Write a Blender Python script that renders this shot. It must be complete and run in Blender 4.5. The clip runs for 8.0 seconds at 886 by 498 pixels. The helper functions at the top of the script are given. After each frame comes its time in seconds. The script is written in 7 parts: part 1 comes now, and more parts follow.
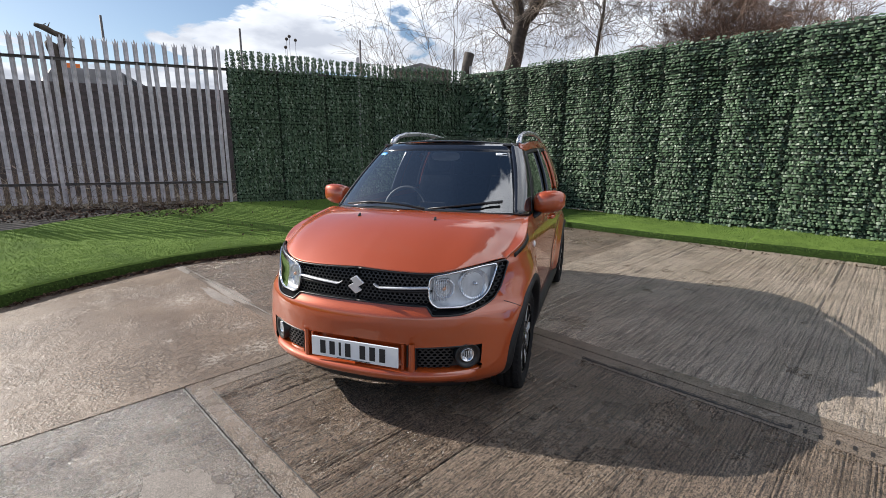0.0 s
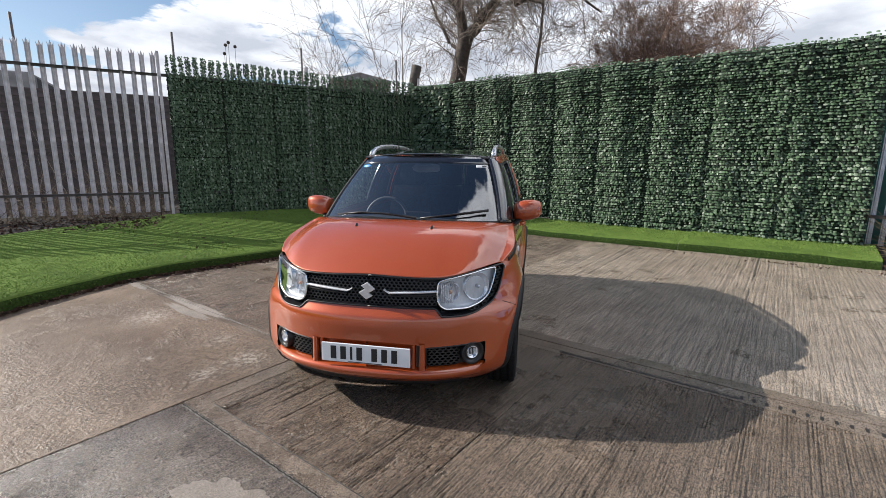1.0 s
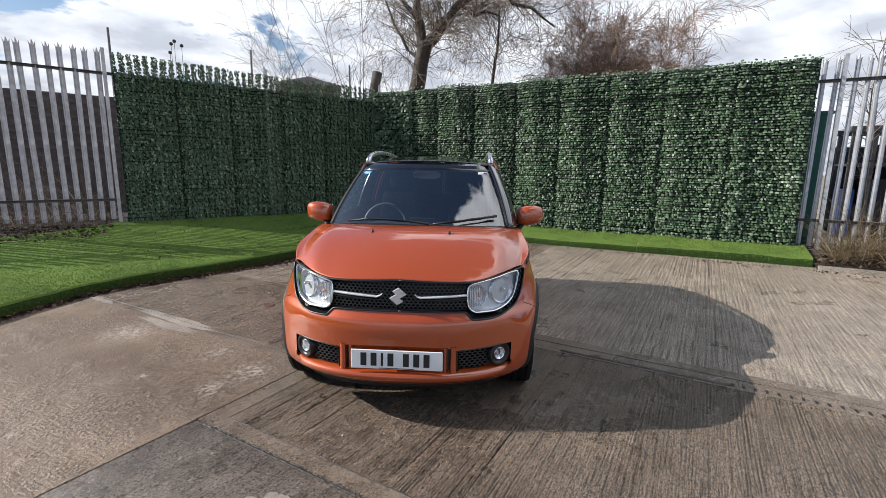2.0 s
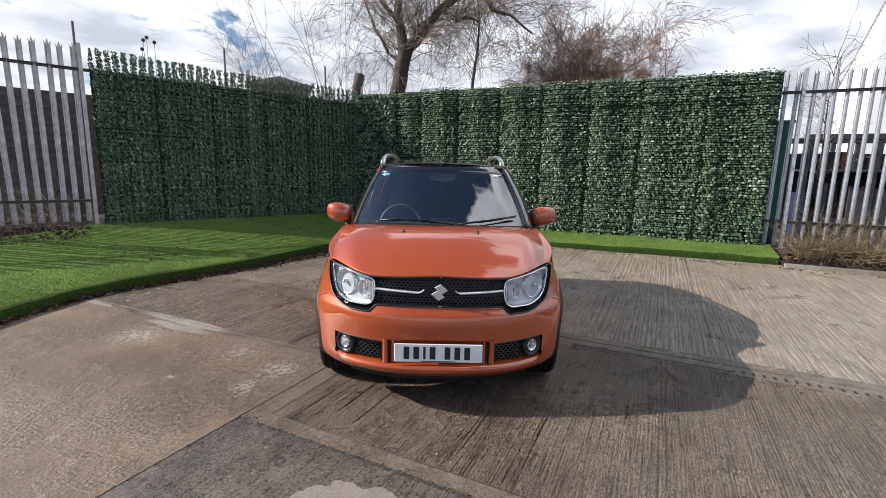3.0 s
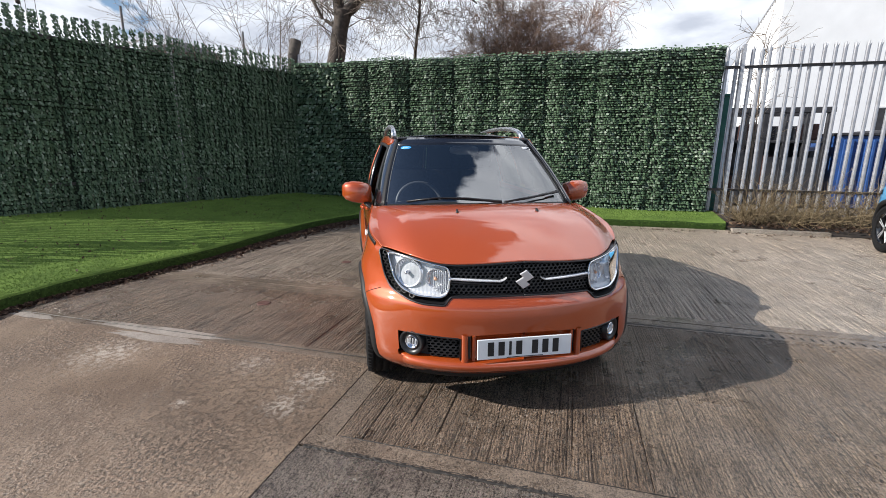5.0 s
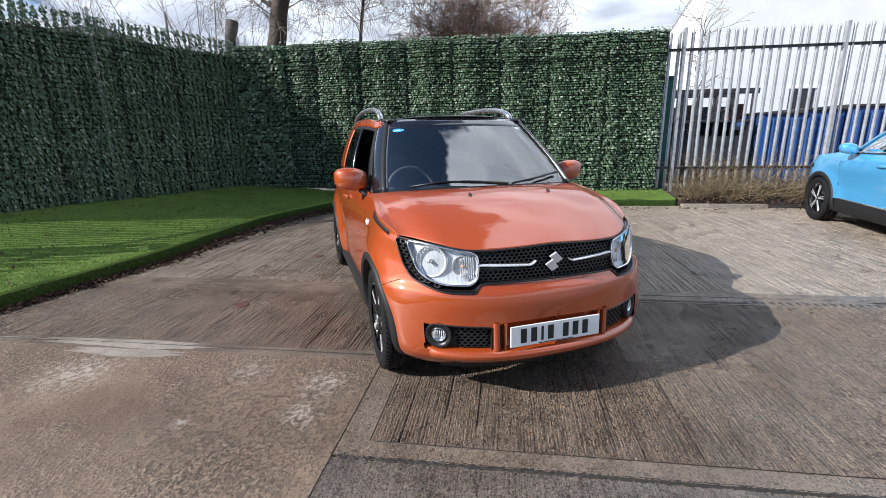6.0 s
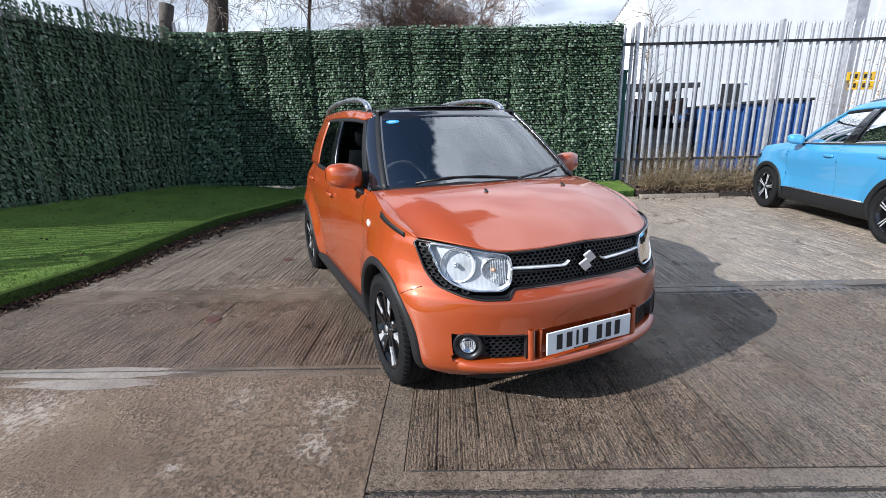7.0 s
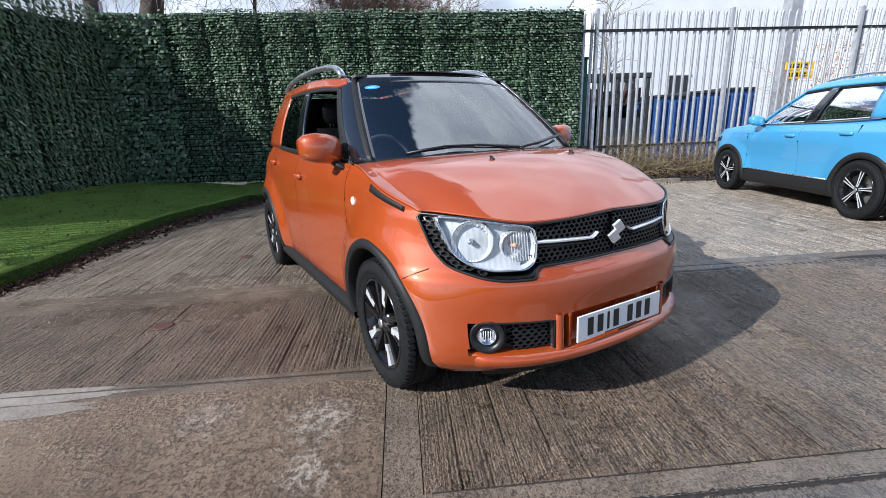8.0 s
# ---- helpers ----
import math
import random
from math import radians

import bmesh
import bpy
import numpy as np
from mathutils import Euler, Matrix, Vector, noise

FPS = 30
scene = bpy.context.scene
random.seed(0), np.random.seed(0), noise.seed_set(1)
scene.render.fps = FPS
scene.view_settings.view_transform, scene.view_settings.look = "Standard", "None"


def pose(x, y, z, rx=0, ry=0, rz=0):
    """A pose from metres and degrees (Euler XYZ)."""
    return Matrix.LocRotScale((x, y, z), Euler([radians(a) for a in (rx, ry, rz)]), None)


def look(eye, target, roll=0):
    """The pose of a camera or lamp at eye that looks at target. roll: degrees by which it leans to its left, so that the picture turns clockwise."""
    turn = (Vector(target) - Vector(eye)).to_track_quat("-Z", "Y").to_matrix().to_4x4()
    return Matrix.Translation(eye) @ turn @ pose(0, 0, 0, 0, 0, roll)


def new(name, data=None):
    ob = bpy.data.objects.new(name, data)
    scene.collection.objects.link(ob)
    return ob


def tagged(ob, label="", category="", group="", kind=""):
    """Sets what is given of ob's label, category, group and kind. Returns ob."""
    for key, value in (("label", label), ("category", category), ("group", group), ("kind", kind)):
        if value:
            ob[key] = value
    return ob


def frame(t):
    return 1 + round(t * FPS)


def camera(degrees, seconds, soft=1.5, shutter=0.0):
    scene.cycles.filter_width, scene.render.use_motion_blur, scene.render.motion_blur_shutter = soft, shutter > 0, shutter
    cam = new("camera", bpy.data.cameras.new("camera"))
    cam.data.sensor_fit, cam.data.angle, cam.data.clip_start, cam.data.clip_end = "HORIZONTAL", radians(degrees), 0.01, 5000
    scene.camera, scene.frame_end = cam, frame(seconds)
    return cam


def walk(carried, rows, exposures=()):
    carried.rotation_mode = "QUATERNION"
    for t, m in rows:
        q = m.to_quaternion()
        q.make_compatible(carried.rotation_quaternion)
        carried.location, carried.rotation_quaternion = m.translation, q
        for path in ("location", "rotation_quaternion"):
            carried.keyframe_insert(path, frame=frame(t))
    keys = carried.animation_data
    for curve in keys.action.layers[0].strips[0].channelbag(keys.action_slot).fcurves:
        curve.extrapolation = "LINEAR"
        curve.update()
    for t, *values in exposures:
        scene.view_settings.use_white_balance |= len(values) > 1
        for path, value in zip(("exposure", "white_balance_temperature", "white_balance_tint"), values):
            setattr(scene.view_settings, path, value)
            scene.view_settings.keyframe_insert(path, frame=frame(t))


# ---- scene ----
# ---- camera and its walk ----
cam = camera(88.5, 8.0, soft=0.4)
PATH = [
    (0, (0.005, 0.079, 1.426), (1.396, 1.455, 1.009), 0.3),
    (0.5, (-0.211, 0.11, 1.429), (1.261, 1.406, 1.04), 0.5),
    (1, (-0.38, 0.228, 1.452), (1.194, 1.402, 1.073), 0.4),
    (1.5, (-0.518, 0.45, 1.437), (1.134, 1.521, 1.082), 0.5),
    (1.7, (-0.58, 0.52, 1.45), (1.097, 1.551, 1.096), 0.7),
    (2.8, (-0.97, 0.792, 1.454), (0.801, 1.659, 1.117), 0.9),
    (3, (-1.011, 0.897, 1.446), (0.769, 1.744, 1.108), 1.2),
    (3.5, (-1.075, 1.165, 1.452), (0.742, 1.93, 1.116), 1.0),
    (4, (-1.063, 1.368, 1.428), (0.787, 2.044, 1.079), 1.0),
    (4.5, (-0.998, 1.61, 1.405), (0.87, 2.21, 1.014), 0.8),
    (4.7, (-0.996, 1.696, 1.405), (0.876, 2.271, 0.999), 0.7),
    (5.8, (-0.992, 2.216, 1.384), (0.927, 2.509, 0.904), -0.6),
    (6, (-0.951, 2.28, 1.366), (0.973, 2.542, 0.884), -0.9),
    (6.5, (-0.826, 2.452, 1.364), (1.102, 2.617, 0.859), -1.3),
    (7, (-0.755, 2.675, 1.355), (1.179, 2.704, 0.847), -1.2),
    (7.5, (-0.632, 2.85, 1.305), (1.303, 2.756, 0.805), -2.1),
    (8, (-0.438, 2.895, 1.183), (1.486, 2.731, 0.663), -1.9),
]
walk(cam, [(t, look(eye, target, roll)) for t, eye, target, roll in PATH],
     exposures=[(0.0, 0.53, 6250, 10), (4.7, 0.52, 6200, 10), (6.0, 0.60, 5900, 9), (8.0, 0.52, 5650, 8)])

# ---- world and sun ----
SUN_EL, SUN_AZ = 30.8, math.degrees(math.atan2(-0.44, 0.90))  # azimuth clockwise from +y
world = bpy.data.worlds.new("sky")
scene.world = world
world.use_nodes = True
wt = world.node_tree
wt.nodes.clear()
w_out = wt.nodes.new("ShaderNodeOutputWorld")
w_bg = wt.nodes.new("ShaderNodeBackground")
w_sky = wt.nodes.new("ShaderNodeTexSky")
w_sky.sky_type = "NISHITA"
w_sky.sun_disc = False
w_sky.sun_elevation = radians(SUN_EL)
w_sky.sun_rotation = radians(SUN_AZ)
w_sky.air_density, w_sky.dust_density, w_sky.ozone_density = 1.0, 0.6, 1.5
w_tc = wt.nodes.new("ShaderNodeTexCoord")
w_sep = wt.nodes.new("ShaderNodeSeparateXYZ")
wt.links.new(w_tc.outputs["Generated"], w_sep.inputs[0])


def w_math(op, a, b):
    n_ = wt.nodes.new("ShaderNodeMath")
    n_.operation = op
    for sock, val in ((n_.inputs[0], a), (n_.inputs[1], b)):
        if isinstance(val, (int, float)):
            sock.default_value = val
        else:
            wt.links.new(val, sock)
    return n_.outputs[0]


# a flat layer of broken cloud, closing up towards the horizon
w_up = w_math("ADD", w_math("MAXIMUM", w_sep.outputs[2], 0.0), 0.16)
w_flat = wt.nodes.new("ShaderNodeCombineXYZ")
wt.links.new(w_math("DIVIDE", w_sep.outputs[0], w_up), w_flat.inputs[0])
wt.links.new(w_math("DIVIDE", w_sep.outputs[1], w_up), w_flat.inputs[1])
w_noise = wt.nodes.new("ShaderNodeTexNoise")
w_noise.inputs["Scale"].default_value = 1.25
w_noise.inputs["Detail"].default_value = 8.0
w_noise.inputs["Roughness"].default_value = 0.58
w_noise.inputs["Distortion"].default_value = 0.4
wt.links.new(w_flat.outputs[0], w_noise.inputs["Vector"])
w_low = w_math("POWER", w_math("SUBTRACT", 1.0, w_math("MINIMUM", w_math("MAXIMUM", w_sep.outputs[2], 0.0), 1.0)), 4.2)
w_side = w_math("MULTIPLY", w_math("SUBTRACT", w_sep.outputs[0], w_sep.outputs[1]), 0.20)   # thicker cloud on one side of the sky
w_cover = w_math("ADD", w_math("ADD", w_noise.outputs["Fac"], w_side), w_math("MULTIPLY", w_low, 0.46))
w_ramp = wt.nodes.new("ShaderNodeValToRGB")
w_ramp.color_ramp.elements[0].position = 0.545
w_ramp.color_ramp.elements[1].position = 0.585
wt.links.new(w_cover, w_ramp.inputs["Fac"])
w_mix = wt.nodes.new("ShaderNodeMix")
w_mix.data_type = "RGBA"
w_body = wt.nodes.new("ShaderNodeValToRGB")   # grey bellies and sunlit tops of the cloud
w_body.color_ramp.elements[0].position, w_body.color_ramp.elements[1].position = 0.40, 0.66
w_body.color_ramp.elements[0].color, w_body.color_ramp.elements[1].color = (0.56, 0.58, 0.63, 1), (1.0, 1.0, 1.0, 1)
w_fine = wt.nodes.new("ShaderNodeTexNoise")
w_fine.inputs["Scale"].default_value = 2.4
w_fine.inputs["Detail"].default_value = 6.0
wt.links.new(w_flat.outputs[0], w_fine.inputs["Vector"])
wt.links.new(w_fine.outputs["Fac"], w_body.inputs["Fac"])
w_gain = wt.nodes.new("ShaderNodeMix")
w_gain.data_type, w_gain.blend_type = "RGBA", "MULTIPLY"
w_gain.inputs[0].default_value = 1.0
w_gain.inputs[7].default_value = (10.6, 10.7, 10.9, 1.0)
wt.links.new(w_body.outputs["Color"], w_gain.inputs[6])
w_rise = wt.nodes.new("ShaderNodeMix")
w_rise.data_type, w_rise.blend_type = "RGBA", "MULTIPLY"
w_rise.inputs[0].default_value = 1.0
w_grey = wt.nodes.new("ShaderNodeCombineColor")
w_high = w_math("ADD", 0.78, w_math("MULTIPLY", w_math("MAXIMUM", w_sep.outputs[2], 0.0), 0.95))
for k in range(3):
    wt.links.new(w_high, w_grey.inputs[k])
wt.links.new(w_gain.outputs[2], w_rise.inputs[6])
wt.links.new(w_grey.outputs[0], w_rise.inputs[7])
wt.links.new(w_rise.outputs[2], w_mix.inputs[7])
wt.links.new(w_ramp.outputs["Color"], w_mix.inputs[0])
wt.links.new(w_sky.outputs["Color"], w_mix.inputs[6])
wt.links.new(w_mix.outputs[2], w_bg.inputs["Color"])
w_bg.inputs["Strength"].default_value = 0.078
wt.links.new(w_bg.outputs["Background"], w_out.inputs["Surface"])

sun_data = bpy.data.lights.new("sun", "SUN")
sun_data.energy, sun_data.angle, sun_data.color = 4.8, radians(0.18), (1.0, 0.93, 0.82)
sun = new("sun", sun_data)
sun_way = Vector((math.sin(radians(SUN_AZ)) * math.cos(radians(SUN_EL)), math.cos(radians(SUN_AZ)) * math.cos(radians(SUN_EL)), math.sin(radians(SUN_EL))))
sun.matrix_world = look(sun_way * 60, (0, 0, 0))

# ---- materials ----
def rgb(c):
    return (c[0], c[1], c[2], 1.0)


class Nodes:
    """A short way to write a node material."""

    def __init__(self, name, rough=0.6, metal=0.0, coat=0.0, spec=0.5):
        self.mat = bpy.data.materials.new(name)
        self.mat.use_nodes = True
        self.tree = self.mat.node_tree
        self.bsdf = self.tree.nodes["Principled BSDF"]
        self.bsdf.inputs["Roughness"].default_value = rough
        self.bsdf.inputs["Metallic"].default_value = metal
        self.bsdf.inputs["Coat Weight"].default_value = coat
        self.bsdf.inputs["Coat Roughness"].default_value = 0.03
        self.bsdf.inputs["Specular IOR Level"].default_value = spec
        self.coord = self.tree.nodes.new("ShaderNodeTexCoord")

    def link(self, a, b):
        self.tree.links.new(a, b)

    def place(self, scale=(1, 1, 1), rot=(0, 0, 0), space="Object"):
        m = self.tree.nodes.new("ShaderNodeMapping")
        m.inputs["Scale"].default_value = scale
        m.inputs["Rotation"].default_value = [radians(a) for a in rot]
        self.link(self.coord.outputs[space], m.inputs["Vector"])
        return m.outputs["Vector"]

    def noise(self, scale, detail=4.0, rough=0.55, vec=None):
        n = self.tree.nodes.new("ShaderNodeTexNoise")
        n.inputs["Scale"].default_value = scale
        n.inputs["Detail"].default_value = detail
        n.inputs["Roughness"].default_value = rough
        self.link(vec if vec is not None else self.coord.outputs["Object"], n.inputs["Vector"])
        return n.outputs["Fac"]

    def voronoi(self, scale, vec=None, feature="F1", out="Distance"):
        n = self.tree.nodes.new("ShaderNodeTexVoronoi")
        n.feature = feature
        n.inputs["Scale"].default_value = scale
        self.link(vec if vec is not None else self.coord.outputs["Object"], n.inputs["Vector"])
        return n.outputs[out]

    def ramp(self, fac, *stops):
        n = self.tree.nodes.new("ShaderNodeValToRGB")
        e = n.color_ramp.elements
        while len(e) < len(stops):
            e.new(0.5)
        for k, (p, c) in enumerate(stops):
            e[k].position = p
            e[k].color = rgb(c) if isinstance(c, tuple) else (c, c, c, 1.0)
        self.link(fac, n.inputs["Fac"])
        return n.outputs["Color"]

    def mix(self, fac, a, b, mode="MIX"):
        n = self.tree.nodes.new("ShaderNodeMix")
        n.data_type, n.blend_type = "RGBA", mode
        for sock, v in ((n.inputs[0], fac), (n.inputs[6], a), (n.inputs[7], b)):
            if isinstance(v, tuple):
                sock.default_value = rgb(v)
            elif isinstance(v, (int, float)):
                sock.default_value = v
            else:
                self.link(v, sock)
        return n.outputs[2]

    def math(self, op, a, b=0.0):
        n = self.tree.nodes.new("ShaderNodeMath")
        n.operation = op
        for sock, v in ((n.inputs[0], a), (n.inputs[1], b)):
            if isinstance(v, (int, float)):
                sock.default_value = v
            else:
                self.link(v, sock)
        return n.outputs[0]

    def random(self, island=False):
        if island:
            return self.tree.nodes.new("ShaderNodeNewGeometry").outputs["Random Per Island"]
        return self.tree.nodes.new("ShaderNodeObjectInfo").outputs["Random"]

    def colour(self, c):
        if isinstance(c, tuple):
            self.bsdf.inputs["Base Color"].default_value = rgb(c)
        else:
            self.link(c, self.bsdf.inputs["Base Color"])
        return self

    def rough(self, r):
        self.link(r, self.bsdf.inputs["Roughness"])
        return self

    def bump(self, height, strength=0.3, distance=0.01):
        n = self.tree.nodes.new("ShaderNodeBump")
        n.inputs["Strength"].default_value = strength
        n.inputs["Distance"].default_value = distance
        self.link(height, n.inputs["Height"])
        self.link(n.outputs["Normal"], self.bsdf.inputs["Normal"])
        return self


def plain(name, c, rough=0.5, metal=0.0, vary=0.15, scale=8.0, bump=0.0, coat=0.0, spec=0.5):
    """A surface of one colour with a little grain and wear."""
    n = Nodes(name, rough, metal, coat, spec)
    f = n.noise(scale, 5.0)
    lo = tuple(v * (1 - vary) for v in c)
    hi = tuple(min(1.0, v * (1 + vary)) for v in c)
    n.colour(n.ramp(f, (0.3, lo), (0.7, hi)))
    n.rough(n.ramp(n.noise(scale * 2.3, 3.0), (0.3, max(0.02, rough * 0.85)), (0.75, min(1.0, rough * 1.2))))
    if bump:
        n.bump(n.noise(scale * 6, 4.0), bump, 0.004)
    return n.mat


def concrete(name, base, light, dark, ribs=1.0, wet=0.35, stones=0.0, lime=0.0, relief=1.0, grain=1.0, gloss=0.0):
    """Tamped yard concrete: combed ribs along x, stains, damp patches, aggregate, a broken film of water."""
    n = Nodes(name, 0.7)
    comb = n.noise(1.0, 2.0, 0.6, n.place((2.4, 92.0, 1.0)))
    scratch = n.noise(1.0, 3.0, 0.65, n.place((30.0, 150.0, 1.0)))
    blotch = n.noise(1.1, 7.0, 0.68)
    stain = n.noise(3.4, 8.0, 0.72)
    grit = n.noise(115.0, 3.0, 0.7)
    speck = n.noise(210.0, 3.0, 0.7)
    pit = n.noise(42.0, 5.0, 0.75)
    deep = tuple(v * 0.16 for v in dark)
    pale = tuple(min(1.0, v * 1.4) for v in light)
    c = n.mix(n.ramp(blotch, (0.40, 0.0), (0.60, 1.0)), base, light)
    c = n.mix(n.ramp(stain, (0.46, 0.0), (0.60, 0.8)), c, dark)
    c = n.mix(n.ramp(speck, (0.53, 0.0), (0.62, 0.75)), c, pale)
    c = n.mix(n.ramp(comb, (0.54, 0.0), (0.66, 0.35 * ribs)), c, pale)
    c = n.mix(n.ramp(grit, (0.41, 0.95 * grain), (0.49, 0.0)), c, tuple(v * 0.35 for v in dark))
    c = n.mix(n.ramp(scratch, (0.38, min(1.0, 1.1 * ribs)), (0.47, 0.0)), c, deep)
    c = n.mix(n.math("MULTIPLY", n.ramp(comb, (0.37, min(1.0, 1.2 * ribs)), (0.46, 0.0)), n.ramp(grit, (0.40, 1.0), (0.62, 0.35))), c, deep)
    c = n.mix(n.ramp(pit, (0.36, 0.9 * grain), (0.44, 0.0)), c, deep)
    if stones:
        cell = n.voronoi(85.0, out="Color")
        near = n.voronoi(85.0)
        show = n.math("MULTIPLY", n.ramp(near, (0.25, 1.0), (0.40, 0.0)), n.ramp(n.noise(1.6, 6.0, 0.7), (0.42, 0.0), (0.54, stones)))
        c = n.mix(show, c, n.mix(0.8, cell, (0.25, 0.18, 0.12)))
    if lime:
        c = n.mix(n.ramp(n.noise(2.3, 9.0, 0.75), (0.56, 0.0), (0.60, lime)), c, (0.36, 0.31, 0.26))
    n.colour(c)
    film = n.ramp(n.noise(0.9, 6.0, 0.7), (0.42, 0.05), (0.64, min(1.0, 0.25 + 2.2 * gloss)))
    n.link(film, n.bsdf.inputs["Coat Weight"])
    n.bsdf.inputs["Coat IOR"].default_value = 1.36
    n.link(n.ramp(grit, (0.35, 0.30 - 0.5 * gloss), (0.65, 0.48 - 0.7 * gloss)), n.bsdf.inputs["Coat Roughness"])
    damp = n.math("MULTIPLY", n.ramp(n.noise(0.8, 6.0, 0.65), (0.42, 1.0), (0.58, 0.0)), wet)
    n.rough(n.math("SUBTRACT", n.ramp(stain, (0.3, 0.66 - gloss), (0.7, 0.52 - gloss)), damp))
    h = n.math("ADD", n.math("MULTIPLY", n.math("ADD", comb, scratch), 0.8 * ribs), n.math("ADD", n.math("MULTIPLY", grit, 0.6), n.math("MULTIPLY", pit, 0.9)))
    n.bump(h, relief, 0.018)
    return n.mat


def leafy(name, dark, mid, light, rough=0.45, spec=0.3):
    n = Nodes(name, rough, spec=spec)
    r = n.random(island=True)
    c = n.ramp(r, (0.0, dark), (0.40, mid), (0.80, mid), (1.0, light))
    c = n.mix(n.ramp(n.noise(1.3, 4.0), (0.4, 0.0), (0.7, 0.45)), c, tuple(v * 0.6 for v in dark))
    n.colour(c)
    n.rough(n.ramp(n.noise(40.0, 2.0), (0.3, rough * 0.8), (0.7, rough * 1.25)))
    return n.mat


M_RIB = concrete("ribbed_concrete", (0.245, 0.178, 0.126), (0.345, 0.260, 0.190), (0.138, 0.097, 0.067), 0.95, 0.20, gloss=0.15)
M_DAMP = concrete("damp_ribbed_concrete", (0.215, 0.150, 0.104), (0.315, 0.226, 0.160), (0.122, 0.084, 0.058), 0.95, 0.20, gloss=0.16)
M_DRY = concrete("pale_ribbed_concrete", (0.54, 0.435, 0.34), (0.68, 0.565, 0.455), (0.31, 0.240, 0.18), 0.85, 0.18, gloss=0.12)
# pale mix copied darker: moister, and dimmed for sun behind cloud
M_DIMMOIST = concrete("dimmed_moist_ribbed_concrete", (0.34, 0.260, 0.196), (0.45, 0.355, 0.275), (0.19, 0.143, 0.104), 0.90, 0.20, gloss=0.12)
n = Nodes("worn_brown_concrete", 0.6)
tone = n.noise(0.9, 6.0, 0.6)
wear = n.noise(0.8, 9.0, 0.70)
chip = n.noise(58.0, 3.0, 0.6)
pits = n.noise(66.0, 4.0, 0.72)
bare = n.ramp(wear, (0.465, 0.0), (0.55, 1.0))
c = n.mix(n.ramp(tone, (0.38, 0.0), (0.62, 1.0)), (0.150, 0.103, 0.069), (0.262, 0.190, 0.132))
c = n.mix(n.ramp(n.noise(4.5, 8.0, 0.75), (0.52, 0.0), (0.66, 0.6)), c, (0.115, 0.078, 0.053))
c = n.mix(n.ramp(n.noise(150.0, 3.0, 0.7), (0.55, 0.0), (0.64, 0.5)), c, (0.40, 0.30, 0.215))
c = n.mix(n.ramp(pits, (0.40, 0.95), (0.47, 0.0)), c, (0.072, 0.049, 0.034))
stone = n.mix(n.ramp(n.voronoi(70.0, out="Color"), (0.2, 0.0), (0.8, 1.0)), (0.12, 0.082, 0.056), (0.31, 0.22, 0.155))
stone = n.mix(n.ramp(chip, (0.42, 1.0), (0.50, 0.0)), stone, (0.045, 0.033, 0.025))
c = n.mix(n.math("MULTIPLY", bare, 0.7), c, stone)
c = n.mix(n.ramp(n.noise(2.1, 9.0, 0.78), (0.61, 0.0), (0.66, 0.6)), c, (0.42, 0.35, 0.28))


def near_spot(x, y, r0, r1):
    """1 by a place on the slab, falling to 0."""
    d = n.tree.nodes.new("ShaderNodeVectorMath")
    d.operation = "DISTANCE"
    n.link(n.coord.outputs["Object"], d.inputs[0])
    d.inputs[1].default_value = (x, y, 0.0)
    return n.ramp(d.outputs["Value"], (r0, 1.0), (r1, 0.0))


# spalled crust by the slab's corner: flakes with broken dark rims
flake = n.noise(15.0, 7.0, 0.72)
peel = n.ramp(n.math("ADD", near_spot(1.0, 3.45, 0.15, 1.15), n.math("MULTIPLY", n.noise(2.6, 5.0, 0.7), 0.5)), (0.55, 0.0), (0.85, 1.0))
c = n.mix(n.math("MULTIPLY", n.ramp(flake, (0.455, 0.0), (0.478, 0.62), (0.500, 0.0)), peel), c, (0.050, 0.035, 0.025))
scab = n.noise(24.0, 8.0, 0.8)
for x, y, r0, r1, k in ((1.28, 3.28, 0.03, 0.26, 0.85), (0.98, 3.30, 0.02, 0.22, 0.8), (1.22, 4.85, 0.05, 0.48, 0.8), (0.84, 3.86, 0.0, 0.09, 0.9), (1.36, 3.78, 0.0, 0.26, 0.7)):
    spot = near_spot(x, y, r0, r1)
    c = n.mix(n.math("MULTIPLY", n.ramp(n.math("ADD", scab, n.math("MULTIPLY", spot, 0.10)), (0.57, 0.0), (0.62, 1.0)), n.math("MULTIPLY", spot, k)), c, (0.46, 0.40, 0.34))
n.colour(c)
n.rough(n.math("SUBTRACT", n.ramp(wear, (0.3, 0.42), (0.6, 0.60)), n.math("MULTIPLY", n.ramp(n.noise(0.7, 5.0, 0.6), (0.42, 1.0), (0.56, 0.0)), 0.16)))
n.bump(n.math("ADD", n.math("MULTIPLY", n.math("MULTIPLY", bare, chip), 1.0), n.math("ADD", n.math("MULTIPLY", pits, 0.40), n.math("MULTIPLY", n.math("MULTIPLY", n.ramp(flake, (0.46, 0.0), (0.50, 1.0)), peel), 0.45))), 0.8, 0.016)
n.link(n.ramp(wear, (0.35, 0.32), (0.58, 0.08)), n.bsdf.inputs["Coat Weight"])
n.bsdf.inputs["Coat IOR"].default_value = 1.36
n.bsdf.inputs["Coat Roughness"].default_value = 0.34
M_WORN = n.mat
M_WET = concrete("wet_grey_concrete", (0.135, 0.110, 0.090), (0.215, 0.176, 0.143), (0.074, 0.059, 0.047), 0.5, 0.24, 0.2, 0.15, 0.5, 0.8, 0.22)
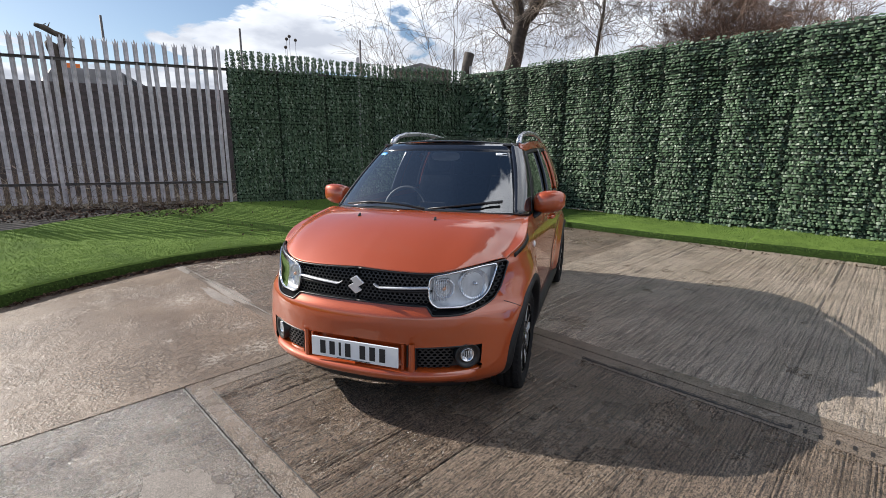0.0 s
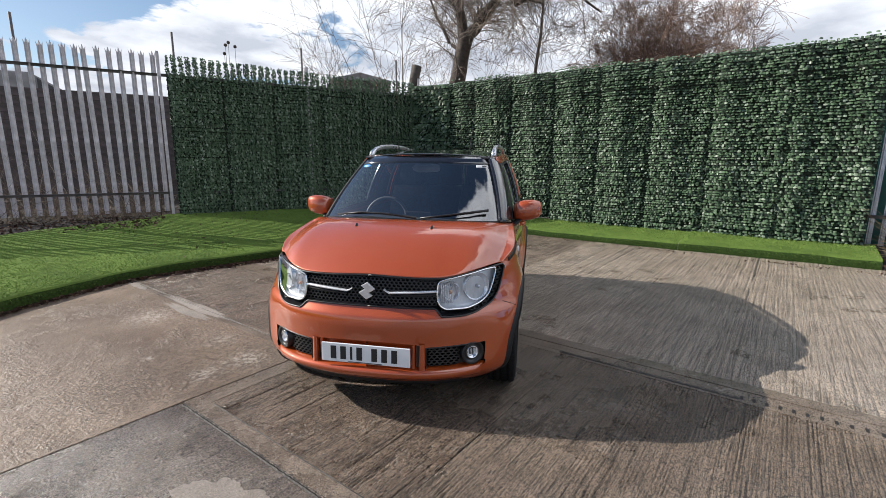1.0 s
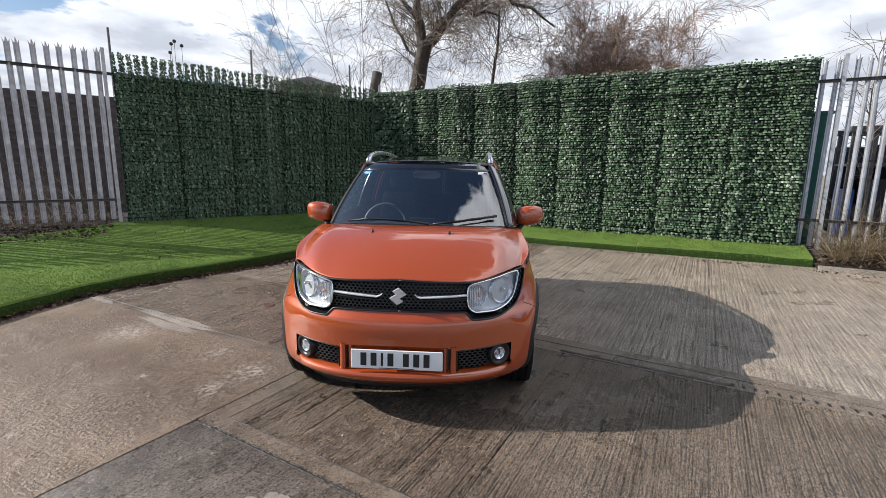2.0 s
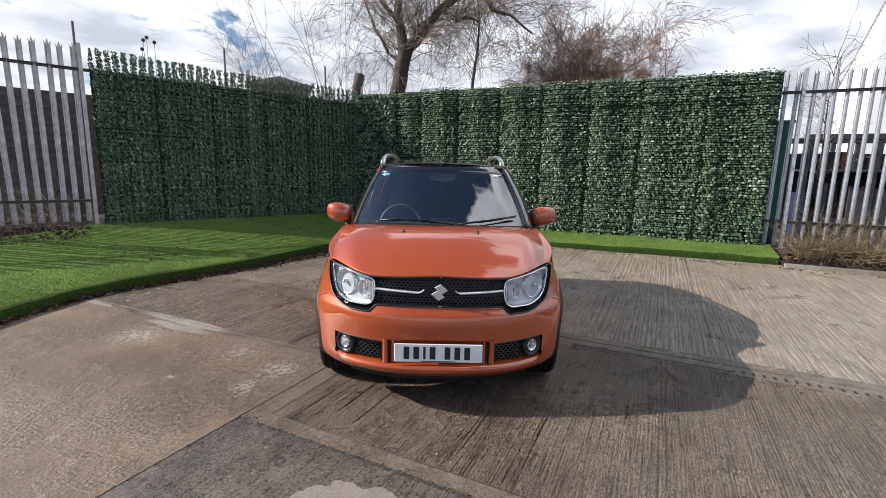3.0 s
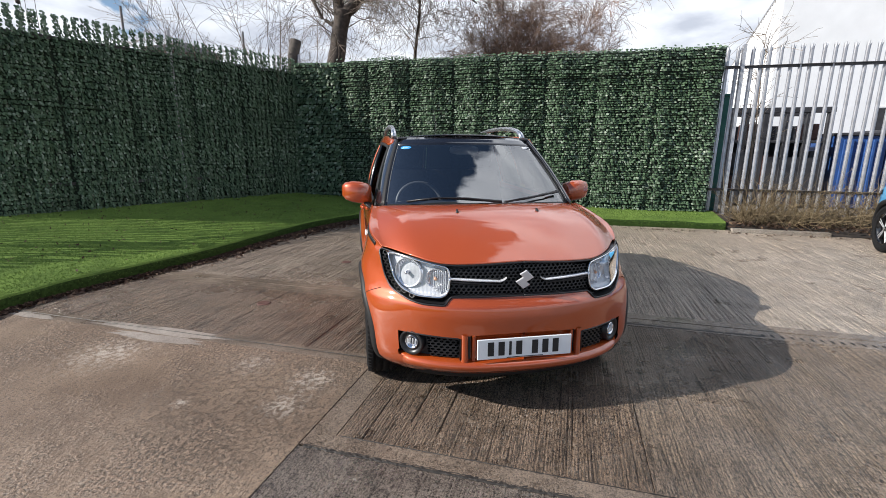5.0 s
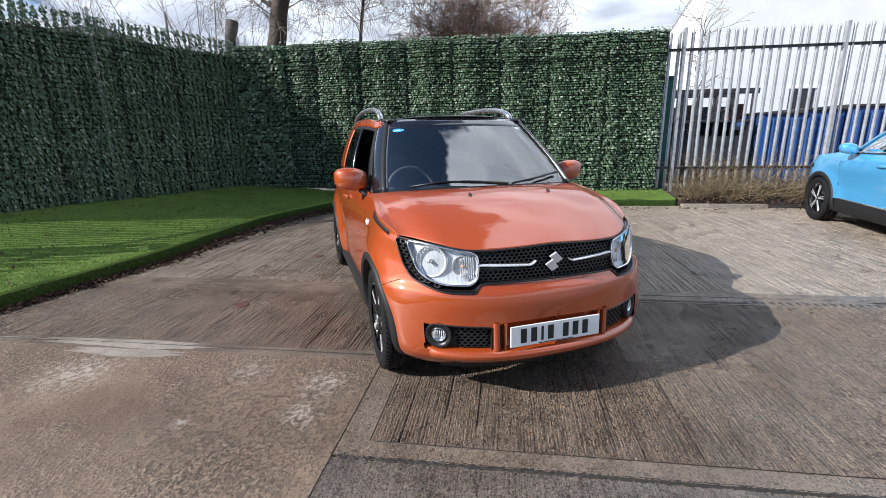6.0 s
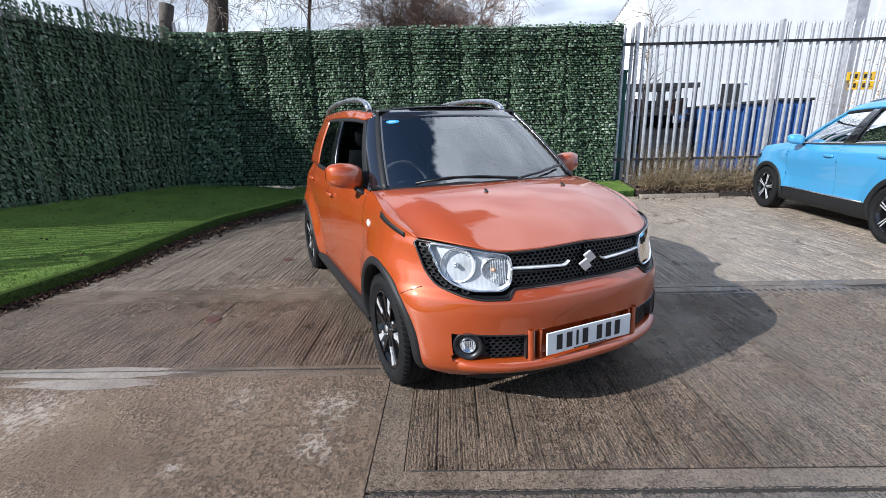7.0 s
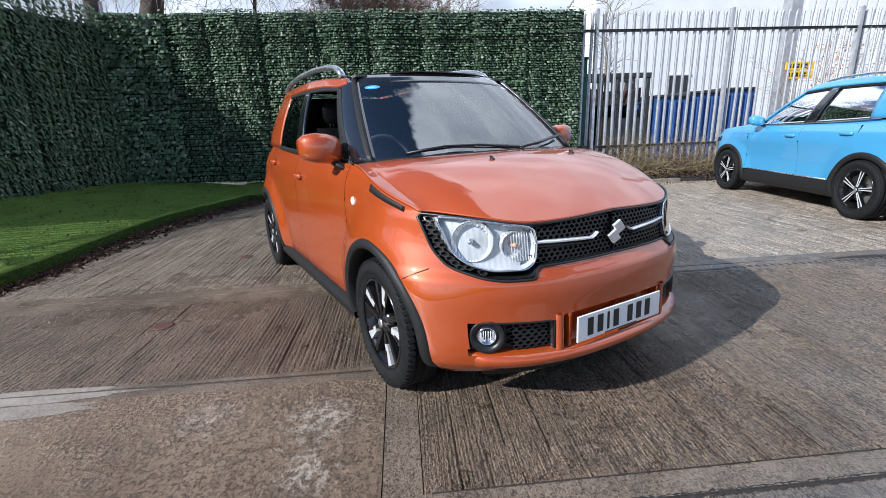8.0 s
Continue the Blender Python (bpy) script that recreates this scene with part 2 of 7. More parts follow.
M_EDGE = concrete("trowelled_edge_concrete", (0.185, 0.140, 0.104), (0.255, 0.198, 0.150), (0.115, 0.085, 0.062), 0.15, 0.26, 0.0, 0.0, 0.5, 0.8, 0.14)
M_JOINT = plain("dark_joint_filler", (0.05, 0.043, 0.035), 0.8, vary=0.4, scale=20, bump=0.4)
M_SOIL = plain("dark_soil_and_litter", (0.024, 0.018, 0.014), 0.95, vary=0.6, scale=14, bump=0.8)
M_GROUND = plain("rough_ground", (0.20, 0.17, 0.13), 0.95, vary=0.4, scale=2.0, bump=0.6)
M_TURF = leafy("turf_blades", (0.095, 0.160, 0.030), (0.145, 0.225, 0.050), (0.25, 0.335, 0.10), 0.7, 0.10)
n = Nodes("turf_mat", 0.9, spec=0.08)
n.colour(n.mix(n.ramp(n.noise(2.2, 6.0, 0.7), (0.46, 0.0), (0.62, 0.7)), n.ramp(n.noise(55.0, 6.0, 0.7), (0.25, (0.055, 0.095, 0.020)), (0.5, (0.125, 0.195, 0.042)), (0.8, (0.22, 0.30, 0.075))), (0.07, 0.115, 0.028)))
n.bump(n.noise(160.0, 4.0, 0.8), 0.7, 0.008)
M_TURFMAT = n.mat
# darker green for the front lip, its sunless shade put into the colour
M_TURFEDGE = plain("shade_toned_turf_edge", (0.028, 0.052, 0.012), 0.95, vary=0.5, scale=40, bump=0.6, spec=0.1)
M_IVY = leafy("plastic_ivy_leaves", (0.026, 0.050, 0.026), (0.098, 0.155, 0.088), (0.27, 0.325, 0.25), 0.42, 0.28)
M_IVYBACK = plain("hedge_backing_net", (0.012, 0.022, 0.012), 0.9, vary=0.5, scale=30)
M_GALV = plain("galvanised_steel", (0.52, 0.52, 0.54), 0.45, 0.65, vary=0.18, scale=7, bump=0.05)
M_GALVOLD = plain("weathered_galvanised_steel", (0.50, 0.48, 0.51), 0.6, 0.15, vary=0.3, scale=6, bump=0.1)
# weathered iron, darkened further for the shade on the rails' near faces
M_RAIL = plain("shade_dark_weathered_iron", (0.10, 0.095, 0.10), 0.7, 0.2, vary=0.35, scale=9, bump=0.2)
M_BLOCK = plain("dark_damp_blockwork", (0.085, 0.068, 0.066), 0.9, vary=0.45, scale=5, bump=0.5)
M_BARK = plain("grey_brown_bark", (0.075, 0.058, 0.047), 0.9, vary=0.4, scale=12, bump=0.8)
M_TWIG = plain("pale_brown_twigs", (0.21, 0.165, 0.130), 0.85, vary=0.4, scale=3)
M_BRAMBLE = leafy("dry_bramble_stems", (0.06, 0.046, 0.036), (0.20, 0.152, 0.115), (0.48, 0.41, 0.33), 0.8)
M_REDTWIG = plain("red_brown_twigs", (0.29, 0.195, 0.145), 0.85, vary=0.4, scale=3)
M_STRAW = leafy("dry_straw_stems", (0.07, 0.05, 0.032), (0.20, 0.15, 0.085), (0.40, 0.32, 0.20), 0.8)
M_LITTER = leafy("dead_leaf_litter", (0.022, 0.012, 0.008), (0.065, 0.036, 0.023), (0.24, 0.16, 0.10), 0.8)
M_CLAD = plain("white_ribbed_cladding", (0.80, 0.81, 0.83), 0.5, vary=0.05, scale=1.5)
M_ROOF = plain("grey_roof_sheet", (0.20, 0.20, 0.21), 0.6, vary=0.25, scale=3)
M_BLUESKIP = plain("blue_painted_steel", (0.02, 0.07, 0.24), 0.5, vary=0.25, scale=4, bump=0.1)
M_DARKSTEEL = plain("dark_painted_steel", (0.035, 0.035, 0.04), 0.5, vary=0.3, scale=5)
M_RUST = plain("rusty_painted_steel", (0.10, 0.045, 0.035), 0.7, vary=0.4, scale=6, bump=0.2)
M_TEAL = plain("green_painted_steel", (0.02, 0.13, 0.10), 0.5, vary=0.2, scale=5)
M_YELLOW = plain("yellow_sign_face", (0.85, 0.52, 0.02), 0.4, vary=0.05)
M_BLACKINK = plain("black_ink", (0.015, 0.015, 0.017), 0.5, vary=0.1)
M_ORANGELAMP = plain("orange_plastic", (0.75, 0.18, 0.03), 0.4, vary=0.1)
M_WOOD = plain("weathered_grey_wood", (0.075, 0.062, 0.052), 0.9, vary=0.4, scale=10, bump=0.6)
M_KERB = concrete("kerb_concrete", (0.33, 0.28, 0.23), (0.42, 0.37, 0.31), (0.22, 0.18, 0.14), 0.0, 0.1)


# ---- building helpers ----
def mesh_ob(name, verts, faces, mat, parent=None, label="", smooth=False, slots=None):
    """One mesh object from plain lists; mat may be a list, slots then holds a slot for each face."""
    me = bpy.data.meshes.new(name)
    me.from_pydata(verts, [], faces)
    for m in (mat if isinstance(mat, (list, tuple)) else [mat]):
        me.materials.append(m)
    if slots is not None:
        me.polygons.foreach_set("material_index", slots)
    if smooth:
        me.polygons.foreach_set("use_smooth", [True] * len(me.polygons))
    me.update()
    ob = new(name, me)
    if parent:
        ob.parent = parent
    if label:
        tagged(ob, label)
    return ob


def part(name, bm, mat, parent, label="", smooth=False):
    me = bpy.data.meshes.new(name)
    bm.normal_update()
    bm.to_mesh(me)
    bm.free()
    for m in (mat if isinstance(mat, (list, tuple)) else [mat]):
        me.materials.append(m)
    if smooth:
        me.polygons.foreach_set("use_smooth", [True] * len(me.polygons))
    ob = new(name, me)
    if parent:
        ob.parent = parent
    if label:
        tagged(ob, label)
    return ob


def thing(name, m, label, category, group="", kind=""):
    ob = new(name)
    ob.empty_display_size = 0.1
    ob.matrix_world = m
    return tagged(ob, label, category, group, kind)


def bm_box(bm, x0, x1, y0, y1, z0, z1, m=None):
    vs = [bm.verts.new((x, y, z)) for z in (z0, z1) for y in (y0, y1) for x in (x0, x1)]
    for f in ((0, 2, 3, 1), (4, 5, 7, 6), (0, 1, 5, 4), (1, 3, 7, 5), (3, 2, 6, 7), (2, 0, 4, 6)):
        bm.faces.new([vs[i] for i in f])
    if m is not None:
        for v in vs:
            v.co = m @ v.co
    return vs


def box(x0, x1, y0, y1, z0, z1, bevel=0.0, segments=2):
    bm = bmesh.new()
    bm_box(bm, x0, x1, y0, y1, z0, z1)
    if bevel:
        bmesh.ops.bevel(bm, geom=bm.edges[:], offset=bevel, segments=segments, profile=0.7, affect="EDGES")
    bmesh.ops.recalc_face_normals(bm, faces=bm.faces[:])
    return bm


def extrude_outline(pts, depth, axis="y", bevel=0.0):
    """A plate: an outline in two axes given depth along the third, centred on it."""
    bm = bmesh.new()
    def at(a, b, c):
        return {"x": (c, a, b), "y": (a, c, b), "z": (a, b, c)}[axis]
    lo = [bm.verts.new(at(a, b, -depth / 2)) for a, b in pts]
    hi = [bm.verts.new(at(a, b, depth / 2)) for a, b in pts]
    k = len(pts)
    bm.faces.new(lo)
    bm.faces.new(hi[::-1])
    for i in range(k):
        bm.faces.new((lo[i], hi[i], hi[(i + 1) % k], lo[(i + 1) % k]))
    bmesh.ops.recalc_face_normals(bm, faces=bm.faces[:])
    if bevel:
        bmesh.ops.bevel(bm, geom=[e for e in bm.edges if len(e.link_faces) == 2 and e.calc_face_angle(0) > 0.5], offset=bevel, segments=2, profile=0.7, affect="EDGES")
    return bm


def tube(verts, faces, pts, radii, sides=6, cap=True):
    """Appends a tapered tube along pts to lists of vertices and faces."""
    base = len(verts)
    pts = [Vector(p) for p in pts]
    ref = Vector((0.31, 0.77, 0.55))
    for i, p in enumerate(pts):
        d = (pts[min(i + 1, len(pts) - 1)] - pts[max(i - 1, 0)]).normalized()
        a = d.cross(ref)
        if a.length < 0.05:
            a = d.cross(Vector((1, 0, 0)))
        a.normalize()
        b = d.cross(a)
        for k in range(sides):
            w = 2 * math.pi * k / sides
            verts.append(tuple(p + radii[i] * (math.cos(w) * a + math.sin(w) * b)))
    for i in range(len(pts) - 1):
        for k in range(sides):
            q = base + i * sides
            faces.append((q + k, q + (k + 1) % sides, q + sides + (k + 1) % sides, q + sides + k))
    if cap:
        faces.append(tuple(base + k for k in range(sides))[::-1])
        faces.append(tuple(base + (len(pts) - 1) * sides + k for k in range(sides)))


def tube_ob(name, pts, radius, mat, parent, sides=8, label=""):
    v, f = [], []
    r = radius if isinstance(radius, (list, tuple)) else [radius] * len(pts)
    tube(v, f, pts, r, sides)
    return mesh_ob(name, v, f, mat, parent, label, smooth=True)


def spline(xs, ys):
    """A smooth function through a few knots."""
    xs, ys = np.array(xs, float), np.array(ys, float)
    h = np.diff(xs)
    d = np.diff(ys) / h
    m = np.zeros(len(xs))
    m[0], m[-1] = d[0], d[-1]
    for i in range(1, len(xs) - 1):
        if d[i - 1] * d[i] > 0:
            w1, w2 = 2 * h[i] + h[i - 1], h[i] + 2 * h[i - 1]
            m[i] = (w1 + w2) / (w1 / d[i - 1] + w2 / d[i])

    def f(x):
        x = np.clip(x, xs[0], xs[-1])
        k = np.clip(np.searchsorted(xs, x) - 1, 0, len(h) - 1)
        t = (x - xs[k]) / h[k]
        return ((1 + 2 * t) * (1 - t) ** 2 * ys[k] + t * (1 - t) ** 2 * h[k] * m[k]
                + t * t * (3 - 2 * t) * ys[k + 1] + t * t * (t - 1) * h[k] * m[k + 1])
    return f


def smooth01(a, b, x):
    t = np.clip((x - a) / (b - a), 0, 1)
    return t * t * (3 - 2 * t)


# ---- the yard: ground and concrete slabs ----
ground = mesh_ob("ground", [(-400, -400, -0.06), (400, -400, -0.06), (400, 400, -0.06), (-400, 400, -0.06)], [(0, 1, 2, 3)], M_GROUND)
tagged(ground, "bare brown ground running out to the horizon", "ground", kind="structure")
pavement = mesh_ob("pavement", [(-14, -16, -0.034), (9.4, -16, -0.034), (9.4, 7.5, -0.034), (-14, 7.5, -0.034)], [(0, 1, 2, 3)], M_JOINT)
tagged(pavement, "yard of cast concrete slabs with dark joints", "pavement", kind="structure")


def slab(x0, x1, y0, y1, mat, name="slab", top=0.0, gap=0.001):
    bm = box(x0 + gap, x1 - gap, y0 + gap, y1 - gap, -0.050, top)
    return part(name, bm, mat, pavement)


def ribbed(x0, x1, y0, y1, mat, step, nx, depth, seed, pitch=(0.019, 0.031), gap=0.0015, run=0.45, dip=0.0):
    """A slab whose top carries tamped ribs along x."""
    rng = np.random.default_rng(seed)
    x0, x1, y0, y1 = x0 + gap, x1 - gap, y0 + gap, y1 - gap
    ys = np.arange(y0, y1, step)
    ys = np.append(ys, y1)
    h = np.zeros(len(ys))
    y = y0 + 0.02
    while y < y1 - 0.01:
        d = depth * rng.uniform(0.55, 1.0) * (1.8 if rng.uniform() < 0.08 else 1.0)
        wdt = rng.uniform(0.0032, 0.0052) if step < 0.008 else rng.uniform(0.006, 0.011)
        lo, hi = np.searchsorted(ys, (y - 4 * wdt, y + 4 * wdt))
        h[lo:hi] -= d * np.exp(-((ys[lo:hi] - y) / wdt) ** 2)
        y += rng.uniform(*pitch)
    xs = np.linspace(x0, x1, nx)
    k = len(ys)

    def field(cx, cy):
        """Smooth random field over the slab with cells of that size."""
        ax, ay = max(2, int((x1 - x0) / cx)), max(2, int((y1 - y0) / cy))
        g = rng.uniform(0, 1, (ax + 1, ay + 1))
        px, py = np.linspace(0, ax - 1e-6, nx), np.linspace(0, ay - 1e-6, k)
        ix, iy = px.astype(int), py.astype(int)
        fx, fy = (px - ix)[:, None], (py - iy)[None, :]
        fx, fy = fx * fx * (3 - 2 * fx), fy * fy * (3 - 2 * fy)
        return (g[ix][:, iy] * (1 - fx) * (1 - fy) + g[ix + 1][:, iy] * fx * (1 - fy) + g[ix][:, iy + 1] * (1 - fx) * fy + g[ix + 1][:, iy + 1] * fx * fy)
    fade = np.clip(1.7 * field(run, 0.025) + 0.05, 0, 1) * (0.55 + 0.65 * field(0.7, 0.4))
    Z = h[None, :] * fade + rng.normal(0, 0.0008, (nx, k)) + 0.004 * (field(0.9, 0.7) - 0.5)
    Z[:, 0] = Z[:, -1] = -0.004
    Z -= dip * (1 - (xs[:, None] - x0) / (x1 - x0))
    X = np.repeat(xs[:, None], k, 1)
    Y = np.repeat(ys[None, :], nx, 0) + 0.006 * (field(0.5, 2.0) - 0.5) * ((np.arange(k) > 0) & (np.arange(k) < k - 1))[None, :]
    v = np.stack((X, Y, Z), 2).reshape(-1, 3).tolist()
    q = (np.arange(nx - 1)[:, None] * k + np.arange(k - 1)[None, :]).reshape(-1)
    f = np.stack((q, q + k, q + k + 1, q + 1), 1).tolist()
    return mesh_ob("slab", v, f, mat, pavement, smooth=True)


LOW = -0.004
slab(-13.9, 0.70, -16, 3.0215, M_WET, top=LOW, gap=0.0)
slab(0.712, 0.82, -16, 3.02, M_EDGE, "slab_margin", LOW + 0.001, 0.001)
slab(0.82, 1.60, 2.88, 3.02, M_EDGE, "slab_margin", LOW * 0.8)
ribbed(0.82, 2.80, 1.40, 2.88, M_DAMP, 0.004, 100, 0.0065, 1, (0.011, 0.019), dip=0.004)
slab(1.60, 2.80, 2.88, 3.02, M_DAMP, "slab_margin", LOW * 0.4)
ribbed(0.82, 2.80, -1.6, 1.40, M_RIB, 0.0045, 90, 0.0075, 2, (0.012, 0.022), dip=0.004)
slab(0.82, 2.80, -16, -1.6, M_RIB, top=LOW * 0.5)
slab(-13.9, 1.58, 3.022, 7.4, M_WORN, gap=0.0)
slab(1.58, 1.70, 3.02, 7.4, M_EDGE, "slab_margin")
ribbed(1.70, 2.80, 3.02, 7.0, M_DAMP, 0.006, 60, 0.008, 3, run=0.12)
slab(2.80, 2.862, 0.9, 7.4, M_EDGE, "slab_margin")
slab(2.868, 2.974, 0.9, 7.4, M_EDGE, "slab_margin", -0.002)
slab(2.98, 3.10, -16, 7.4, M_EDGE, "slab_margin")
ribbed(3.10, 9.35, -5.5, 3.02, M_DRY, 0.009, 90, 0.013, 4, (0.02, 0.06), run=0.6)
# bay by the turf, damp and duller daylight both in its colour
ribbed(3.10, 9.35, 3.022, 7.0, M_DIMMOIST, 0.008, 70, 0.012, 5, (0.02, 0.05), run=0.4)
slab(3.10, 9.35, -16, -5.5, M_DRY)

M_SLOT = plain("black_slot_shadow_gap", (0.012, 0.010, 0.009), 0.9, vary=0.2)
# drain channel: a concrete strip with short slots and a wet crack
slab(2.80, 2.862, -16, 0.9, M_EDGE, "slab_margin")
slab(2.868, 2.974, -16, 0.9, M_EDGE, "slab_margin", -0.002)
drain = thing("drain_channel", pose(2.92, 0, 0), "narrow concrete drain channel with short dark slots", "drain", kind="structure")
for k in range(27):
    # solid black plates, the shade inside each slot painted instead of hollowed
    o = part("slot", box(-0.024, 0.024, -0.008, 0.008, -0.012, 0.0012), M_SLOT, drain)
    o.matrix_local = Matrix.Translation((-0.055 + 0.004 * math.sin(k * 2.3), 0.292 - 0.0655 * k, 0))


def cover(x, y, r, label):
    v, f = [], []
    ring = [(x + r * math.cos(a) * (1 + 0.05 * math.sin(3 * a)), y + r * math.sin(a)) for a in np.linspace(0, 2 * math.pi, 25)[:-1]]
    v += [(a, b, 0.002) for a, b in ring] + [(x + (a - x) * 0.86, y + (b - y) * 0.86, 0.007) for a, b in ring] + [(x, y, 0.004)]
    for k in range(24):
        q = (k + 1) % 24
        f += [(k, q, 24 + q, 24 + k), (24 + k, 24 + q, 48)]
    tagged(mesh_ob("inspection_cover", v, f, M_RUST), label, "cover")


cover(2.42, 4.47, 0.062, "small round rusty cover set in the ribbed concrete")
cover(4.05, 4.46, 0.062, "small round pale cover set in the ribbed concrete")

# light lime and mud scars on the worn slab
def scar(name, cx, cy, rx, ry, seed, mat, label, z=0.004):
    rng = random.Random(seed)
    v, f = [(cx, cy, z)], []
    k = 72
    ph = [rng.uniform(0, 6.28) for _ in range(4)]
    for i in range(k):
        a = 2 * math.pi * i / k
        r = 1 + 0.22 * math.sin(2 * a + ph[0]) + 0.12 * math.sin(5 * a + ph[1]) + 0.05 * math.sin(11 * a + ph[2]) + rng.uniform(-0.04, 0.04)
        v.append((cx + rx * r * math.cos(a), cy + ry * r * math.sin(a), z - 0.002))
    f = [(0, 1 + i, 1 + (i + 1) % k) for i in range(k)]
    tagged(mesh_ob(name, v, f, mat), label, "stain", kind="structure")


M_CRACK = plain("wet_black_silt", (0.020, 0.016, 0.013), 0.62, vary=0.5, scale=30, bump=0.3)
scar("wet_crack", 2.93, -1.1, 0.035, 0.35, 22, M_CRACK, "dark wet silt in the drain channel", 0.003)
M_SKIM = concrete("grey_mortar_skim", (0.235, 0.20, 0.17), (0.30, 0.26, 0.22), (0.17, 0.145, 0.12), 0.05, 0.3, 0.0, 0.0, 0.2, 0.4)
M_LIME = concrete("pale_mortar_skim", (0.285, 0.245, 0.210), (0.36, 0.315, 0.275), (0.20, 0.168, 0.140), 0.05, 0.35, 0.0, 0.0, 0.25, 0.35)
scar("mortar_patch", 1.52, 4.75, 0.045, 0.50, 13, M_LIME, "thin pale mortar smear on the worn slab", 0.004)
scar("mortar_patch", 1.645, 4.85, 0.05, 0.75, 3, M_LIME, "pale mortar skim over the slab joint")
scar("mortar_patch", 0.42, 2.02, 0.16, 0.20, 5, M_SKIM, "pale mortar skim on the wet slab", LOW + 0.003)
scar("mortar_patch", 1.60, 6.15, 0.05, 0.22, 6, M_LIME, "pale mortar skim at the end of the slab joint")



def silt_joint(x, y0, y1, w, z, seed, label):
    """Ragged wet silt that fills the joint between two slabs."""
    rng = np.random.default_rng(seed)
    v, f = [], []
    for i, y in enumerate(np.arange(y0, y1, 0.012)):
        a, b = w * (0.5 + rng.uniform(0, 0.5)), w * (0.5 + rng.uniform(0, 0.6))
        v += [(x - a, y, z - 0.002), (x - a * 0.4, y, z + rng.uniform(0.000, 0.003)), (x + b * 0.3, y, z - rng.uniform(0.002, 0.006)), (x + b, y, z - 0.002)]
        if i:
            q = 4 * i
            f += [(q - 4, q - 3, q + 1, q), (q - 3, q - 2, q + 2, q + 1), (q - 2, q - 1, q + 3, q + 2)]
    tagged(mesh_ob("silt_joint", v, f, M_CRACK), label, "joint", kind="structure")


silt_joint(0.706, -2.0, 3.0, 0.016, LOW + 0.004, 31, "dark wet silt in the open joint between the slabs")
silt_joint(0.822, -1.6, 2.86, 0.005, LOW + 0.003, 33, "thin silt line along the trowelled margin")
silt_joint(2.845, 0.30, 1.50, 0.022, 0.003, 34, "dark wet silt along the drain channel")
silt_joint(1.652, 3.1, 6.4, 0.007, 0.006, 32, "thin dark crack through the mortar skim")


# ---- turf bank ----
L0, LD, LN = Vector((3.87, 10.32, 0)), Vector((0.918, -0.396, 0)), Vector((-0.396, -0.918, 0))


def lw(along, out, z):
    """A place by the slanting boundary: metres along it, out from it into the yard, and up."""
    return L0 + LD * along + LN * out + Vector((0, 0, z))


front_edge = spline([-9, -4, 0, 0.44, 1.2, 1.78, 2.45, 3.05, 3.8, 5.0, 6.14, 7.3, 8.05], [2.0, 4.3, 5.80, 6.06, 6.36, 6.50, 6.42, 6.33, 6.22, 6.25, 6.16, 5.86, 5.60])


bare_width = spline([-9, -4, 0.1, 0.81, 1.53, 2.74, 3.4, 3.8], [5.2, 4.4, 3.25, 2.47, 1.74, 0.98, 0.38, 0.0])


def back_edge(x):
    y = 10.32 - (x - 3.87) * 0.4314 - 0.03
    return y - float(bare_width(x)) if x < 3.8 else y


def turf_z(x, w):
    return 0.135 + 0.21 * w ** 0.9 + 0.018 * noise.noise(Vector((x * 0.9, w * 3.5, 0.3))) + 0.006 * noise.noise(Vector((x * 5, w * 14, 1.3)))


def turf_grid(us, ws, place, name, label):
    v, f = [], []
    for u in us:
        for w in ws:
            v.append(place(u, w))
    nw = len(ws)
    for i in range(len(us) - 1):
        for j in range(nw - 1):
            f.append((i * nw + j, (i + 1) * nw + j, (i + 1) * nw + j + 1, i * nw + j + 1))
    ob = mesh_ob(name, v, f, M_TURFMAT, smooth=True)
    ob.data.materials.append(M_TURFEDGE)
    # lip faces get the green that carries the shade
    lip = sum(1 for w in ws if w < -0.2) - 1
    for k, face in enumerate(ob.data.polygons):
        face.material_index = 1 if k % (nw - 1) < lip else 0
    return tagged(ob, label, "lawn", kind="structure")


def turf_place(x, w):
    """Left bank: w below 0 is the rolled-down front edge."""
    y0, y1 = float(front_edge(x)), float(back_edge(x))
    wob = 0.025 * noise.noise(Vector((x * 3, 0, 5)))
    if w < 0:
        return (x, y0 + wob + 0.05 * (1 + w) ** 4, -0.01 + (turf_z(x, 0) + 0.01) * (1 - (-w) ** 1.5))
    return (x, y0 + wob + 0.05 + (y1 - y0 - 0.05) * w, turf_z(x, w))


WS = [-1, -0.85, -0.7, -0.5, -0.3, -0.15] + [k / 36 for k in range(37)]
turf_grid(np.linspace(-9, 9.08, 150), WS, turf_place, "lawn", "bank of bright green artificial turf with a rolled front edge")


def strip_place(y, w):
    x0 = 7.98 + 0.03 * noise.noise(Vector((y * 1.7, 0, 2))) + 0.24 * smooth01(3.6, -0.9, y)
    top = 0.125 + 0.02 * noise.noise(Vector((y * 2.2, w, 8))) + (0.018 if y < 1.55 else 0.0)
    if w < 0:
        return (x0 + 0.04 * (1 + w) ** 4, y, -0.01 + (top + 0.01) * (1 - (-w) ** 1.5))
    return (x0 + 0.04 + (9.1 - x0) * w, y, top + 0.09 * w)


WS2 = [-1, -0.8, -0.6, -0.3] + [k / 12 for k in range(13)]
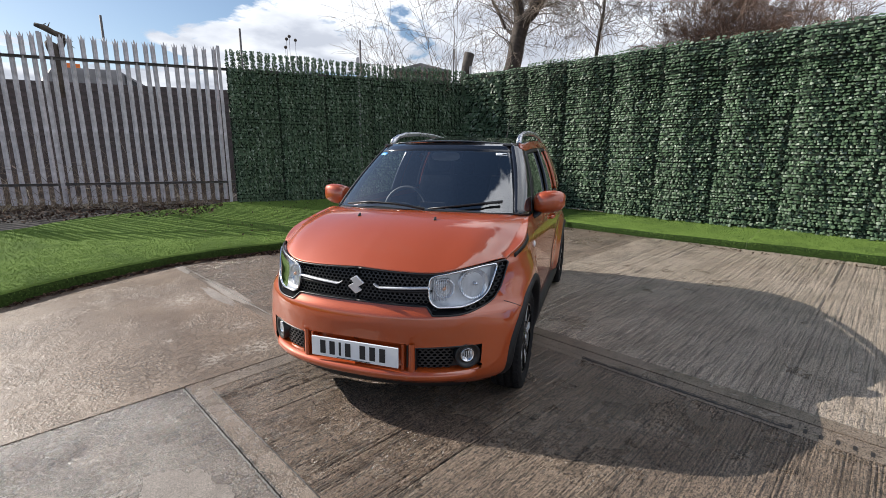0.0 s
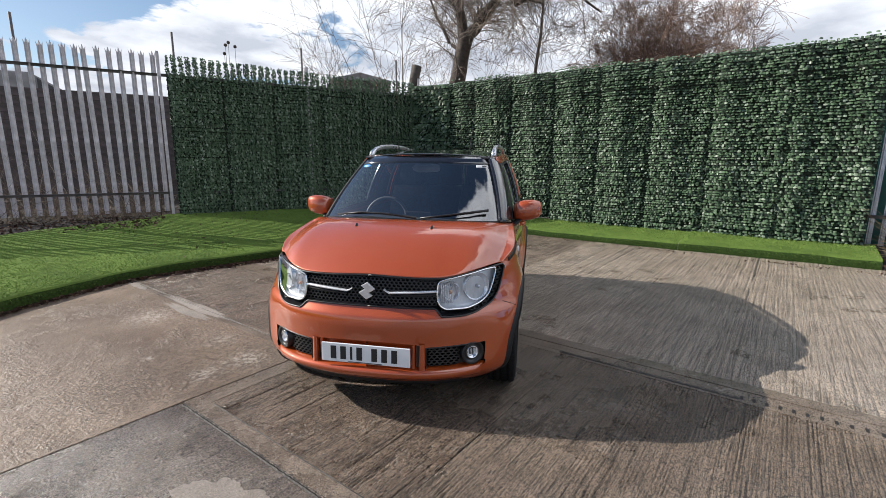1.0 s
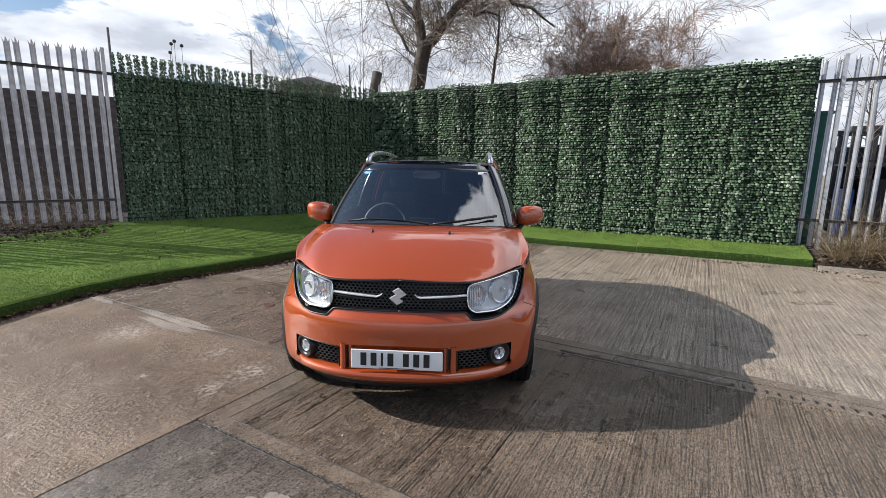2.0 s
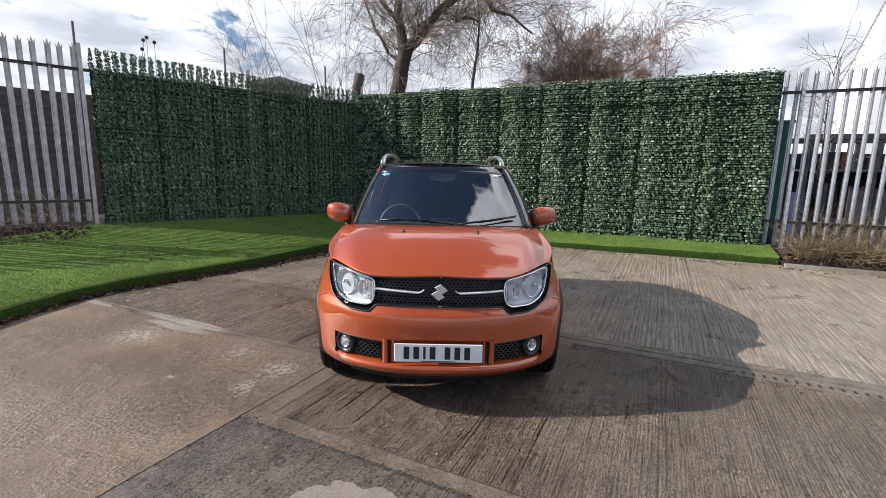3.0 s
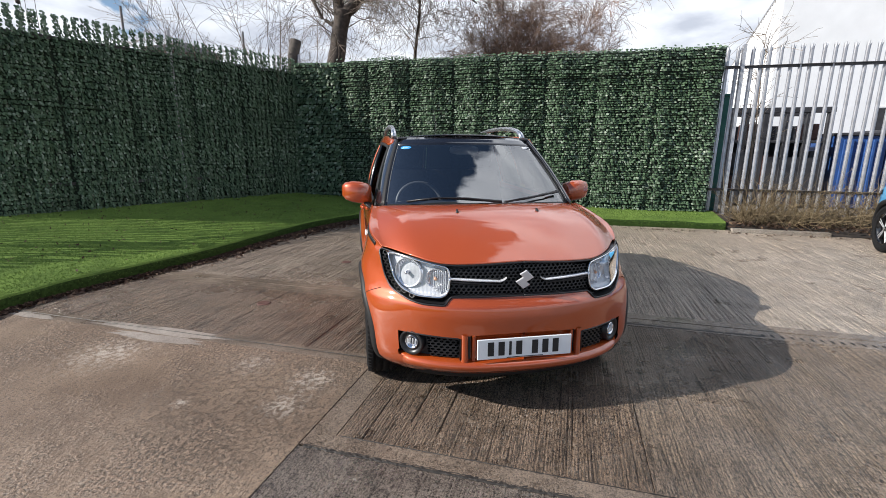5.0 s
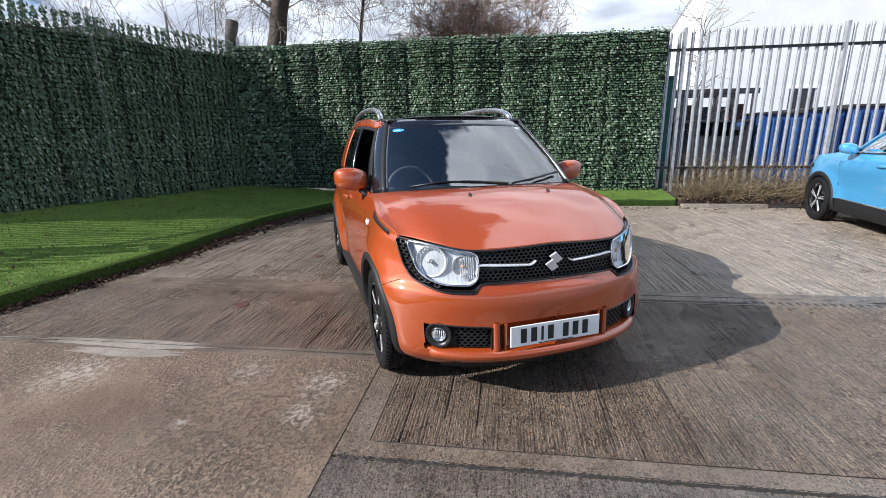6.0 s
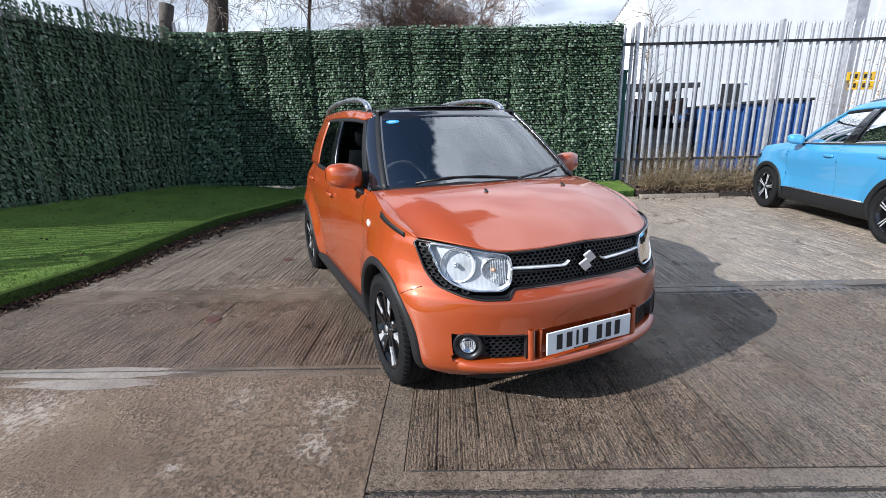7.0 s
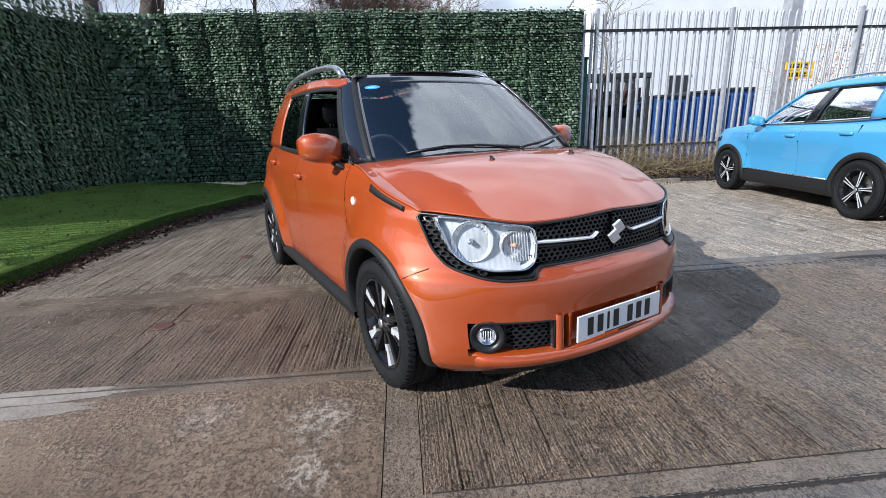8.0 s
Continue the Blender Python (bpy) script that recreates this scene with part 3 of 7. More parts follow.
turf_grid(np.linspace(6.0, 1.57, 60), WS2, strip_place, "turf_strip", "narrow strip of artificial turf under the hedge")
turf_grid(np.linspace(1.566, -0.98, 40), WS2, strip_place, "turf_strip", "narrow lighter strip of artificial turf ending at the kerb")


def blades(name, count, sample, label, mat, size=(0.02, 0.04), width=0.006, group_seed=1):
    rng = np.random.default_rng(group_seed)
    v = np.zeros((count, 3, 3))
    for i in range(count):
        p = sample(rng)
        a = rng.uniform(0, 6.283)
        h = rng.uniform(*size)
        d = np.array((math.cos(a), math.sin(a), 0)) * width
        lean = rng.normal(0, 0.35, 2) * h
        p = np.array(p)
        v[i] = (p - d, p + d, p + (lean[0], lean[1], h))
    tagged(mesh_ob(name, v.reshape(-1, 3).tolist(), np.arange(count * 3).reshape(-1, 3).tolist(), mat), label, "grass", kind="stuff")


def on_bank(rng):
    x = rng.uniform(-2.2, 9.0)
    w = -rng.uniform(0, 1) if rng.uniform() < 0.02 else rng.uniform(0, 1) ** 1.2
    return turf_place(x, w)


def on_strip(rng):
    y = rng.uniform(-0.97, 6.0)
    w = -rng.uniform(0, 1) if rng.uniform() < 0.15 else rng.uniform(0, 1)
    return strip_place(y, w)


blades("grass_blades", 90000, on_bank, "short plastic grass blades on the turf bank", M_TURF, (0.006, 0.015), 0.0045, 3)
blades("grass_blades", 14000, on_strip, "short plastic grass blades on the turf strip", M_TURF, (0.008, 0.02), 0.0045, 4)

# soil along the foot of the slanting fence, and beyond it
v, f = [], []
for i, a in enumerate(np.linspace(-13, 6.2, 60)):
    for j, o in enumerate((4.2, 2.6, 1.2, 0.3, -1.5, -6.0)):
        p = lw(a, o, 0.33 + 0.03 * noise.noise(Vector((a * 1.5, o * 2, 4))) - (0.26 if o > 3.9 else 0.075 if o > 2 else 0.03) - (0.25 * float(smooth01(-0.5, 0.1, a)) if o > 0.0 else 0.0))
        v.append(tuple(p))
        if i and j:
            q = i * 6 + j
            f.append((q - 7, q - 1, q, q - 6))
tagged(mesh_ob("soil_bed", v, f, M_SOIL, smooth=True), "strip of dark soil and dead leaves along the fence", "soil", kind="structure")


# ---- leaf litter ----
def litter(name, count, sample, label, size=(0.012, 0.03), seed=1):
    rng = np.random.default_rng(seed)
    v, f = [], []
    for i in range(count):
        p = Vector(sample(rng))
        s = rng.uniform(*size)
        m = Matrix.Translation(p + Vector((0, 0, 0.006))) @ Euler((rng.normal(0, 0.5), rng.normal(0, 0.5), rng.uniform(0, 6.28))).to_matrix().to_4x4()
        q = len(v)
        for a, b, c in ((-1, 0, 0), (0, -0.5, 0.15), (1, 0, 0.1), (0, 0.55, 0.2)):
            v.append(tuple(m @ Vector((a * s, b * s, c * s))))
        f += [(q, q + 1, q + 2), (q, q + 2, q + 3)]
    tagged(mesh_ob(name, v, f, M_LITTER), label, "leaf litter", kind="stuff")


def by_edge(rng):
    x = rng.uniform(0, 1) ** 0.6 * 8.0
    return (x, float(front_edge(x)) - abs(rng.normal(0, 0.045 + 0.026 * max(0.0, x - 2.0))) - 0.005, 0.002)


litter("leaf_litter", 11500, by_edge, "dark dead leaves blown against the turf edge", (0.014, 0.036), seed=5)
litter("leaf_litter", 2600, lambda r: (r.uniform(8.05, 9.2), r.uniform(-6.5, -1.0), 0.05 + 0.1 * r.uniform()), "brown dead leaves under the dry shrub", (0.02, 0.05), 6)
litter("leaf_litter", 350, lambda r: (7.92 - abs(r.normal(0, 0.10)), r.uniform(-5, 5.5), 0.002), "stray dead leaves beside the turf strip", (0.012, 0.03), 7)
litter("leaf_litter", 900, lambda r: tuple(lw(r.uniform(-6, -0.2), r.uniform(0.1, 1.9), 0.34)), "dead leaves on the soil by the fence", (0.02, 0.05), 8)
litter("leaf_litter", 2600, lambda r: tuple(lw(r.uniform(-5.5, -0.5), 2.0 * r.uniform() ** 1.3, 0.315)), "trodden dark leaves over the bare soil", (0.012, 0.03), 10)
litter("leaf_litter", 60, lambda r: tuple(lw(r.uniform(-6, -0.6), r.uniform(0.1, 1.2), 0.36)), "scraps of pale litter on the soil", (0.03, 0.06), 9)

litter("leaf_litter", 650, lambda r: tuple(Vector(turf_place(r.uniform(2.2, 8.9), r.uniform(0.03, 0.98))) + Vector((0, 0, 0.012))), "stray dark leaves on the turf bank", (0.010, 0.026), 11)

# kerb and mound under the shrub
v, f = [], []
for i, y in enumerate(np.linspace(-1.0, -9, 40)):
    for j, x in enumerate((8.02, 8.3, 8.7, 9.1, 9.8)):
        v.append((x, y, (0.01, 0.07, 0.13, 0.17, 0.2)[j] + 0.03 * noise.noise(Vector((x * 3, y * 2, 7)))))
        if i and j:
            q = i * 5 + j
            f.append((q - 6, q - 1, q, q - 5))
tagged(mesh_ob("soil_mound", v, f, M_SOIL, smooth=True), "low mound of soil and litter along the fence", "soil", kind="structure")
kerb = part("kerb", box(7.98, 8.10, -2.5, -1.02, -0.02, 0.065, 0.012, 2), M_KERB, None)
tagged(kerb, "short length of pale concrete kerb beside the litter", "kerb", kind="structure")


# ---- artificial ivy hedges ----
def ivy(rng, cells, w, h, out, spin, place, normal_ax, tang_ax):
    """Leaves: cells gives (a, b, depth); leaf blades are folded along their rib."""
    T, N, Z = np.array(tang_ax), np.array(normal_ax), np.array((0, 0, 1.0))
    k = len(cells)
    v = np.zeros((k, 6, 3))
    cells = np.array(cells)
    sw = w * rng.uniform(0.7, 1.25, k)
    sh = h * rng.uniform(0.75, 1.3, k)
    ang = rng.normal(0, spin, k)
    tip = out * rng.uniform(0.3, 1.6, k)
    yaw = rng.normal(0, 0.35, k)
    shape = ((0, 0.5, 0.05), (-0.46, 0.36, 0.10), (-0.5, -0.34, 0.85), (0, -0.52, 1.0), (0.5, -0.34, 0.85), (0.46, 0.36, 0.10))
    ca, sa = np.cos(ang), np.sin(ang)
    for j, (a, b, c) in enumerate(shape):
        x, y = a * sw, b * sh
        d = c * tip + a * sw * yaw
        if a == 0:
            d = d + 0.006
        xa, yb = x * ca - y * sa, x * sa + y * ca
        p = place(cells[:, 0] + xa, cells[:, 1] + yb, cells[:, 2] + d)
        v[:, j] = p
    faces = []
    for i in range(k):
        q = 6 * i
        faces += [(q, q + 1, q + 2, q + 3), (q, q + 3, q + 4, q + 5)]
    return v.reshape(-1, 3).tolist(), faces


def hedge_panel(place_vec, place1, a0, a1, top, foot, rng, label, group, streak, sparse_from, tang, norm, leaf, rows, cols, billow, wob=0.11):
    c = (a0 + a1) / 2
    th = thing("hedge_panel", Matrix.Translation(place1(c, 0, foot)), label, "hedge panel", group)
    inv = th.matrix_world.inverted()
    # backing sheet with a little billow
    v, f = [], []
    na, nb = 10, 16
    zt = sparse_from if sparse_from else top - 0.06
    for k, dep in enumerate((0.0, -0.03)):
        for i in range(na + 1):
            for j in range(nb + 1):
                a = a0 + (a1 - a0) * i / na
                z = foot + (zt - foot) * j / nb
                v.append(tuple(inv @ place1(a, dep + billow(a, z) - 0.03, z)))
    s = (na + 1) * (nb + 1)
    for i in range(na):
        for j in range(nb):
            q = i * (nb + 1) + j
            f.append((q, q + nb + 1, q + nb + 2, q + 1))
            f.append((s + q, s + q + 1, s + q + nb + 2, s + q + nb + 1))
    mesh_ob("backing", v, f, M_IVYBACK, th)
    cells = []
    bias = rng.uniform(0.0, 0.05)
    z = foot + 0.02
    while z < top:
        off = rng.uniform(-0.01, 0.01)
        a = a0 + rng.uniform(0, cols)
        lim = top - 0.04 * abs(rng.normal())
        while a < a1:
            aa, zz = a + rng.normal(0, cols * 0.16), z + off + rng.normal(0, rows * wob)
            keep = True
            if sparse_from and zz > sparse_from:
                ph = (aa / 0.135 + 0.12 * math.sin(aa * 7.0 + zz * 5.0)) % 1.0
                keep = 0.05 < ph < 0.74 - 0.10 * (zz - sparse_from) or zz < sparse_from + 0.10 * rng.uniform()
            elif rng.uniform() < 0.06:
                keep = False
            if keep and zz < lim:
                crease = 0.07 * (math.exp(-((aa - a0) / 0.045) ** 2) + math.exp(-((aa - a1) / 0.045) ** 2))
                cells.append((aa, zz, billow(aa, zz) + bias - crease + rng.uniform(-0.012, 0.03) + streak(aa, rng)))
            a += cols
        z += rows * (0.6 if sparse_from and z > sparse_from else 1.0)
    v, f = ivy(rng, cells, leaf[0], leaf[1], leaf[2], leaf[3], place_vec, norm, tang)
    loc = np.array(th.matrix_world.translation)
    mesh_ob("foliage", (np.array(v) - loc).tolist(), f, M_IVY, th)
    return th


rng_h = np.random.default_rng(11)
LD3, LN3, L03 = np.array(LD), np.array(LN), np.array(L0)


def lw_vec(a, z, d):
    return L03 + a[:, None] * LD3 + d[:, None] * LN3 + z[:, None] * np.array((0, 0, 1.0))


def lbillow(a, z):
    return 0.07 + 0.025 * math.sin(a * 5.1 + 0.6 * math.sin(z * 2.0)) + 0.02 * math.sin(a * 12.0)


edges_l = [0.06, 1.05, 2.06, 3.08, 4.07, 4.75, 5.46]
for i in range(len(edges_l) - 1):
    hedge_panel(lw_vec, lambda a, d, z: lw(a, d, z), edges_l[i], edges_l[i + 1], 3.47 - 0.012 * i, 0.31 - 0.012 * i, rng_h,
                "dark green artificial ivy panel in shade, its ragged top showing sky", "ivy hedge panels", lambda a, r: 0.022 * math.sin(a * 2 * math.pi / 0.108) + 0.01 * r.normal(),
                3.06, LD3, LN3, (0.031, 0.046, 0.030, 0.40), 0.037, 0.029, lbillow)

RX = 9.08


def rw1(a, d, z):
    return Vector((RX - d, a, z))


def rw_vec(a, z, d):
    return np.stack((RX - d, a, z), axis=1)


def rbillow(a, z):
    k = math.sin(a * 6.9 + 0.5 * math.sin(z * 1.7)) * 0.5 + 0.5
    fold = 0.03 * math.exp(-((z - 2.86) / 0.05) ** 2) + (0.03 if z > 2.86 else 0.0)
    return 0.04 + 0.065 * k ** 2.2 * float(smooth01(0.3, 1.2, z) * 0.6 + 0.4) + 0.025 * math.sin(a * 2.1 + 1) + fold


edges_r = [7.12, 6.32, 5.35, 4.36, 3.38, 2.4, 1.42, 0.32, -0.83]
for i in range(len(edges_r) - 1):
    hedge_panel(rw_vec, rw1, edges_r[i + 1], edges_r[i], 3.37 - 0.006 * i, 0.26 - 0.012 * i, rng_h,
                "green artificial ivy panel with glossy leaves catching the sun", "ivy hedge panels", lambda a, r: 0.012 * r.normal(),
                0.0, (0, 1, 0), (-1, 0, 0), (0.047, 0.036, 0.034, 0.14), 0.044, 0.045, rbillow, 0.06)

CA, CB = np.array((8.83, 8.12, 0.0)), np.array((9.0, 7.02, 0.0))
CT = (CB - CA) / np.linalg.norm(CB - CA)
CN = np.array((CT[1], -CT[0], 0.0))
hedge_panel(lambda a, z, d: CA + a[:, None] * CT + d[:, None] * CN + z[:, None] * np.array((0, 0, 1.0)),
            lambda a, d, z: Vector(CA + a * CT + d * CN) + Vector((0, 0, z)), 0.0, 1.12, 3.36, 0.24, rng_h,
            "darker green artificial ivy panel set across the corner", "ivy hedge panels", lambda a, r: 0.012 * r.normal(),
            0.0, CT, CN, (0.062, 0.056, 0.045, 0.35), 0.050, 0.050, lambda a, z: 0.03 + 0.02 * math.sin(a * 6))

# ---- palisade fences ----
def pale_mesh(height, mat, name, wide):
    prof = [(k * wide, d) for k, d in ((-0.034, 0.0), (-0.020, 0.0), (-0.012, 0.020), (0.012, 0.020), (0.020, 0.0), (0.034, 0.0))]
    ears = [0.055, -0.01, 0.02, 0.02, -0.01, 0.055]
    splay = [-0.010, -0.002, 0.012, -0.012, 0.002, 0.010]
    v, f = [], []
    for back in (0, 1):
        for lev in range(3):
            for k, (a, d) in enumerate(prof):
                dd = d - 0.004 * back
                if lev == 0:
                    v.append((a, dd, 0))
                elif lev == 1:
                    v.append((a, dd, height - 0.10))
                else:
                    v.append((a + splay[k], dd + (0.012 if k in (0, 5) else 0), height - 0.06 + ears[k] + (0.05 if k in (2, 3) else 0)))
    for lev in range(2):
        for k in range(5):
            q = lev * 6 + k
            f.append((q, q + 1, q + 7, q + 6))
            b = 18 + q
            f.append((b, b + 6, b + 7, b + 1))
        for k in (0, 5):
            q = lev * 6 + k
            f.append((q, q + 6, 18 + q + 6, 18 + q))
    for k in range(5):
        f.append((12 + k, 13 + k, 31 + k, 30 + k))
    me = bpy.data.meshes.new(name)
    me.from_pydata(v, [], f)
    me.materials.append(mat)
    return me


def post_bm(h, w=0.10, d=0.055, t=0.006):
    bm = bmesh.new()
    bm_box(bm, -d / 2, d / 2, w / 2 - t, w / 2, 0, h)
    bm_box(bm, -d / 2, d / 2, -w / 2, -w / 2 + t, 0, h)
    bm_box(bm, -t / 2, t / 2, -w / 2 + t, w / 2 - t, 0, h - 0.002)
    return bm


def fence(m, label, pitch, spans, posts, foot, top, rail_lo, rail_hi, mat, foot_slope=0.0, wide=1.0):
    """Local x along the fence, local y out of its face, z up."""
    th = thing("palisade_fence", m, label, "fence")
    me = pale_mesh(top - foot, mat, "pale", wide)
    rng = random.Random(4)
    for a0, a1 in spans:
        n_p = max(1, round((a1 - a0) / pitch))
        for k in range(n_p + 1):
            a = a0 + (a1 - a0) * k / n_p
            p = new("pale", me)
            p.parent = th
            p.matrix_local = Matrix.Translation((a, 0.012, foot + foot_slope * a + rng.uniform(-0.012, 0.012))) @ Euler((rng.gauss(0, 0.004), rng.gauss(0, 0.006), rng.gauss(0, 0.05))).to_matrix().to_4x4()
    for a in posts:
        o = part("post", post_bm(top - foot + 0.07), mat, th)
        o.matrix_local = Matrix.Translation((a, 0.035, foot + foot_slope * a - 0.05))
    for z in (rail_lo, rail_hi):
        for i in range(len(posts) - 1):
            a0, a1 = posts[i] + 0.03, posts[i + 1] - 0.03
            bm = bmesh.new()
            bm_box(bm, a0, a1, 0.036, 0.042, z - 0.026, z + 0.018)
            bm_box(bm, a0, a1, 0.036, 0.080, z + 0.018, z + 0.024)
            part("rail", bm, M_RAIL, th)
    return th


lm = Matrix(((LD.x, LN.x, 0, L0.x), (LD.y, LN.y, 0, L0.y), (0, 0, 1, 0), (0, 0, 0, 1)))
fence(lm, "tall weathered steel palisade fence with triple-pointed pales", 0.166,
      [(-11.7, -8.95), (-8.75, -6.05), (-5.8, -3.1), (-2.85, -0.16)], [-11.8, -8.85, -5.92, -2.97, -0.06, 2.8, 5.6], 0.40, 3.49, 0.78, 3.07, M_GALVOLD, wide=1.2)
rm = Matrix(((0, -1, 0, 9.2), (-1, 0, 0, 0), (0, 0, 1, 0), (0, 0, 0, 1)))
fence(rm, "tall galvanised steel palisade fence standing in dry shrubs", 0.163,
      [(0.9, 1.05), (1.30, 3.88), (4.14, 6.74), (7.0, 9.6), (9.86, 12.5), (12.7, 15.4)], [-1.5, 1.16, 4.01, 6.87, 9.73, 12.6, 15.5], 0.22, 3.31, 0.66, 2.93, M_GALV)

# ---- beyond the slanting fence ----
wall = mesh_ob("wall_yard", *(lambda b: ([tuple(lm @ Vector(p)) for p in b], [(0, 1, 3, 2), (4, 6, 7, 5), (0, 4, 5, 1), (1, 5, 7, 3), (3, 7, 6, 2), (2, 6, 4, 0)]))(
    [(x, y, z) for x in (-14, 6.0) for y in (-6.0, -6.22) for z in (-0.03, 3.35)]), M_BLOCK)
tagged(wall, "dark damp boundary wall of concrete blocks", "wall", kind="structure")


def block_rows():
    rng = random.Random(3)
    me_list = []
    for k in range(3):
        bm = box(-0.215, 0.215, 0, 0.012, -0.1, 0.1, 0.006, 1)
        me = bpy.data.meshes.new("block")
        bm.to_mesh(me)
        bm.free()
        me.materials.append(M_BLOCK)
        me_list.append(me)
    for r in range(9):
        z = 1.50 + r * 0.215
        for c in range(26):
            a = -10.0 + c * 0.44 + (0.22 if r % 2 else 0)
            o = new("block", me_list[rng.randrange(3)])
            o.parent = wall
            o.matrix_local = lm @ Matrix.Translation((a, -6.0 + rng.uniform(-0.002, 0.004), z))


block_rows()


def stems(name, count, sample, mat, label, category, length=(0.4, 0.9), lean=0.5, radius=0.004, seed=1, curl=0.35):
    rng = np.random.default_rng(seed)
    v, f = [], []
    for i in range(count):
        p = np.array(sample(rng), float)
        d = np.array((rng.normal(0, lean), rng.normal(0, lean), 1.0))
        d /= np.linalg.norm(d)
        L = rng.uniform(*length)
        pts, rad = [p.copy()], [radius]
        for s in range(4):
            d = d + rng.normal(0, curl, 3) * 0.5 + np.array((0, 0, -0.10 * s * lean))
            d /= np.linalg.norm(d)
            p = p + d * L / 4
            pts.append(p.copy())
            rad.append(radius * (1 - 0.2 * (s + 1)))
        tube(v, f, pts, rad, 3, False)
    return tagged(mesh_ob(name, v, f, mat), label, category, kind="stuff")


stems("bramble_tangle", 1000, lambda r: tuple(lw(r.uniform(-7, -0.1), r.uniform(-1.6, -0.1), 0.3)), M_BRAMBLE, "tangle of dry bramble stems behind the fence", "bramble", (0.5, 2.1), 0.65, 0.0058, 21, 0.9)
stems("dry_shrub", 2000, lambda r: (r.uniform(8.35, 9.05), -1.25 - 5.5 * r.uniform() ** 1.2, 0.08), M_STRAW, "straw-coloured dry shrub stems at the foot of the fence", "shrub", (0.4, 1.25), 0.75, 0.0048, 22, 0.6)
stems("weed_tuft", 160, lambda r: tuple(lw(r.uniform(-4.5, -0.3), r.uniform(0.0, 0.5), 0.33)), M_STRAW, "dry weeds on the soil by the fence", "weeds", (0.15, 0.5), 0.7, 0.004, 23, 0.6)

stems("weed_tuft", 200, lambda r: tuple(lw(r.uniform(-7.0, -2.5), r.uniform(-0.3, 1.3), 0.30)), M_BRAMBLE, "straggling bramble shoots over the soil", "weeds", (0.3, 0.9), 0.9, 0.006, 24, 0.9)

# thin poles above the wall, and a leaning wooden stump at the corner
for a, h in ((-3.54, 5.4), (0.30, 5.4), (4.32, 5.4), (8.04, 5.4)):
    o = tube_ob("pole", [lw(a, -6.7, 0), lw(a, -6.7, h)], 0.035, M_RAIL, None, 8)
    tagged(o, "thin grey steel pole beyond the wall", "pole", "poles beyond the wall")
o = tube_ob("stump", [lw(5.42, -0.12, 0.3), lw(5.46, -0.12, 2.6), lw(5.50, -0.10, 3.1), lw(5.57, -0.10, 3.5), lw(5.64, -0.08, 3.84)], [0.09, 0.09, 0.10, 0.12, 0.13], M_WOOD, None, 10)
tagged(o, "leaning weathered wooden stump tied at the hedge corner", "stump")
branch = thing("broken_branch", Matrix.Identity(4), "broken dark branch caught on the fence post", "branch")
tube_ob("limb", [lw(-3.03, -0.03, 3.64), lw(-2.90, -0.04, 3.60), lw(-2.78, -0.05, 3.53), lw(-2.66, -0.06, 3.48)], [0.035, 0.055, 0.05, 0.055], M_WOOD, branch, 8)
tube_ob("limb", [lw(-2.80, -0.08, 2.4), lw(-2.80, -0.09, 2.9), lw(-2.82, -0.09, 3.15), lw(-2.84, -0.08, 3.30), lw(-2.90, -0.08, 3.38)], [0.05, 0.06, 0.085, 0.10, 0.05], M_WOOD, branch, 8)
tube_ob("limb", [lw(-2.80, -0.10, 3.24), lw(-2.72, -0.10, 3.30), lw(-2.67, -0.09, 3.38), lw(-2.66, -0.08, 3.52)], [0.06, 0.06, 0.05, 0.05], M_WOOD, branch, 8)
for a, z, b, y in ((-2.85, 3.60, -2.80, 3.70), (-2.66, 3.44, -2.50, 3.40), (-2.66, 3.42, -2.48, 3.28), (-2.92, 3.62, -2.86, 3.68)):
    tube_ob("twig", [lw(a, -0.05, z), lw((a + b) / 2, -0.05, (z + y) / 2 + 0.01), lw(b, -0.05, y)], [0.012, 0.009, 0.004], M_WOOD, branch, 5)
v, f = [], []
for a, z in ((1.59, 4.67), (1.67, 4.75), (1.84, 4.66), (1.55, 4.44)):
    tube(v, f, [lw(a - 0.02, -4.2, 0.0), lw(a, -4.2, z)], [0.008, 0.005], 4)
    b = bmesh.new()
    bmesh.ops.create_icosphere(b, subdivisions=2, radius=0.048, matrix=Matrix.Translation(lw(a, -4.2, z)))
    q = len(v)
    b.verts.index_update()
    v += [tuple(x.co + 0.006 * noise.noise_vector(x.co * 40)) for x in b.verts]
    f += [tuple(q + x.index for x in fc.verts) for fc in b.faces]
    b.free()
tagged(mesh_ob("seed_heads", v, f, M_BARK), "four dark round seed heads on thin stalks above the hedge", "plant")


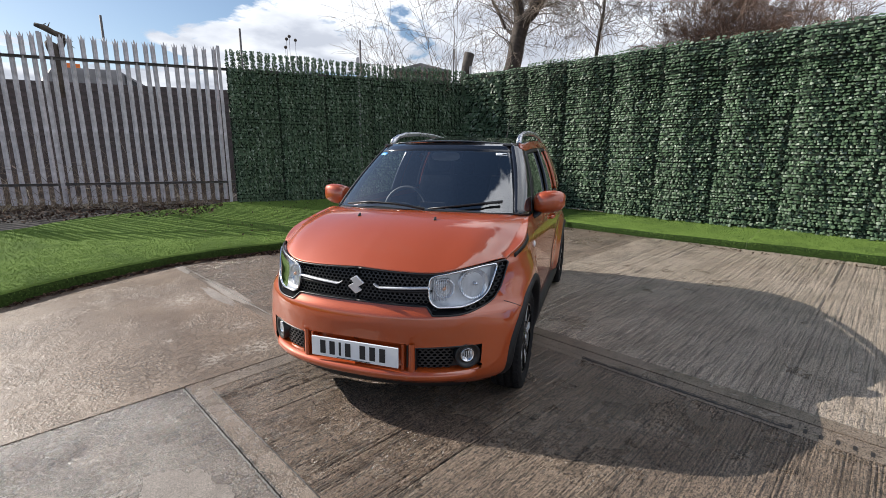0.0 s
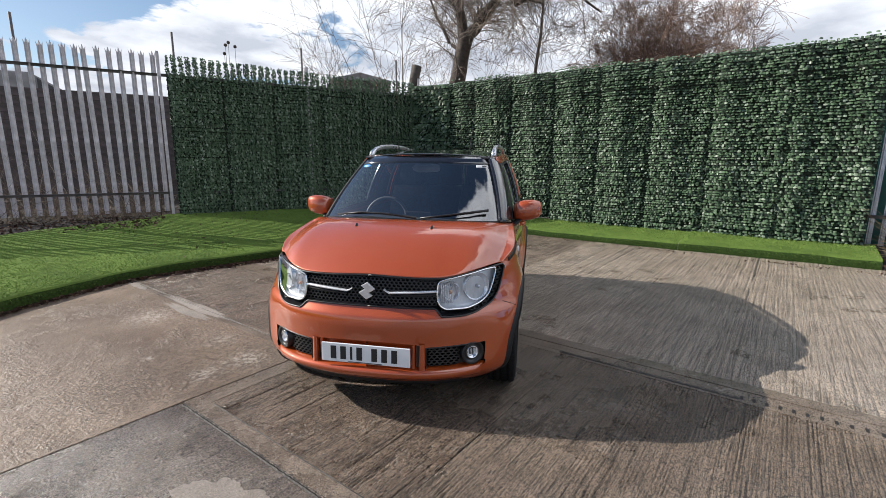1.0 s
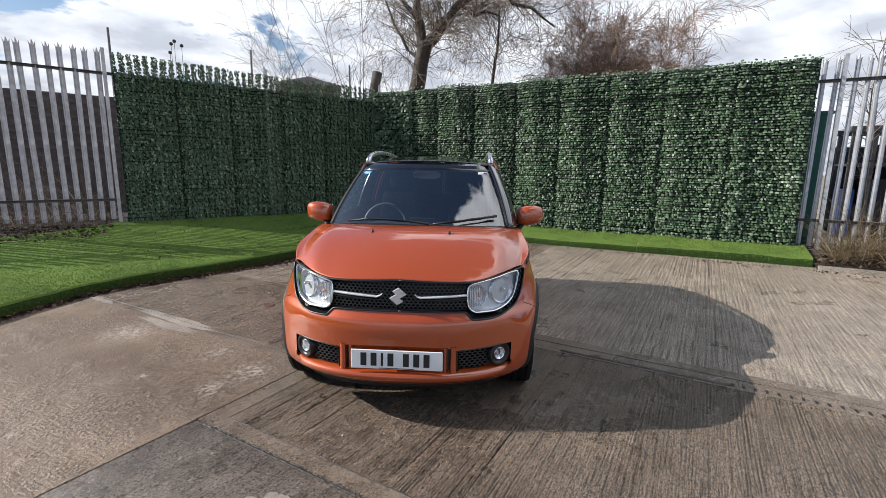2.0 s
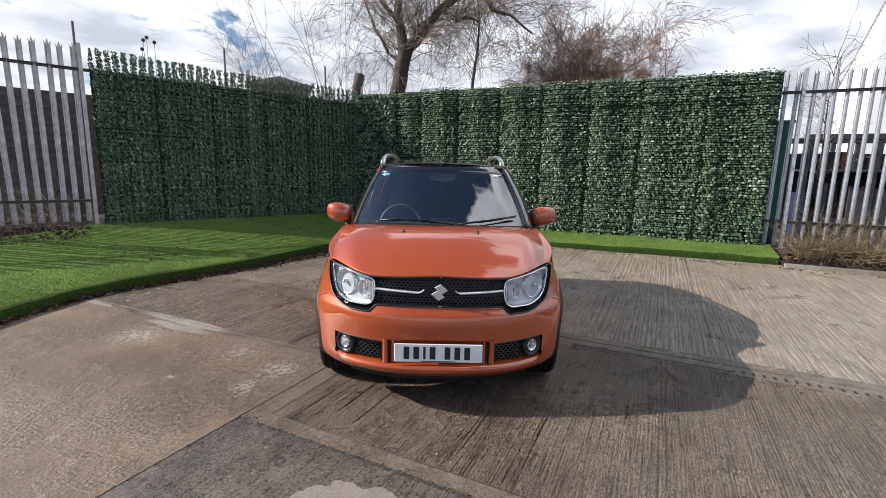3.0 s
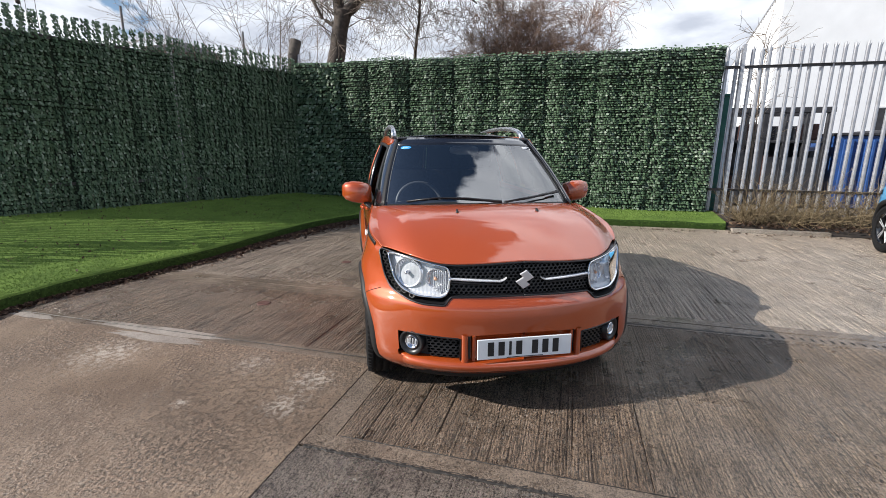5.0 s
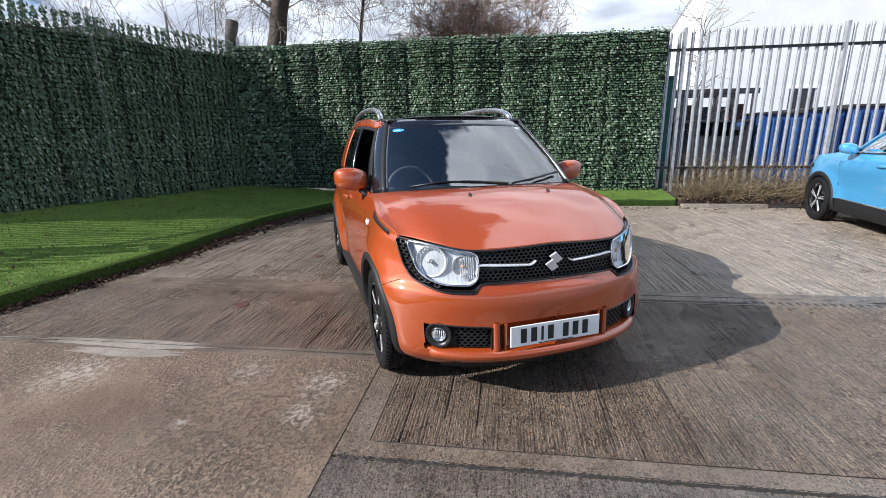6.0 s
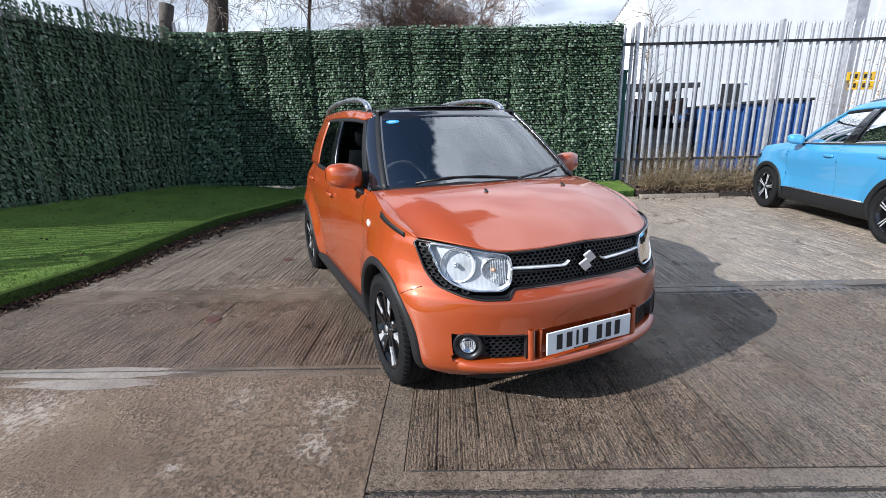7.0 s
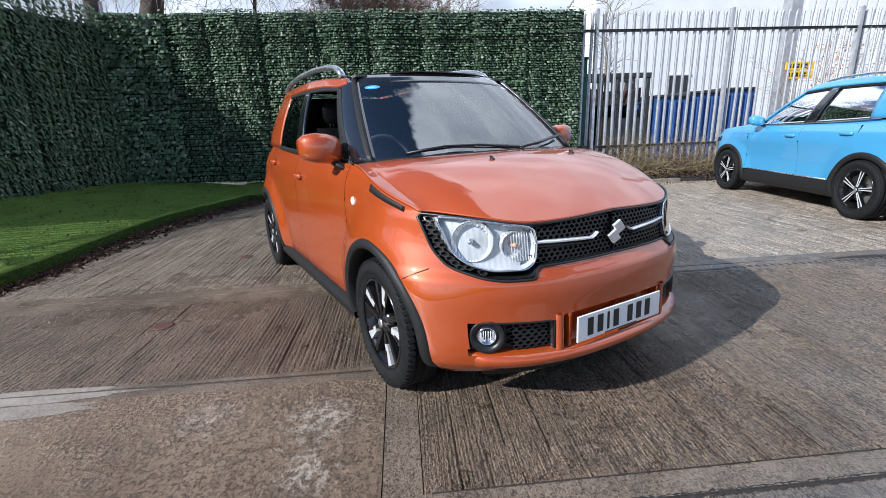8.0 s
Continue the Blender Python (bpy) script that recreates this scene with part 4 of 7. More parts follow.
# ---- trees and shrubs beyond the hedge ----
def grow(v, f, rng, p, d, length, radius, depth, spread, droop, curl, min_r, rate=3):
    """One branch and, off it, its smaller ones."""
    p, d = np.array(p, float), np.array(d, float)
    steps = 5
    pts, rad = [p.copy()], [radius]
    for s in range(steps):
        d = d + rng.normal(0, curl, 3) + np.array((0, 0, -droop * (s / steps)))
        d /= np.linalg.norm(d)
        p = p + d * length / steps
        pts.append(p.copy())
        rad.append(max(min_r, radius * (1 - 0.72 * (s + 1) / steps)))
    tube(v, f, pts, rad, 5 if radius > 0.03 else 3, False)
    if depth <= 0:
        return
    for k in range(rate + (1 if depth > 1 else 2)):
        s = rng.uniform(0.25, 1.0)
        i = min(steps - 1, int(s * steps))
        q = pts[i] + (pts[i + 1] - pts[i]) * (s * steps - i)
        axis = rng.normal(0, 1, 3)
        axis -= axis @ d * d
        axis /= np.linalg.norm(axis)
        nd = d + axis * spread * rng.uniform(0.6, 1.3)
        nd /= np.linalg.norm(nd)
        grow(v, f, rng, q, nd, length * rng.uniform(0.45, 0.75), max(min_r, rad[i] * 0.5), depth - 1, spread, droop, curl, min_r, rate)


TV = Vector((0.388, -0.921, 0))   # across the view


def tree_at(base, limbs, label, category, seed, twig_mat, depth=3, spread=0.8, droop=0.12, curl=0.13, min_r=0.006, rate=4, twig_len=1.4):
    """limbs: (points as (across, up, away), radii); the first is the trunk."""
    th = thing("bare_tree", Matrix.Translation(base), label, category, "bare trees")
    rng = np.random.default_rng(seed)
    away = Vector((0.921, 0.388, 0))
    tv, tf = [], []
    for i, (pts, radii) in enumerate(limbs):
        P = [TV * a + away * c + Vector((0, 0, b)) for a, b, c in pts]
        v, f = [], []
        fine, fr = [], []
        for k in range(len(P) - 1):
            for s in range(4):
                t = s / 4
                fine.append(P[k].lerp(P[k + 1], t) + 0.05 * noise.noise_vector(P[k].lerp(P[k + 1], t) * 1.7))
                fr.append(radii[k] + (radii[k + 1] - radii[k]) * t)
        fine.append(P[-1])
        fr.append(radii[-1])
        tube(v, f, fine, fr, 9 if i == 0 else 7)
        mesh_ob("trunk" if i == 0 else "limb", v, f, M_BARK, th, smooth=True)
        for k in range(2 if i == 0 else 1, len(fine) - 1):
            if fine[k].z < 3.6:
                continue
            d = np.array((fine[k + 1] - fine[k]).normalized())
            for c in range(2):
                ax = rng.normal(0, 1, 3)
                ax -= ax @ d * d
                ax /= np.linalg.norm(ax)
                nd = d * 0.6 + ax * 0.9 + np.array((0, 0, 0.25))
                grow(tv, tf, rng, fine[k], nd / np.linalg.norm(nd), twig_len * rng.uniform(0.6, 1.3), min(0.018, fr[k] * 0.3), depth, spread, droop, curl, min_r, rate)
    mesh_ob("crown", tv, tf, twig_mat, th)
    return th


tree_at((10.55, 7.85, 0), [
    ([(-0.45, 0.0, 0.2), (-0.22, 2.8, 0.1), (-0.05, 3.8, 0), (0.11, 4.5, 0), (0.19, 4.85, 0)], [0.30, 0.25, 0.215, 0.20, 0.22]),
    ([(0.12, 4.7, 0), (0.02, 5.15, 0.05), (-0.08, 5.65, 0.1), (-0.03, 6.1, 0.2), (-0.25, 6.9, 0.3), (-0.3, 7.8, 0.3)], [0.17, 0.14, 0.12, 0.11, 0.08, 0.04]),
    ([(0.22, 4.78, 0), (0.47, 4.95, -0.1), (0.72, 5.24, -0.2), (1.06, 5.67, -0.3), (1.5, 5.98, -0.3), (1.95, 6.2, -0.3), (2.32, 5.97, -0.3), (2.55, 5.69, -0.3), (3.0, 5.6, -0.2), (3.65, 5.15, -0.1)], [0.16, 0.15, 0.14, 0.12, 0.10, 0.085, 0.07, 0.055, 0.04, 0.02]),
    ([(0.50, 5.0, -0.1), (0.48, 5.35, 0.1), (0.78, 5.62, 0.2), (1.15, 5.95, 0.3), (1.4, 6.5, 0.3)], [0.08, 0.075, 0.07, 0.05, 0.03]),
    ([(1.04, 5.65, -0.3), (1.4, 5.58, -0.4), (1.55, 5.38, -0.5), (1.8, 5.46, -0.6), (2.2, 5.3, -0.6)], [0.07, 0.06, 0.065, 0.04, 0.02]),
    ([(1.5, 5.98, -0.3), (1.75, 6.5, -0.2), (2.2, 7.3, 0)], [0.07, 0.05, 0.03]),
    ([(-0.06, 5.5, 0.1), (-0.55, 6.1, 0.3), (-1.2, 6.9, 0.3)], [0.07, 0.05, 0.03]),
    ([(0.02, 4.4, 0), (-0.4, 4.8, 0.5), (-0.9, 5.6, 0.9), (-1.3, 6.6, 1.0)], [0.05, 0.045, 0.04, 0.02]),
    ([(2.0, 2.0, 0.5), (2.05, 4.0, 0.4), (2.15, 4.6, 0.3), (2.2, 5.3, 0.3), (2.1, 6.2, 0.3)], [0.05, 0.045, 0.04, 0.03, 0.02]),
], "large bare tree with forked grey trunk and drooping limb", "tree", 7, M_TWIG, 2, 0.9, 0.14, 0.16, 0.0035, 3, 1.25)


def shrub_at(base, stems_n, height, lean, label, seed, mat, depth, rate, radius, aim=(0, 0), droop=0.1, spread=0.7, wide=0.3, twig_from=0.5):
    th = thing("bare_shrub", Matrix.Translation(base), label, "shrub", "bare shrubs")
    rng = np.random.default_rng(seed)
    v, f = [], []
    for k in range(stems_n):
        a = rng.uniform(0, 6.283)
        r = wide * rng.uniform() ** 0.5
        p = np.array((r * math.cos(a), r * math.sin(a), 0))
        d = np.array((rng.normal(aim[0], lean), rng.normal(aim[1], lean), 1.0))
        d /= np.linalg.norm(d)
        h = height * rng.uniform(0.75, 1.1)
        pts, rad = [p.copy()], [radius]
        for s in range(8):
            d = d + rng.normal(0, 0.06, 3)
            d /= np.linalg.norm(d)
            p = p + d * h / 8
            pts.append(p.copy())
            rad.append(radius * (1 - 0.1 * (s + 1)))
        sv, sf_ = [], []
        tube(sv, sf_, pts, rad, 6)
        mesh_ob("stem", sv, sf_, mat, th, smooth=True)
        for s in range(3, 9):
            for c in range(3):
                ax = rng.normal(0, 1, 3)
                nd = d * 0.8 + ax * 0.55
                grow(v, f, rng, pts[s], nd / np.linalg.norm(nd), h * 0.18 * rng.uniform(0.6, 1.3), radius * 0.3, depth, spread, droop, 0.15, 0.0034, rate)
    mesh_ob("crown", v, f, mat, th)
    return th


shrub_at((13.4, 4.3, 0), 13, 4.9, 0.22, "wide leafless thicket of brown twigs behind the hedge", 31, M_REDTWIG, 2, 6, 0.035, (0, 0), 0.12, 0.8, 1.2)
russet = shrub_at((12.8, 3.1, 0), 17, 4.6, 0.2, "dense leafless thicket of russet twigs behind the hedge", 32, M_REDTWIG, 2, 6, 0.03, (0, 0), 0.12, 0.8, 1.2)
shrub_at((13.2, 2.1, 0), 8, 3.9, 0.12, "low leafless thicket of brown twigs behind the hedge", 33, M_REDTWIG, 2, 6, 0.025, (0, 0.0), 0.1, 0.8, 0.7)
shrub_at((10.6, 9.9, 0), 12, 6.2, 0.22, "thin upright bare whips behind the hedge corner", 35, M_TWIG, 1, 2, 0.02, (-0.28, 0.28), 0.03, 0.35, 0.8)
shrub_at((12.9, 9.6, 0), 5, 6.0, 0.2, "bare grey shrub with many fine twigs", 36, M_TWIG, 2, 2, 0.018, (0, 0), 0.05, 0.6, 0.7)
shrub_at((10.3, -1.75, 0), 2, 4.3, 0.06, "slender bare sapling behind the fence", 37, M_TWIG, 1, 2, 0.03, (0, 0), 0.03, 0.7, 0.1)
sapling = shrub_at((10.9, -8.3, 0), 4, 2.6, 0.2, "young bare sapling with a few rusty leaves", 38, M_REDTWIG, 1, 2, 0.015, (0, 0), 0.03, 0.7, 0.3)

M_RUSTLEAF = leafy("rusty_leaf", (0.28, 0.13, 0.06), (0.45, 0.26, 0.14), (0.60, 0.42, 0.28), 0.7)
rng_s = np.random.default_rng(77)


def rusty_leaves(parent, count, mid, spread, low, high, size, label):
    """Curled dead leaves that still hang in a shrub."""
    v, f = [], []
    for k in range(count):
        p = Vector((rng_s.normal(mid[0], spread), rng_s.normal(mid[1], spread), rng_s.uniform(low, high)))
        m = Matrix.Translation(p) @ Euler((rng_s.uniform(0, 6), rng_s.uniform(0, 6), rng_s.uniform(0, 6))).to_matrix().to_4x4()
        q = len(v)
        v += [tuple(m @ Vector((a * size, b * size, c * size))) for a, b, c in ((-1, 0, 0), (0, -0.5, 0.18), (1, 0, 0), (0, 0.5, 0.18))]
        f.append((q, q + 1, q + 2, q + 3))
    tagged(mesh_ob("leaves", v, f, M_RUSTLEAF, parent), label, kind="stuff")


rusty_leaves(sapling, 420, (0, 0.1), 0.38, 1.3, 2.9, 0.035, "few curled rusty leaves")
rusty_leaves(russet, 520, (-0.1, 0.75), 0.42, 3.6, 5.1, 0.032, "dead russet leaves still hanging")

# ---- beyond the straight fence: white works building, containers, dark machinery ----
works = thing("works_building", pose(17.0, 0, 0), "large plain white works building with a ribbed side wall", "building")
bm = bmesh.new()
plan = [(0, -4.4), (0, -34.0), (16.0, -34.0), (16.0, -7.6)]
low = [bm.verts.new((x, y, -0.06)) for x, y in plan]
high = [bm.verts.new((x, y, 6.55)) for x, y in plan]
bm.faces.new(low)
bm.faces.new(high[::-1])
for i in range(4):
    bm.faces.new((low[i], high[i], high[(i + 1) % 4], low[(i + 1) % 4]))
bmesh.ops.recalc_face_normals(bm, faces=bm.faces[:])
part("wall", bm, M_CLAD, works)
side = Vector((16.0, -3.2, 0)).normalized()
for k in range(40):
    o = part("cladding_rib", box(-0.03, 0.03, 0.003, 0.05, 0.1, 6.45, 0.008, 1), M_CLAD, works)
    o.matrix_local = Matrix.Translation((side.x * (0.2 + 0.4 * k), -4.4 + side.y * (0.2 + 0.4 * k), 0)) @ Euler((0, 0, math.atan2(side.y, side.x))).to_matrix().to_4x4()
o = part("eaves_gutter", box(0.0, 16.0, 0.004, 0.07, 6.48, 6.55, 0.01, 1), M_GALV, works, "grey metal gutter")
o.matrix_local = Matrix.Translation((0, -4.4, 0)) @ Euler((0, 0, math.atan2(side.y, side.x))).to_matrix().to_4x4()
for k in range(48):
    o = part("slanted_sheet", box(-0.035, -0.003, -0.17, 0.17, 0.0, 6.3, 0.012, 1), M_CLAD, works, "white slanted cladding sheet")
    o.matrix_local = Matrix.Translation((0, -12.2 - 0.42 * k, 0.1)) @ Euler((0.10, 0, 0)).to_matrix().to_4x4()
window = part("window", box(-0.02, 0.0, -8.2, -7.4, 2.05, 2.75, 0.01, 1), M_DARKSTEEL, works, "dark window in the white wall")
part("window_frame", box(-0.05, -0.021, -8.25, -7.35, 2.76, 2.82, 0.008, 1), M_CLAD, window, "pale window head")
col = part("column", box(-0.16, 0.16, -0.16, 0.16, 0, 7.5, 0.015), M_GALV, None)
col.matrix_world = pose(12.2, -7.9, 0)
tagged(col, "square grey steel column by the works building", "column")

for k, (y, w, h, x) in enumerate(((-5.18, 1.00, 1.80, 12.95), (-6.22, 0.98, 1.88, 13.0), (-7.25, 0.98, 1.95, 12.95))):
    th = thing("blue_container", pose(x, y, 0), "blue painted steel container with upright ribs", "container", "blue containers")
    part("shell", box(0, 1.6, -w / 2, w / 2, 0, h, 0.02), M_BLUESKIP, th)
    for j in range(6):
        o = part("rib", box(-0.05, -0.002, -0.03, 0.03, 0.1, h - 0.1, 0.008, 1), M_BLUESKIP, th)
        o.matrix_local = Matrix.Translation((0, -w / 2 + 0.12 + j * (w - 0.24) / 5, 0))
    part("rim", box(-0.07, 1.66, -w / 2 - 0.03, w / 2 + 0.03, h + 0.002, h + 0.07, 0.01, 1), M_DARKSTEEL, th)
th = thing("stillage_rack", pose(13.0, -3.4, 0), "black steel stillage rack loaded with dark scrap", "rack")
for y in (-1.0, -0.55, -0.1, 0.4, 0.85, 1.2):
    part("upright", box(-0.05, 0.05, y - 0.05, y + 0.05, 0.0, 2.36, 0.008, 1), M_DARKSTEEL, th)
    part("upright", box(1.25, 1.35, y - 0.05, y + 0.05, 0.0, 2.36, 0.008, 1), M_DARKSTEEL, th)
for x in (-0.07, 1.23):
    part("top_beam", box(x, x + 0.14, -1.1, 1.3, 2.362, 2.50, 0.012, 1), M_DARKSTEEL, th, "black steel top beam")
part("shelf", box(-0.04, 1.34, -1.05, 1.25, 1.62, 1.68, 0.008, 1), M_DARKSTEEL, th)
part("back_panel", box(1.36, 1.40, -1.1, 1.3, 0.05, 2.1, 0.008, 1), M_DARKSTEEL, th, "dark sheet steel back")
part("side_sheet", box(-0.03, -0.006, -1.05, 0.3, 0.35, 1.25, 0.006, 1), M_DARKSTEEL, th, "dark sheet steel apron")
rng_b = random.Random(8)
for k in range(9):
    w, h = rng_b.uniform(0.22, 0.42), rng_b.uniform(0.5, 1.45)
    o = part("crate", box(0.08, 0.9, -w / 2, w / 2, 0.0, h, 0.015, 1), (M_DARKSTEEL, M_RUST, M_BLUESKIP)[k % 3], th, ("black crate", "rust-brown crate", "dark blue crate")[k % 3])
    o.matrix_local = Matrix.Translation((rng_b.uniform(0, 0.2), -0.88 + 0.25 * k, 0))
for y, w in ((-0.72, 0.16), (0.62, 0.2)):
    part("drum", box(0.1, 0.6, y - w, y + w, 1.682, 2.1, 0.05, 2), M_RUST, th, "rust-brown drum")
cab = thing("steel_cabinet", pose(9.75, -0.86, 0), "tall green painted steel cabinet behind the hedge end", "cabinet")
part("body", box(-0.2, 0.6, -0.30, 0.5, 0.1, 2.45, 0.012), M_TEAL, cab)
part("lid", box(-0.23, 0.63, -0.33, 0.53, 2.452, 2.50, 0.01), M_TEAL, cab)
sign = thing("yellow_sign", pose(12.0, -8.2, 2.22), "yellow two-line sign with dark lettering shapes on a post", "sign")
for k, z in enumerate((0.16, -0.07)):
    part("board", box(-0.012, 0.012, -0.42, 0.42 - 0.10 * k, z, z + 0.21, 0.004, 1), M_YELLOW, sign)
    for j in range(5):
        bm = box(-0.016, -0.0125, 0.30 - 0.12 * j - 0.035, 0.30 - 0.12 * j + 0.035, z + 0.05, z + 0.16)
        part("bar", bm, M_BLACKINK, sign)
part("post", box(0.014, 0.06, -0.03, 0.03, -2.22, 0.36, 0.005, 1), M_GALV, sign)

# ---- beyond the slanting fence: hut roof, house roof, vehicle with an orange beacon ----
hut = thing("hut", pose(20.3, 22.1, 0, 0, 0, -44), "low distant hut with a shallow grey roof", "hut")
part("wall", box(-1.5, 1.5, -2, 2, 0, 5.98, 0.02), M_BLOCK, hut)
bm = bmesh.new()
pr = [(-1.8, 5.98), (0, 6.40), (1.8, 5.98)]
a = [bm.verts.new((x, -2.3, z)) for x, z in pr]
b = [bm.verts.new((x, 2.3, z)) for x, z in pr]
bm.faces.new(a)
bm.faces.new(b[::-1])
for i in range(3):
    bm.faces.new((a[i], b[i], b[(i + 1) % 3], a[(i + 1) % 3]))
bmesh.ops.recalc_face_normals(bm, faces=bm.faces[:])
part("roof", bm, M_ROOF, hut)

van = thing("recovery_lorry", pose(3.3, 21.0, 0) @ Matrix.Scale(1.08, 4), "grey recovery lorry with an orange beacon beyond the wall", "lorry")
part("cab", extrude_outline([(-1.6, 0.6), (-1.6, 2.9), (-1.05, 3.75), (0.6, 3.85), (1.5, 3.35), (1.9, 2.9), (1.9, 0.6)], 2.0, "y", 0.05), M_ROOF, van)
part("windscreen", extrude_outline([(0.75, 3.1), (0.75, 3.7), (1.35, 3.35), (1.6, 3.1)], 2.02, "y"), M_DARKSTEEL, van)
part("beacon", box(-0.95, -0.35, -0.9, -0.5, 3.72, 3.92, 0.03), M_ORANGELAMP, van)
part("beacon_bracket", box(-1.05, -0.25, -0.98, -0.42, 3.60, 3.715, 0.02), M_DARKSTEEL, van)
for x in (-1.0, 1.2):
    v, f = [], []
    tube(v, f, [(x, -1.02, 0.45), (x, -0.75, 0.45)], [0.45, 0.45], 20)
    mesh_ob("wheel", v, f, M_BLACKINK, van)


# ---- cars: the shape of a body, told by a few curves ----
# local x runs back from the badge, y to the left of one who faces the nose, z up
class CarShape:
    """Nose, sides and tail of a car's lower body."""

    def __init__(self, nose_s, nose_d, nose_a, half_w, tail_w, tail_s, tail_d, axles, arch, flare):
        self.nose_s, self.nose_d, self.nose_a = spline(*nose_s), spline(*nose_d), spline(*nose_a)
        self.half_w, self.tail_w, self.tail_s, self.tail_d = spline(*half_w), spline(*tail_w), spline(*tail_s), tail_d
        self.axles, self.arch, self.swell = axles, arch, flare

    def front_s(self, l, z):
        """How far back the nose lies at a place across and up."""
        q = np.clip(np.abs(l) / self.half_w(z), 0, 0.9999) ** (self.nose_a(z) / 2)
        return self.nose_s(z) + self.nose_d(z) * (1 - np.sqrt(1 - q * q))

    def flare(self, s, z):
        """How far the wings swell over the wheels."""
        out = 0.0
        for ax in self.axles:
            r = np.hypot(s - ax, (z - 0.31) * 1.05)
            out = out + self.swell * smooth01(self.arch + 0.24, self.arch + 0.04, r) * smooth01(1.0, 0.7, z)
        return out

    def side_y(self, s, z):
        """Half width at a place along and up, nose and tail curves included."""
        w = self.half_w(z) - self.tail_w(s)
        s0, d, a = self.nose_s(z), self.nose_d(z), self.nose_a(z)
        t = np.clip((s - s0) / d, 0.0, 1.0)
        y = w * np.clip(1 - (1 - t) ** 2, 0, 1) ** (1 / a)
        e = self.tail_s(z)
        t = np.clip((e - s) / self.tail_d, 0.0, 1.0)
        y = np.minimum(y, w * np.clip(1 - (1 - t) ** 2, 0, 1) ** (1 / 2.6))
        return y + self.flare(s, z)

    def columns(self, extra=(), nf=44, nr=22, step=0.035):
        """Column keys from the nose's middle round one side to the tail's middle."""
        ps = list(np.linspace(0, math.pi / 2, nf)[:-1])
        for l in extra:
            p = math.asin((l / float(self.half_w(0.38))) ** (float(self.nose_a(0.38)) / 2))
            ps[min(range(1, len(ps)), key=lambda i: abs(ps[i] - p))] = p
        cols = [("f", p) for p in ps]
        b = float(self.tail_s(0.6)) - self.tail_d
        ss = list(np.arange(0, 1.0001, step / (b - 0.55)))
        cols += [("s", t) for t in ss]
        cols += [("r", p) for p in np.linspace(math.pi / 2, 0, nr)[1:]]
        return cols

    def point(self, col, z):
        k, p = col
        w = float(self.half_w(z))
        s0, d, a = float(self.nose_s(z)), float(self.nose_d(z)), float(self.nose_a(z))
        e = float(self.tail_s(z))
        if k == "f":
            s, y = s0 + d * (1 - math.cos(p)), w * math.sin(p) ** (2 / a)
        elif k == "s":
            s = (s0 + d) * (1 - p) + (e - self.tail_d) * p
            y = w - float(self.tail_w(s))
        else:
            s, y = e - self.tail_d * (1 - math.cos(p)), (w - float(self.tail_w(e))) * math.sin(p) ** (2 / 2.6)
        if y > 0.5:
            y += float(self.flare(s, z))
        return s, y


IG = CarShape(
    nose_s=([0.16, 0.20, 0.235, 0.27, 0.31, 0.44, 0.54, 0.595, 0.65, 0.70, 0.83, 0.86], [0.06, 0.03, -0.015, -0.045, -0.052, -0.046, -0.050, -0.043, -0.004, 0.004, 0.028, 0.06]),
    nose_d=([0.18, 0.44, 0.60, 0.75, 0.90], [0.48, 0.50, 0.54, 0.60, 0.60]),
    nose_a=([0.18, 0.44, 0.75, 0.90], [2.5, 2.5, 2.8, 2.8]),
    half_w=([0.16, 0.24, 0.35, 0.50, 0.65, 0.80, 0.90, 0.98, 1.03, 1.10], [0.70, 0.755, 0.780, 0.790, 0.796, 0.798, 0.790, 0.765, 0.735, 0.70]),
    tail_w=([0.0, 2.4, 3.0, 3.5], [0.0, 0.0, 0.012, 0.03]),
    tail_s=([0.16, 0.4, 0.7, 1.0, 1.12], [3.55, 3.64, 3.64, 3.60, 3.55]),
    tail_d=0.40, axles=(0.640, 3.105), arch=0.36, flare=0.042)
BL = CarShape(
    nose_s=([0.16, 0.22, 0.30, 0.45, 0.60, 0.75, 0.86, 0.95], [0.12, 0.05, 0.0, -0.01, 0.0, 0.02, 0.06, 0.16]),
    nose_d=([0.18, 0.5, 0.9], [0.62, 0.62, 0.62]),
    nose_a=([0.18, 0.5, 0.9], [2.5, 2.5, 2.5]),
    half_w=([0.16, 0.26, 0.38, 0.55, 0.70, 0.85, 0.95, 1.02, 1.08, 1.15], [0.76, 0.82, 0.845, 0.845, 0.86, 0.88, 0.87, 0.835, 0.80, 0.78]),
    tail_w=([0.0, 2.6, 3.4, 4.2], [0.0, 0.0, 0.015, 0.04]),
    tail_s=([0.16, 0.4, 0.7, 1.0, 1.15], [4.15, 4.28, 4.30, 4.25, 4.18]),
    tail_d=0.55, axles=(0.86, 3.445), arch=0.385, flare=0.03)


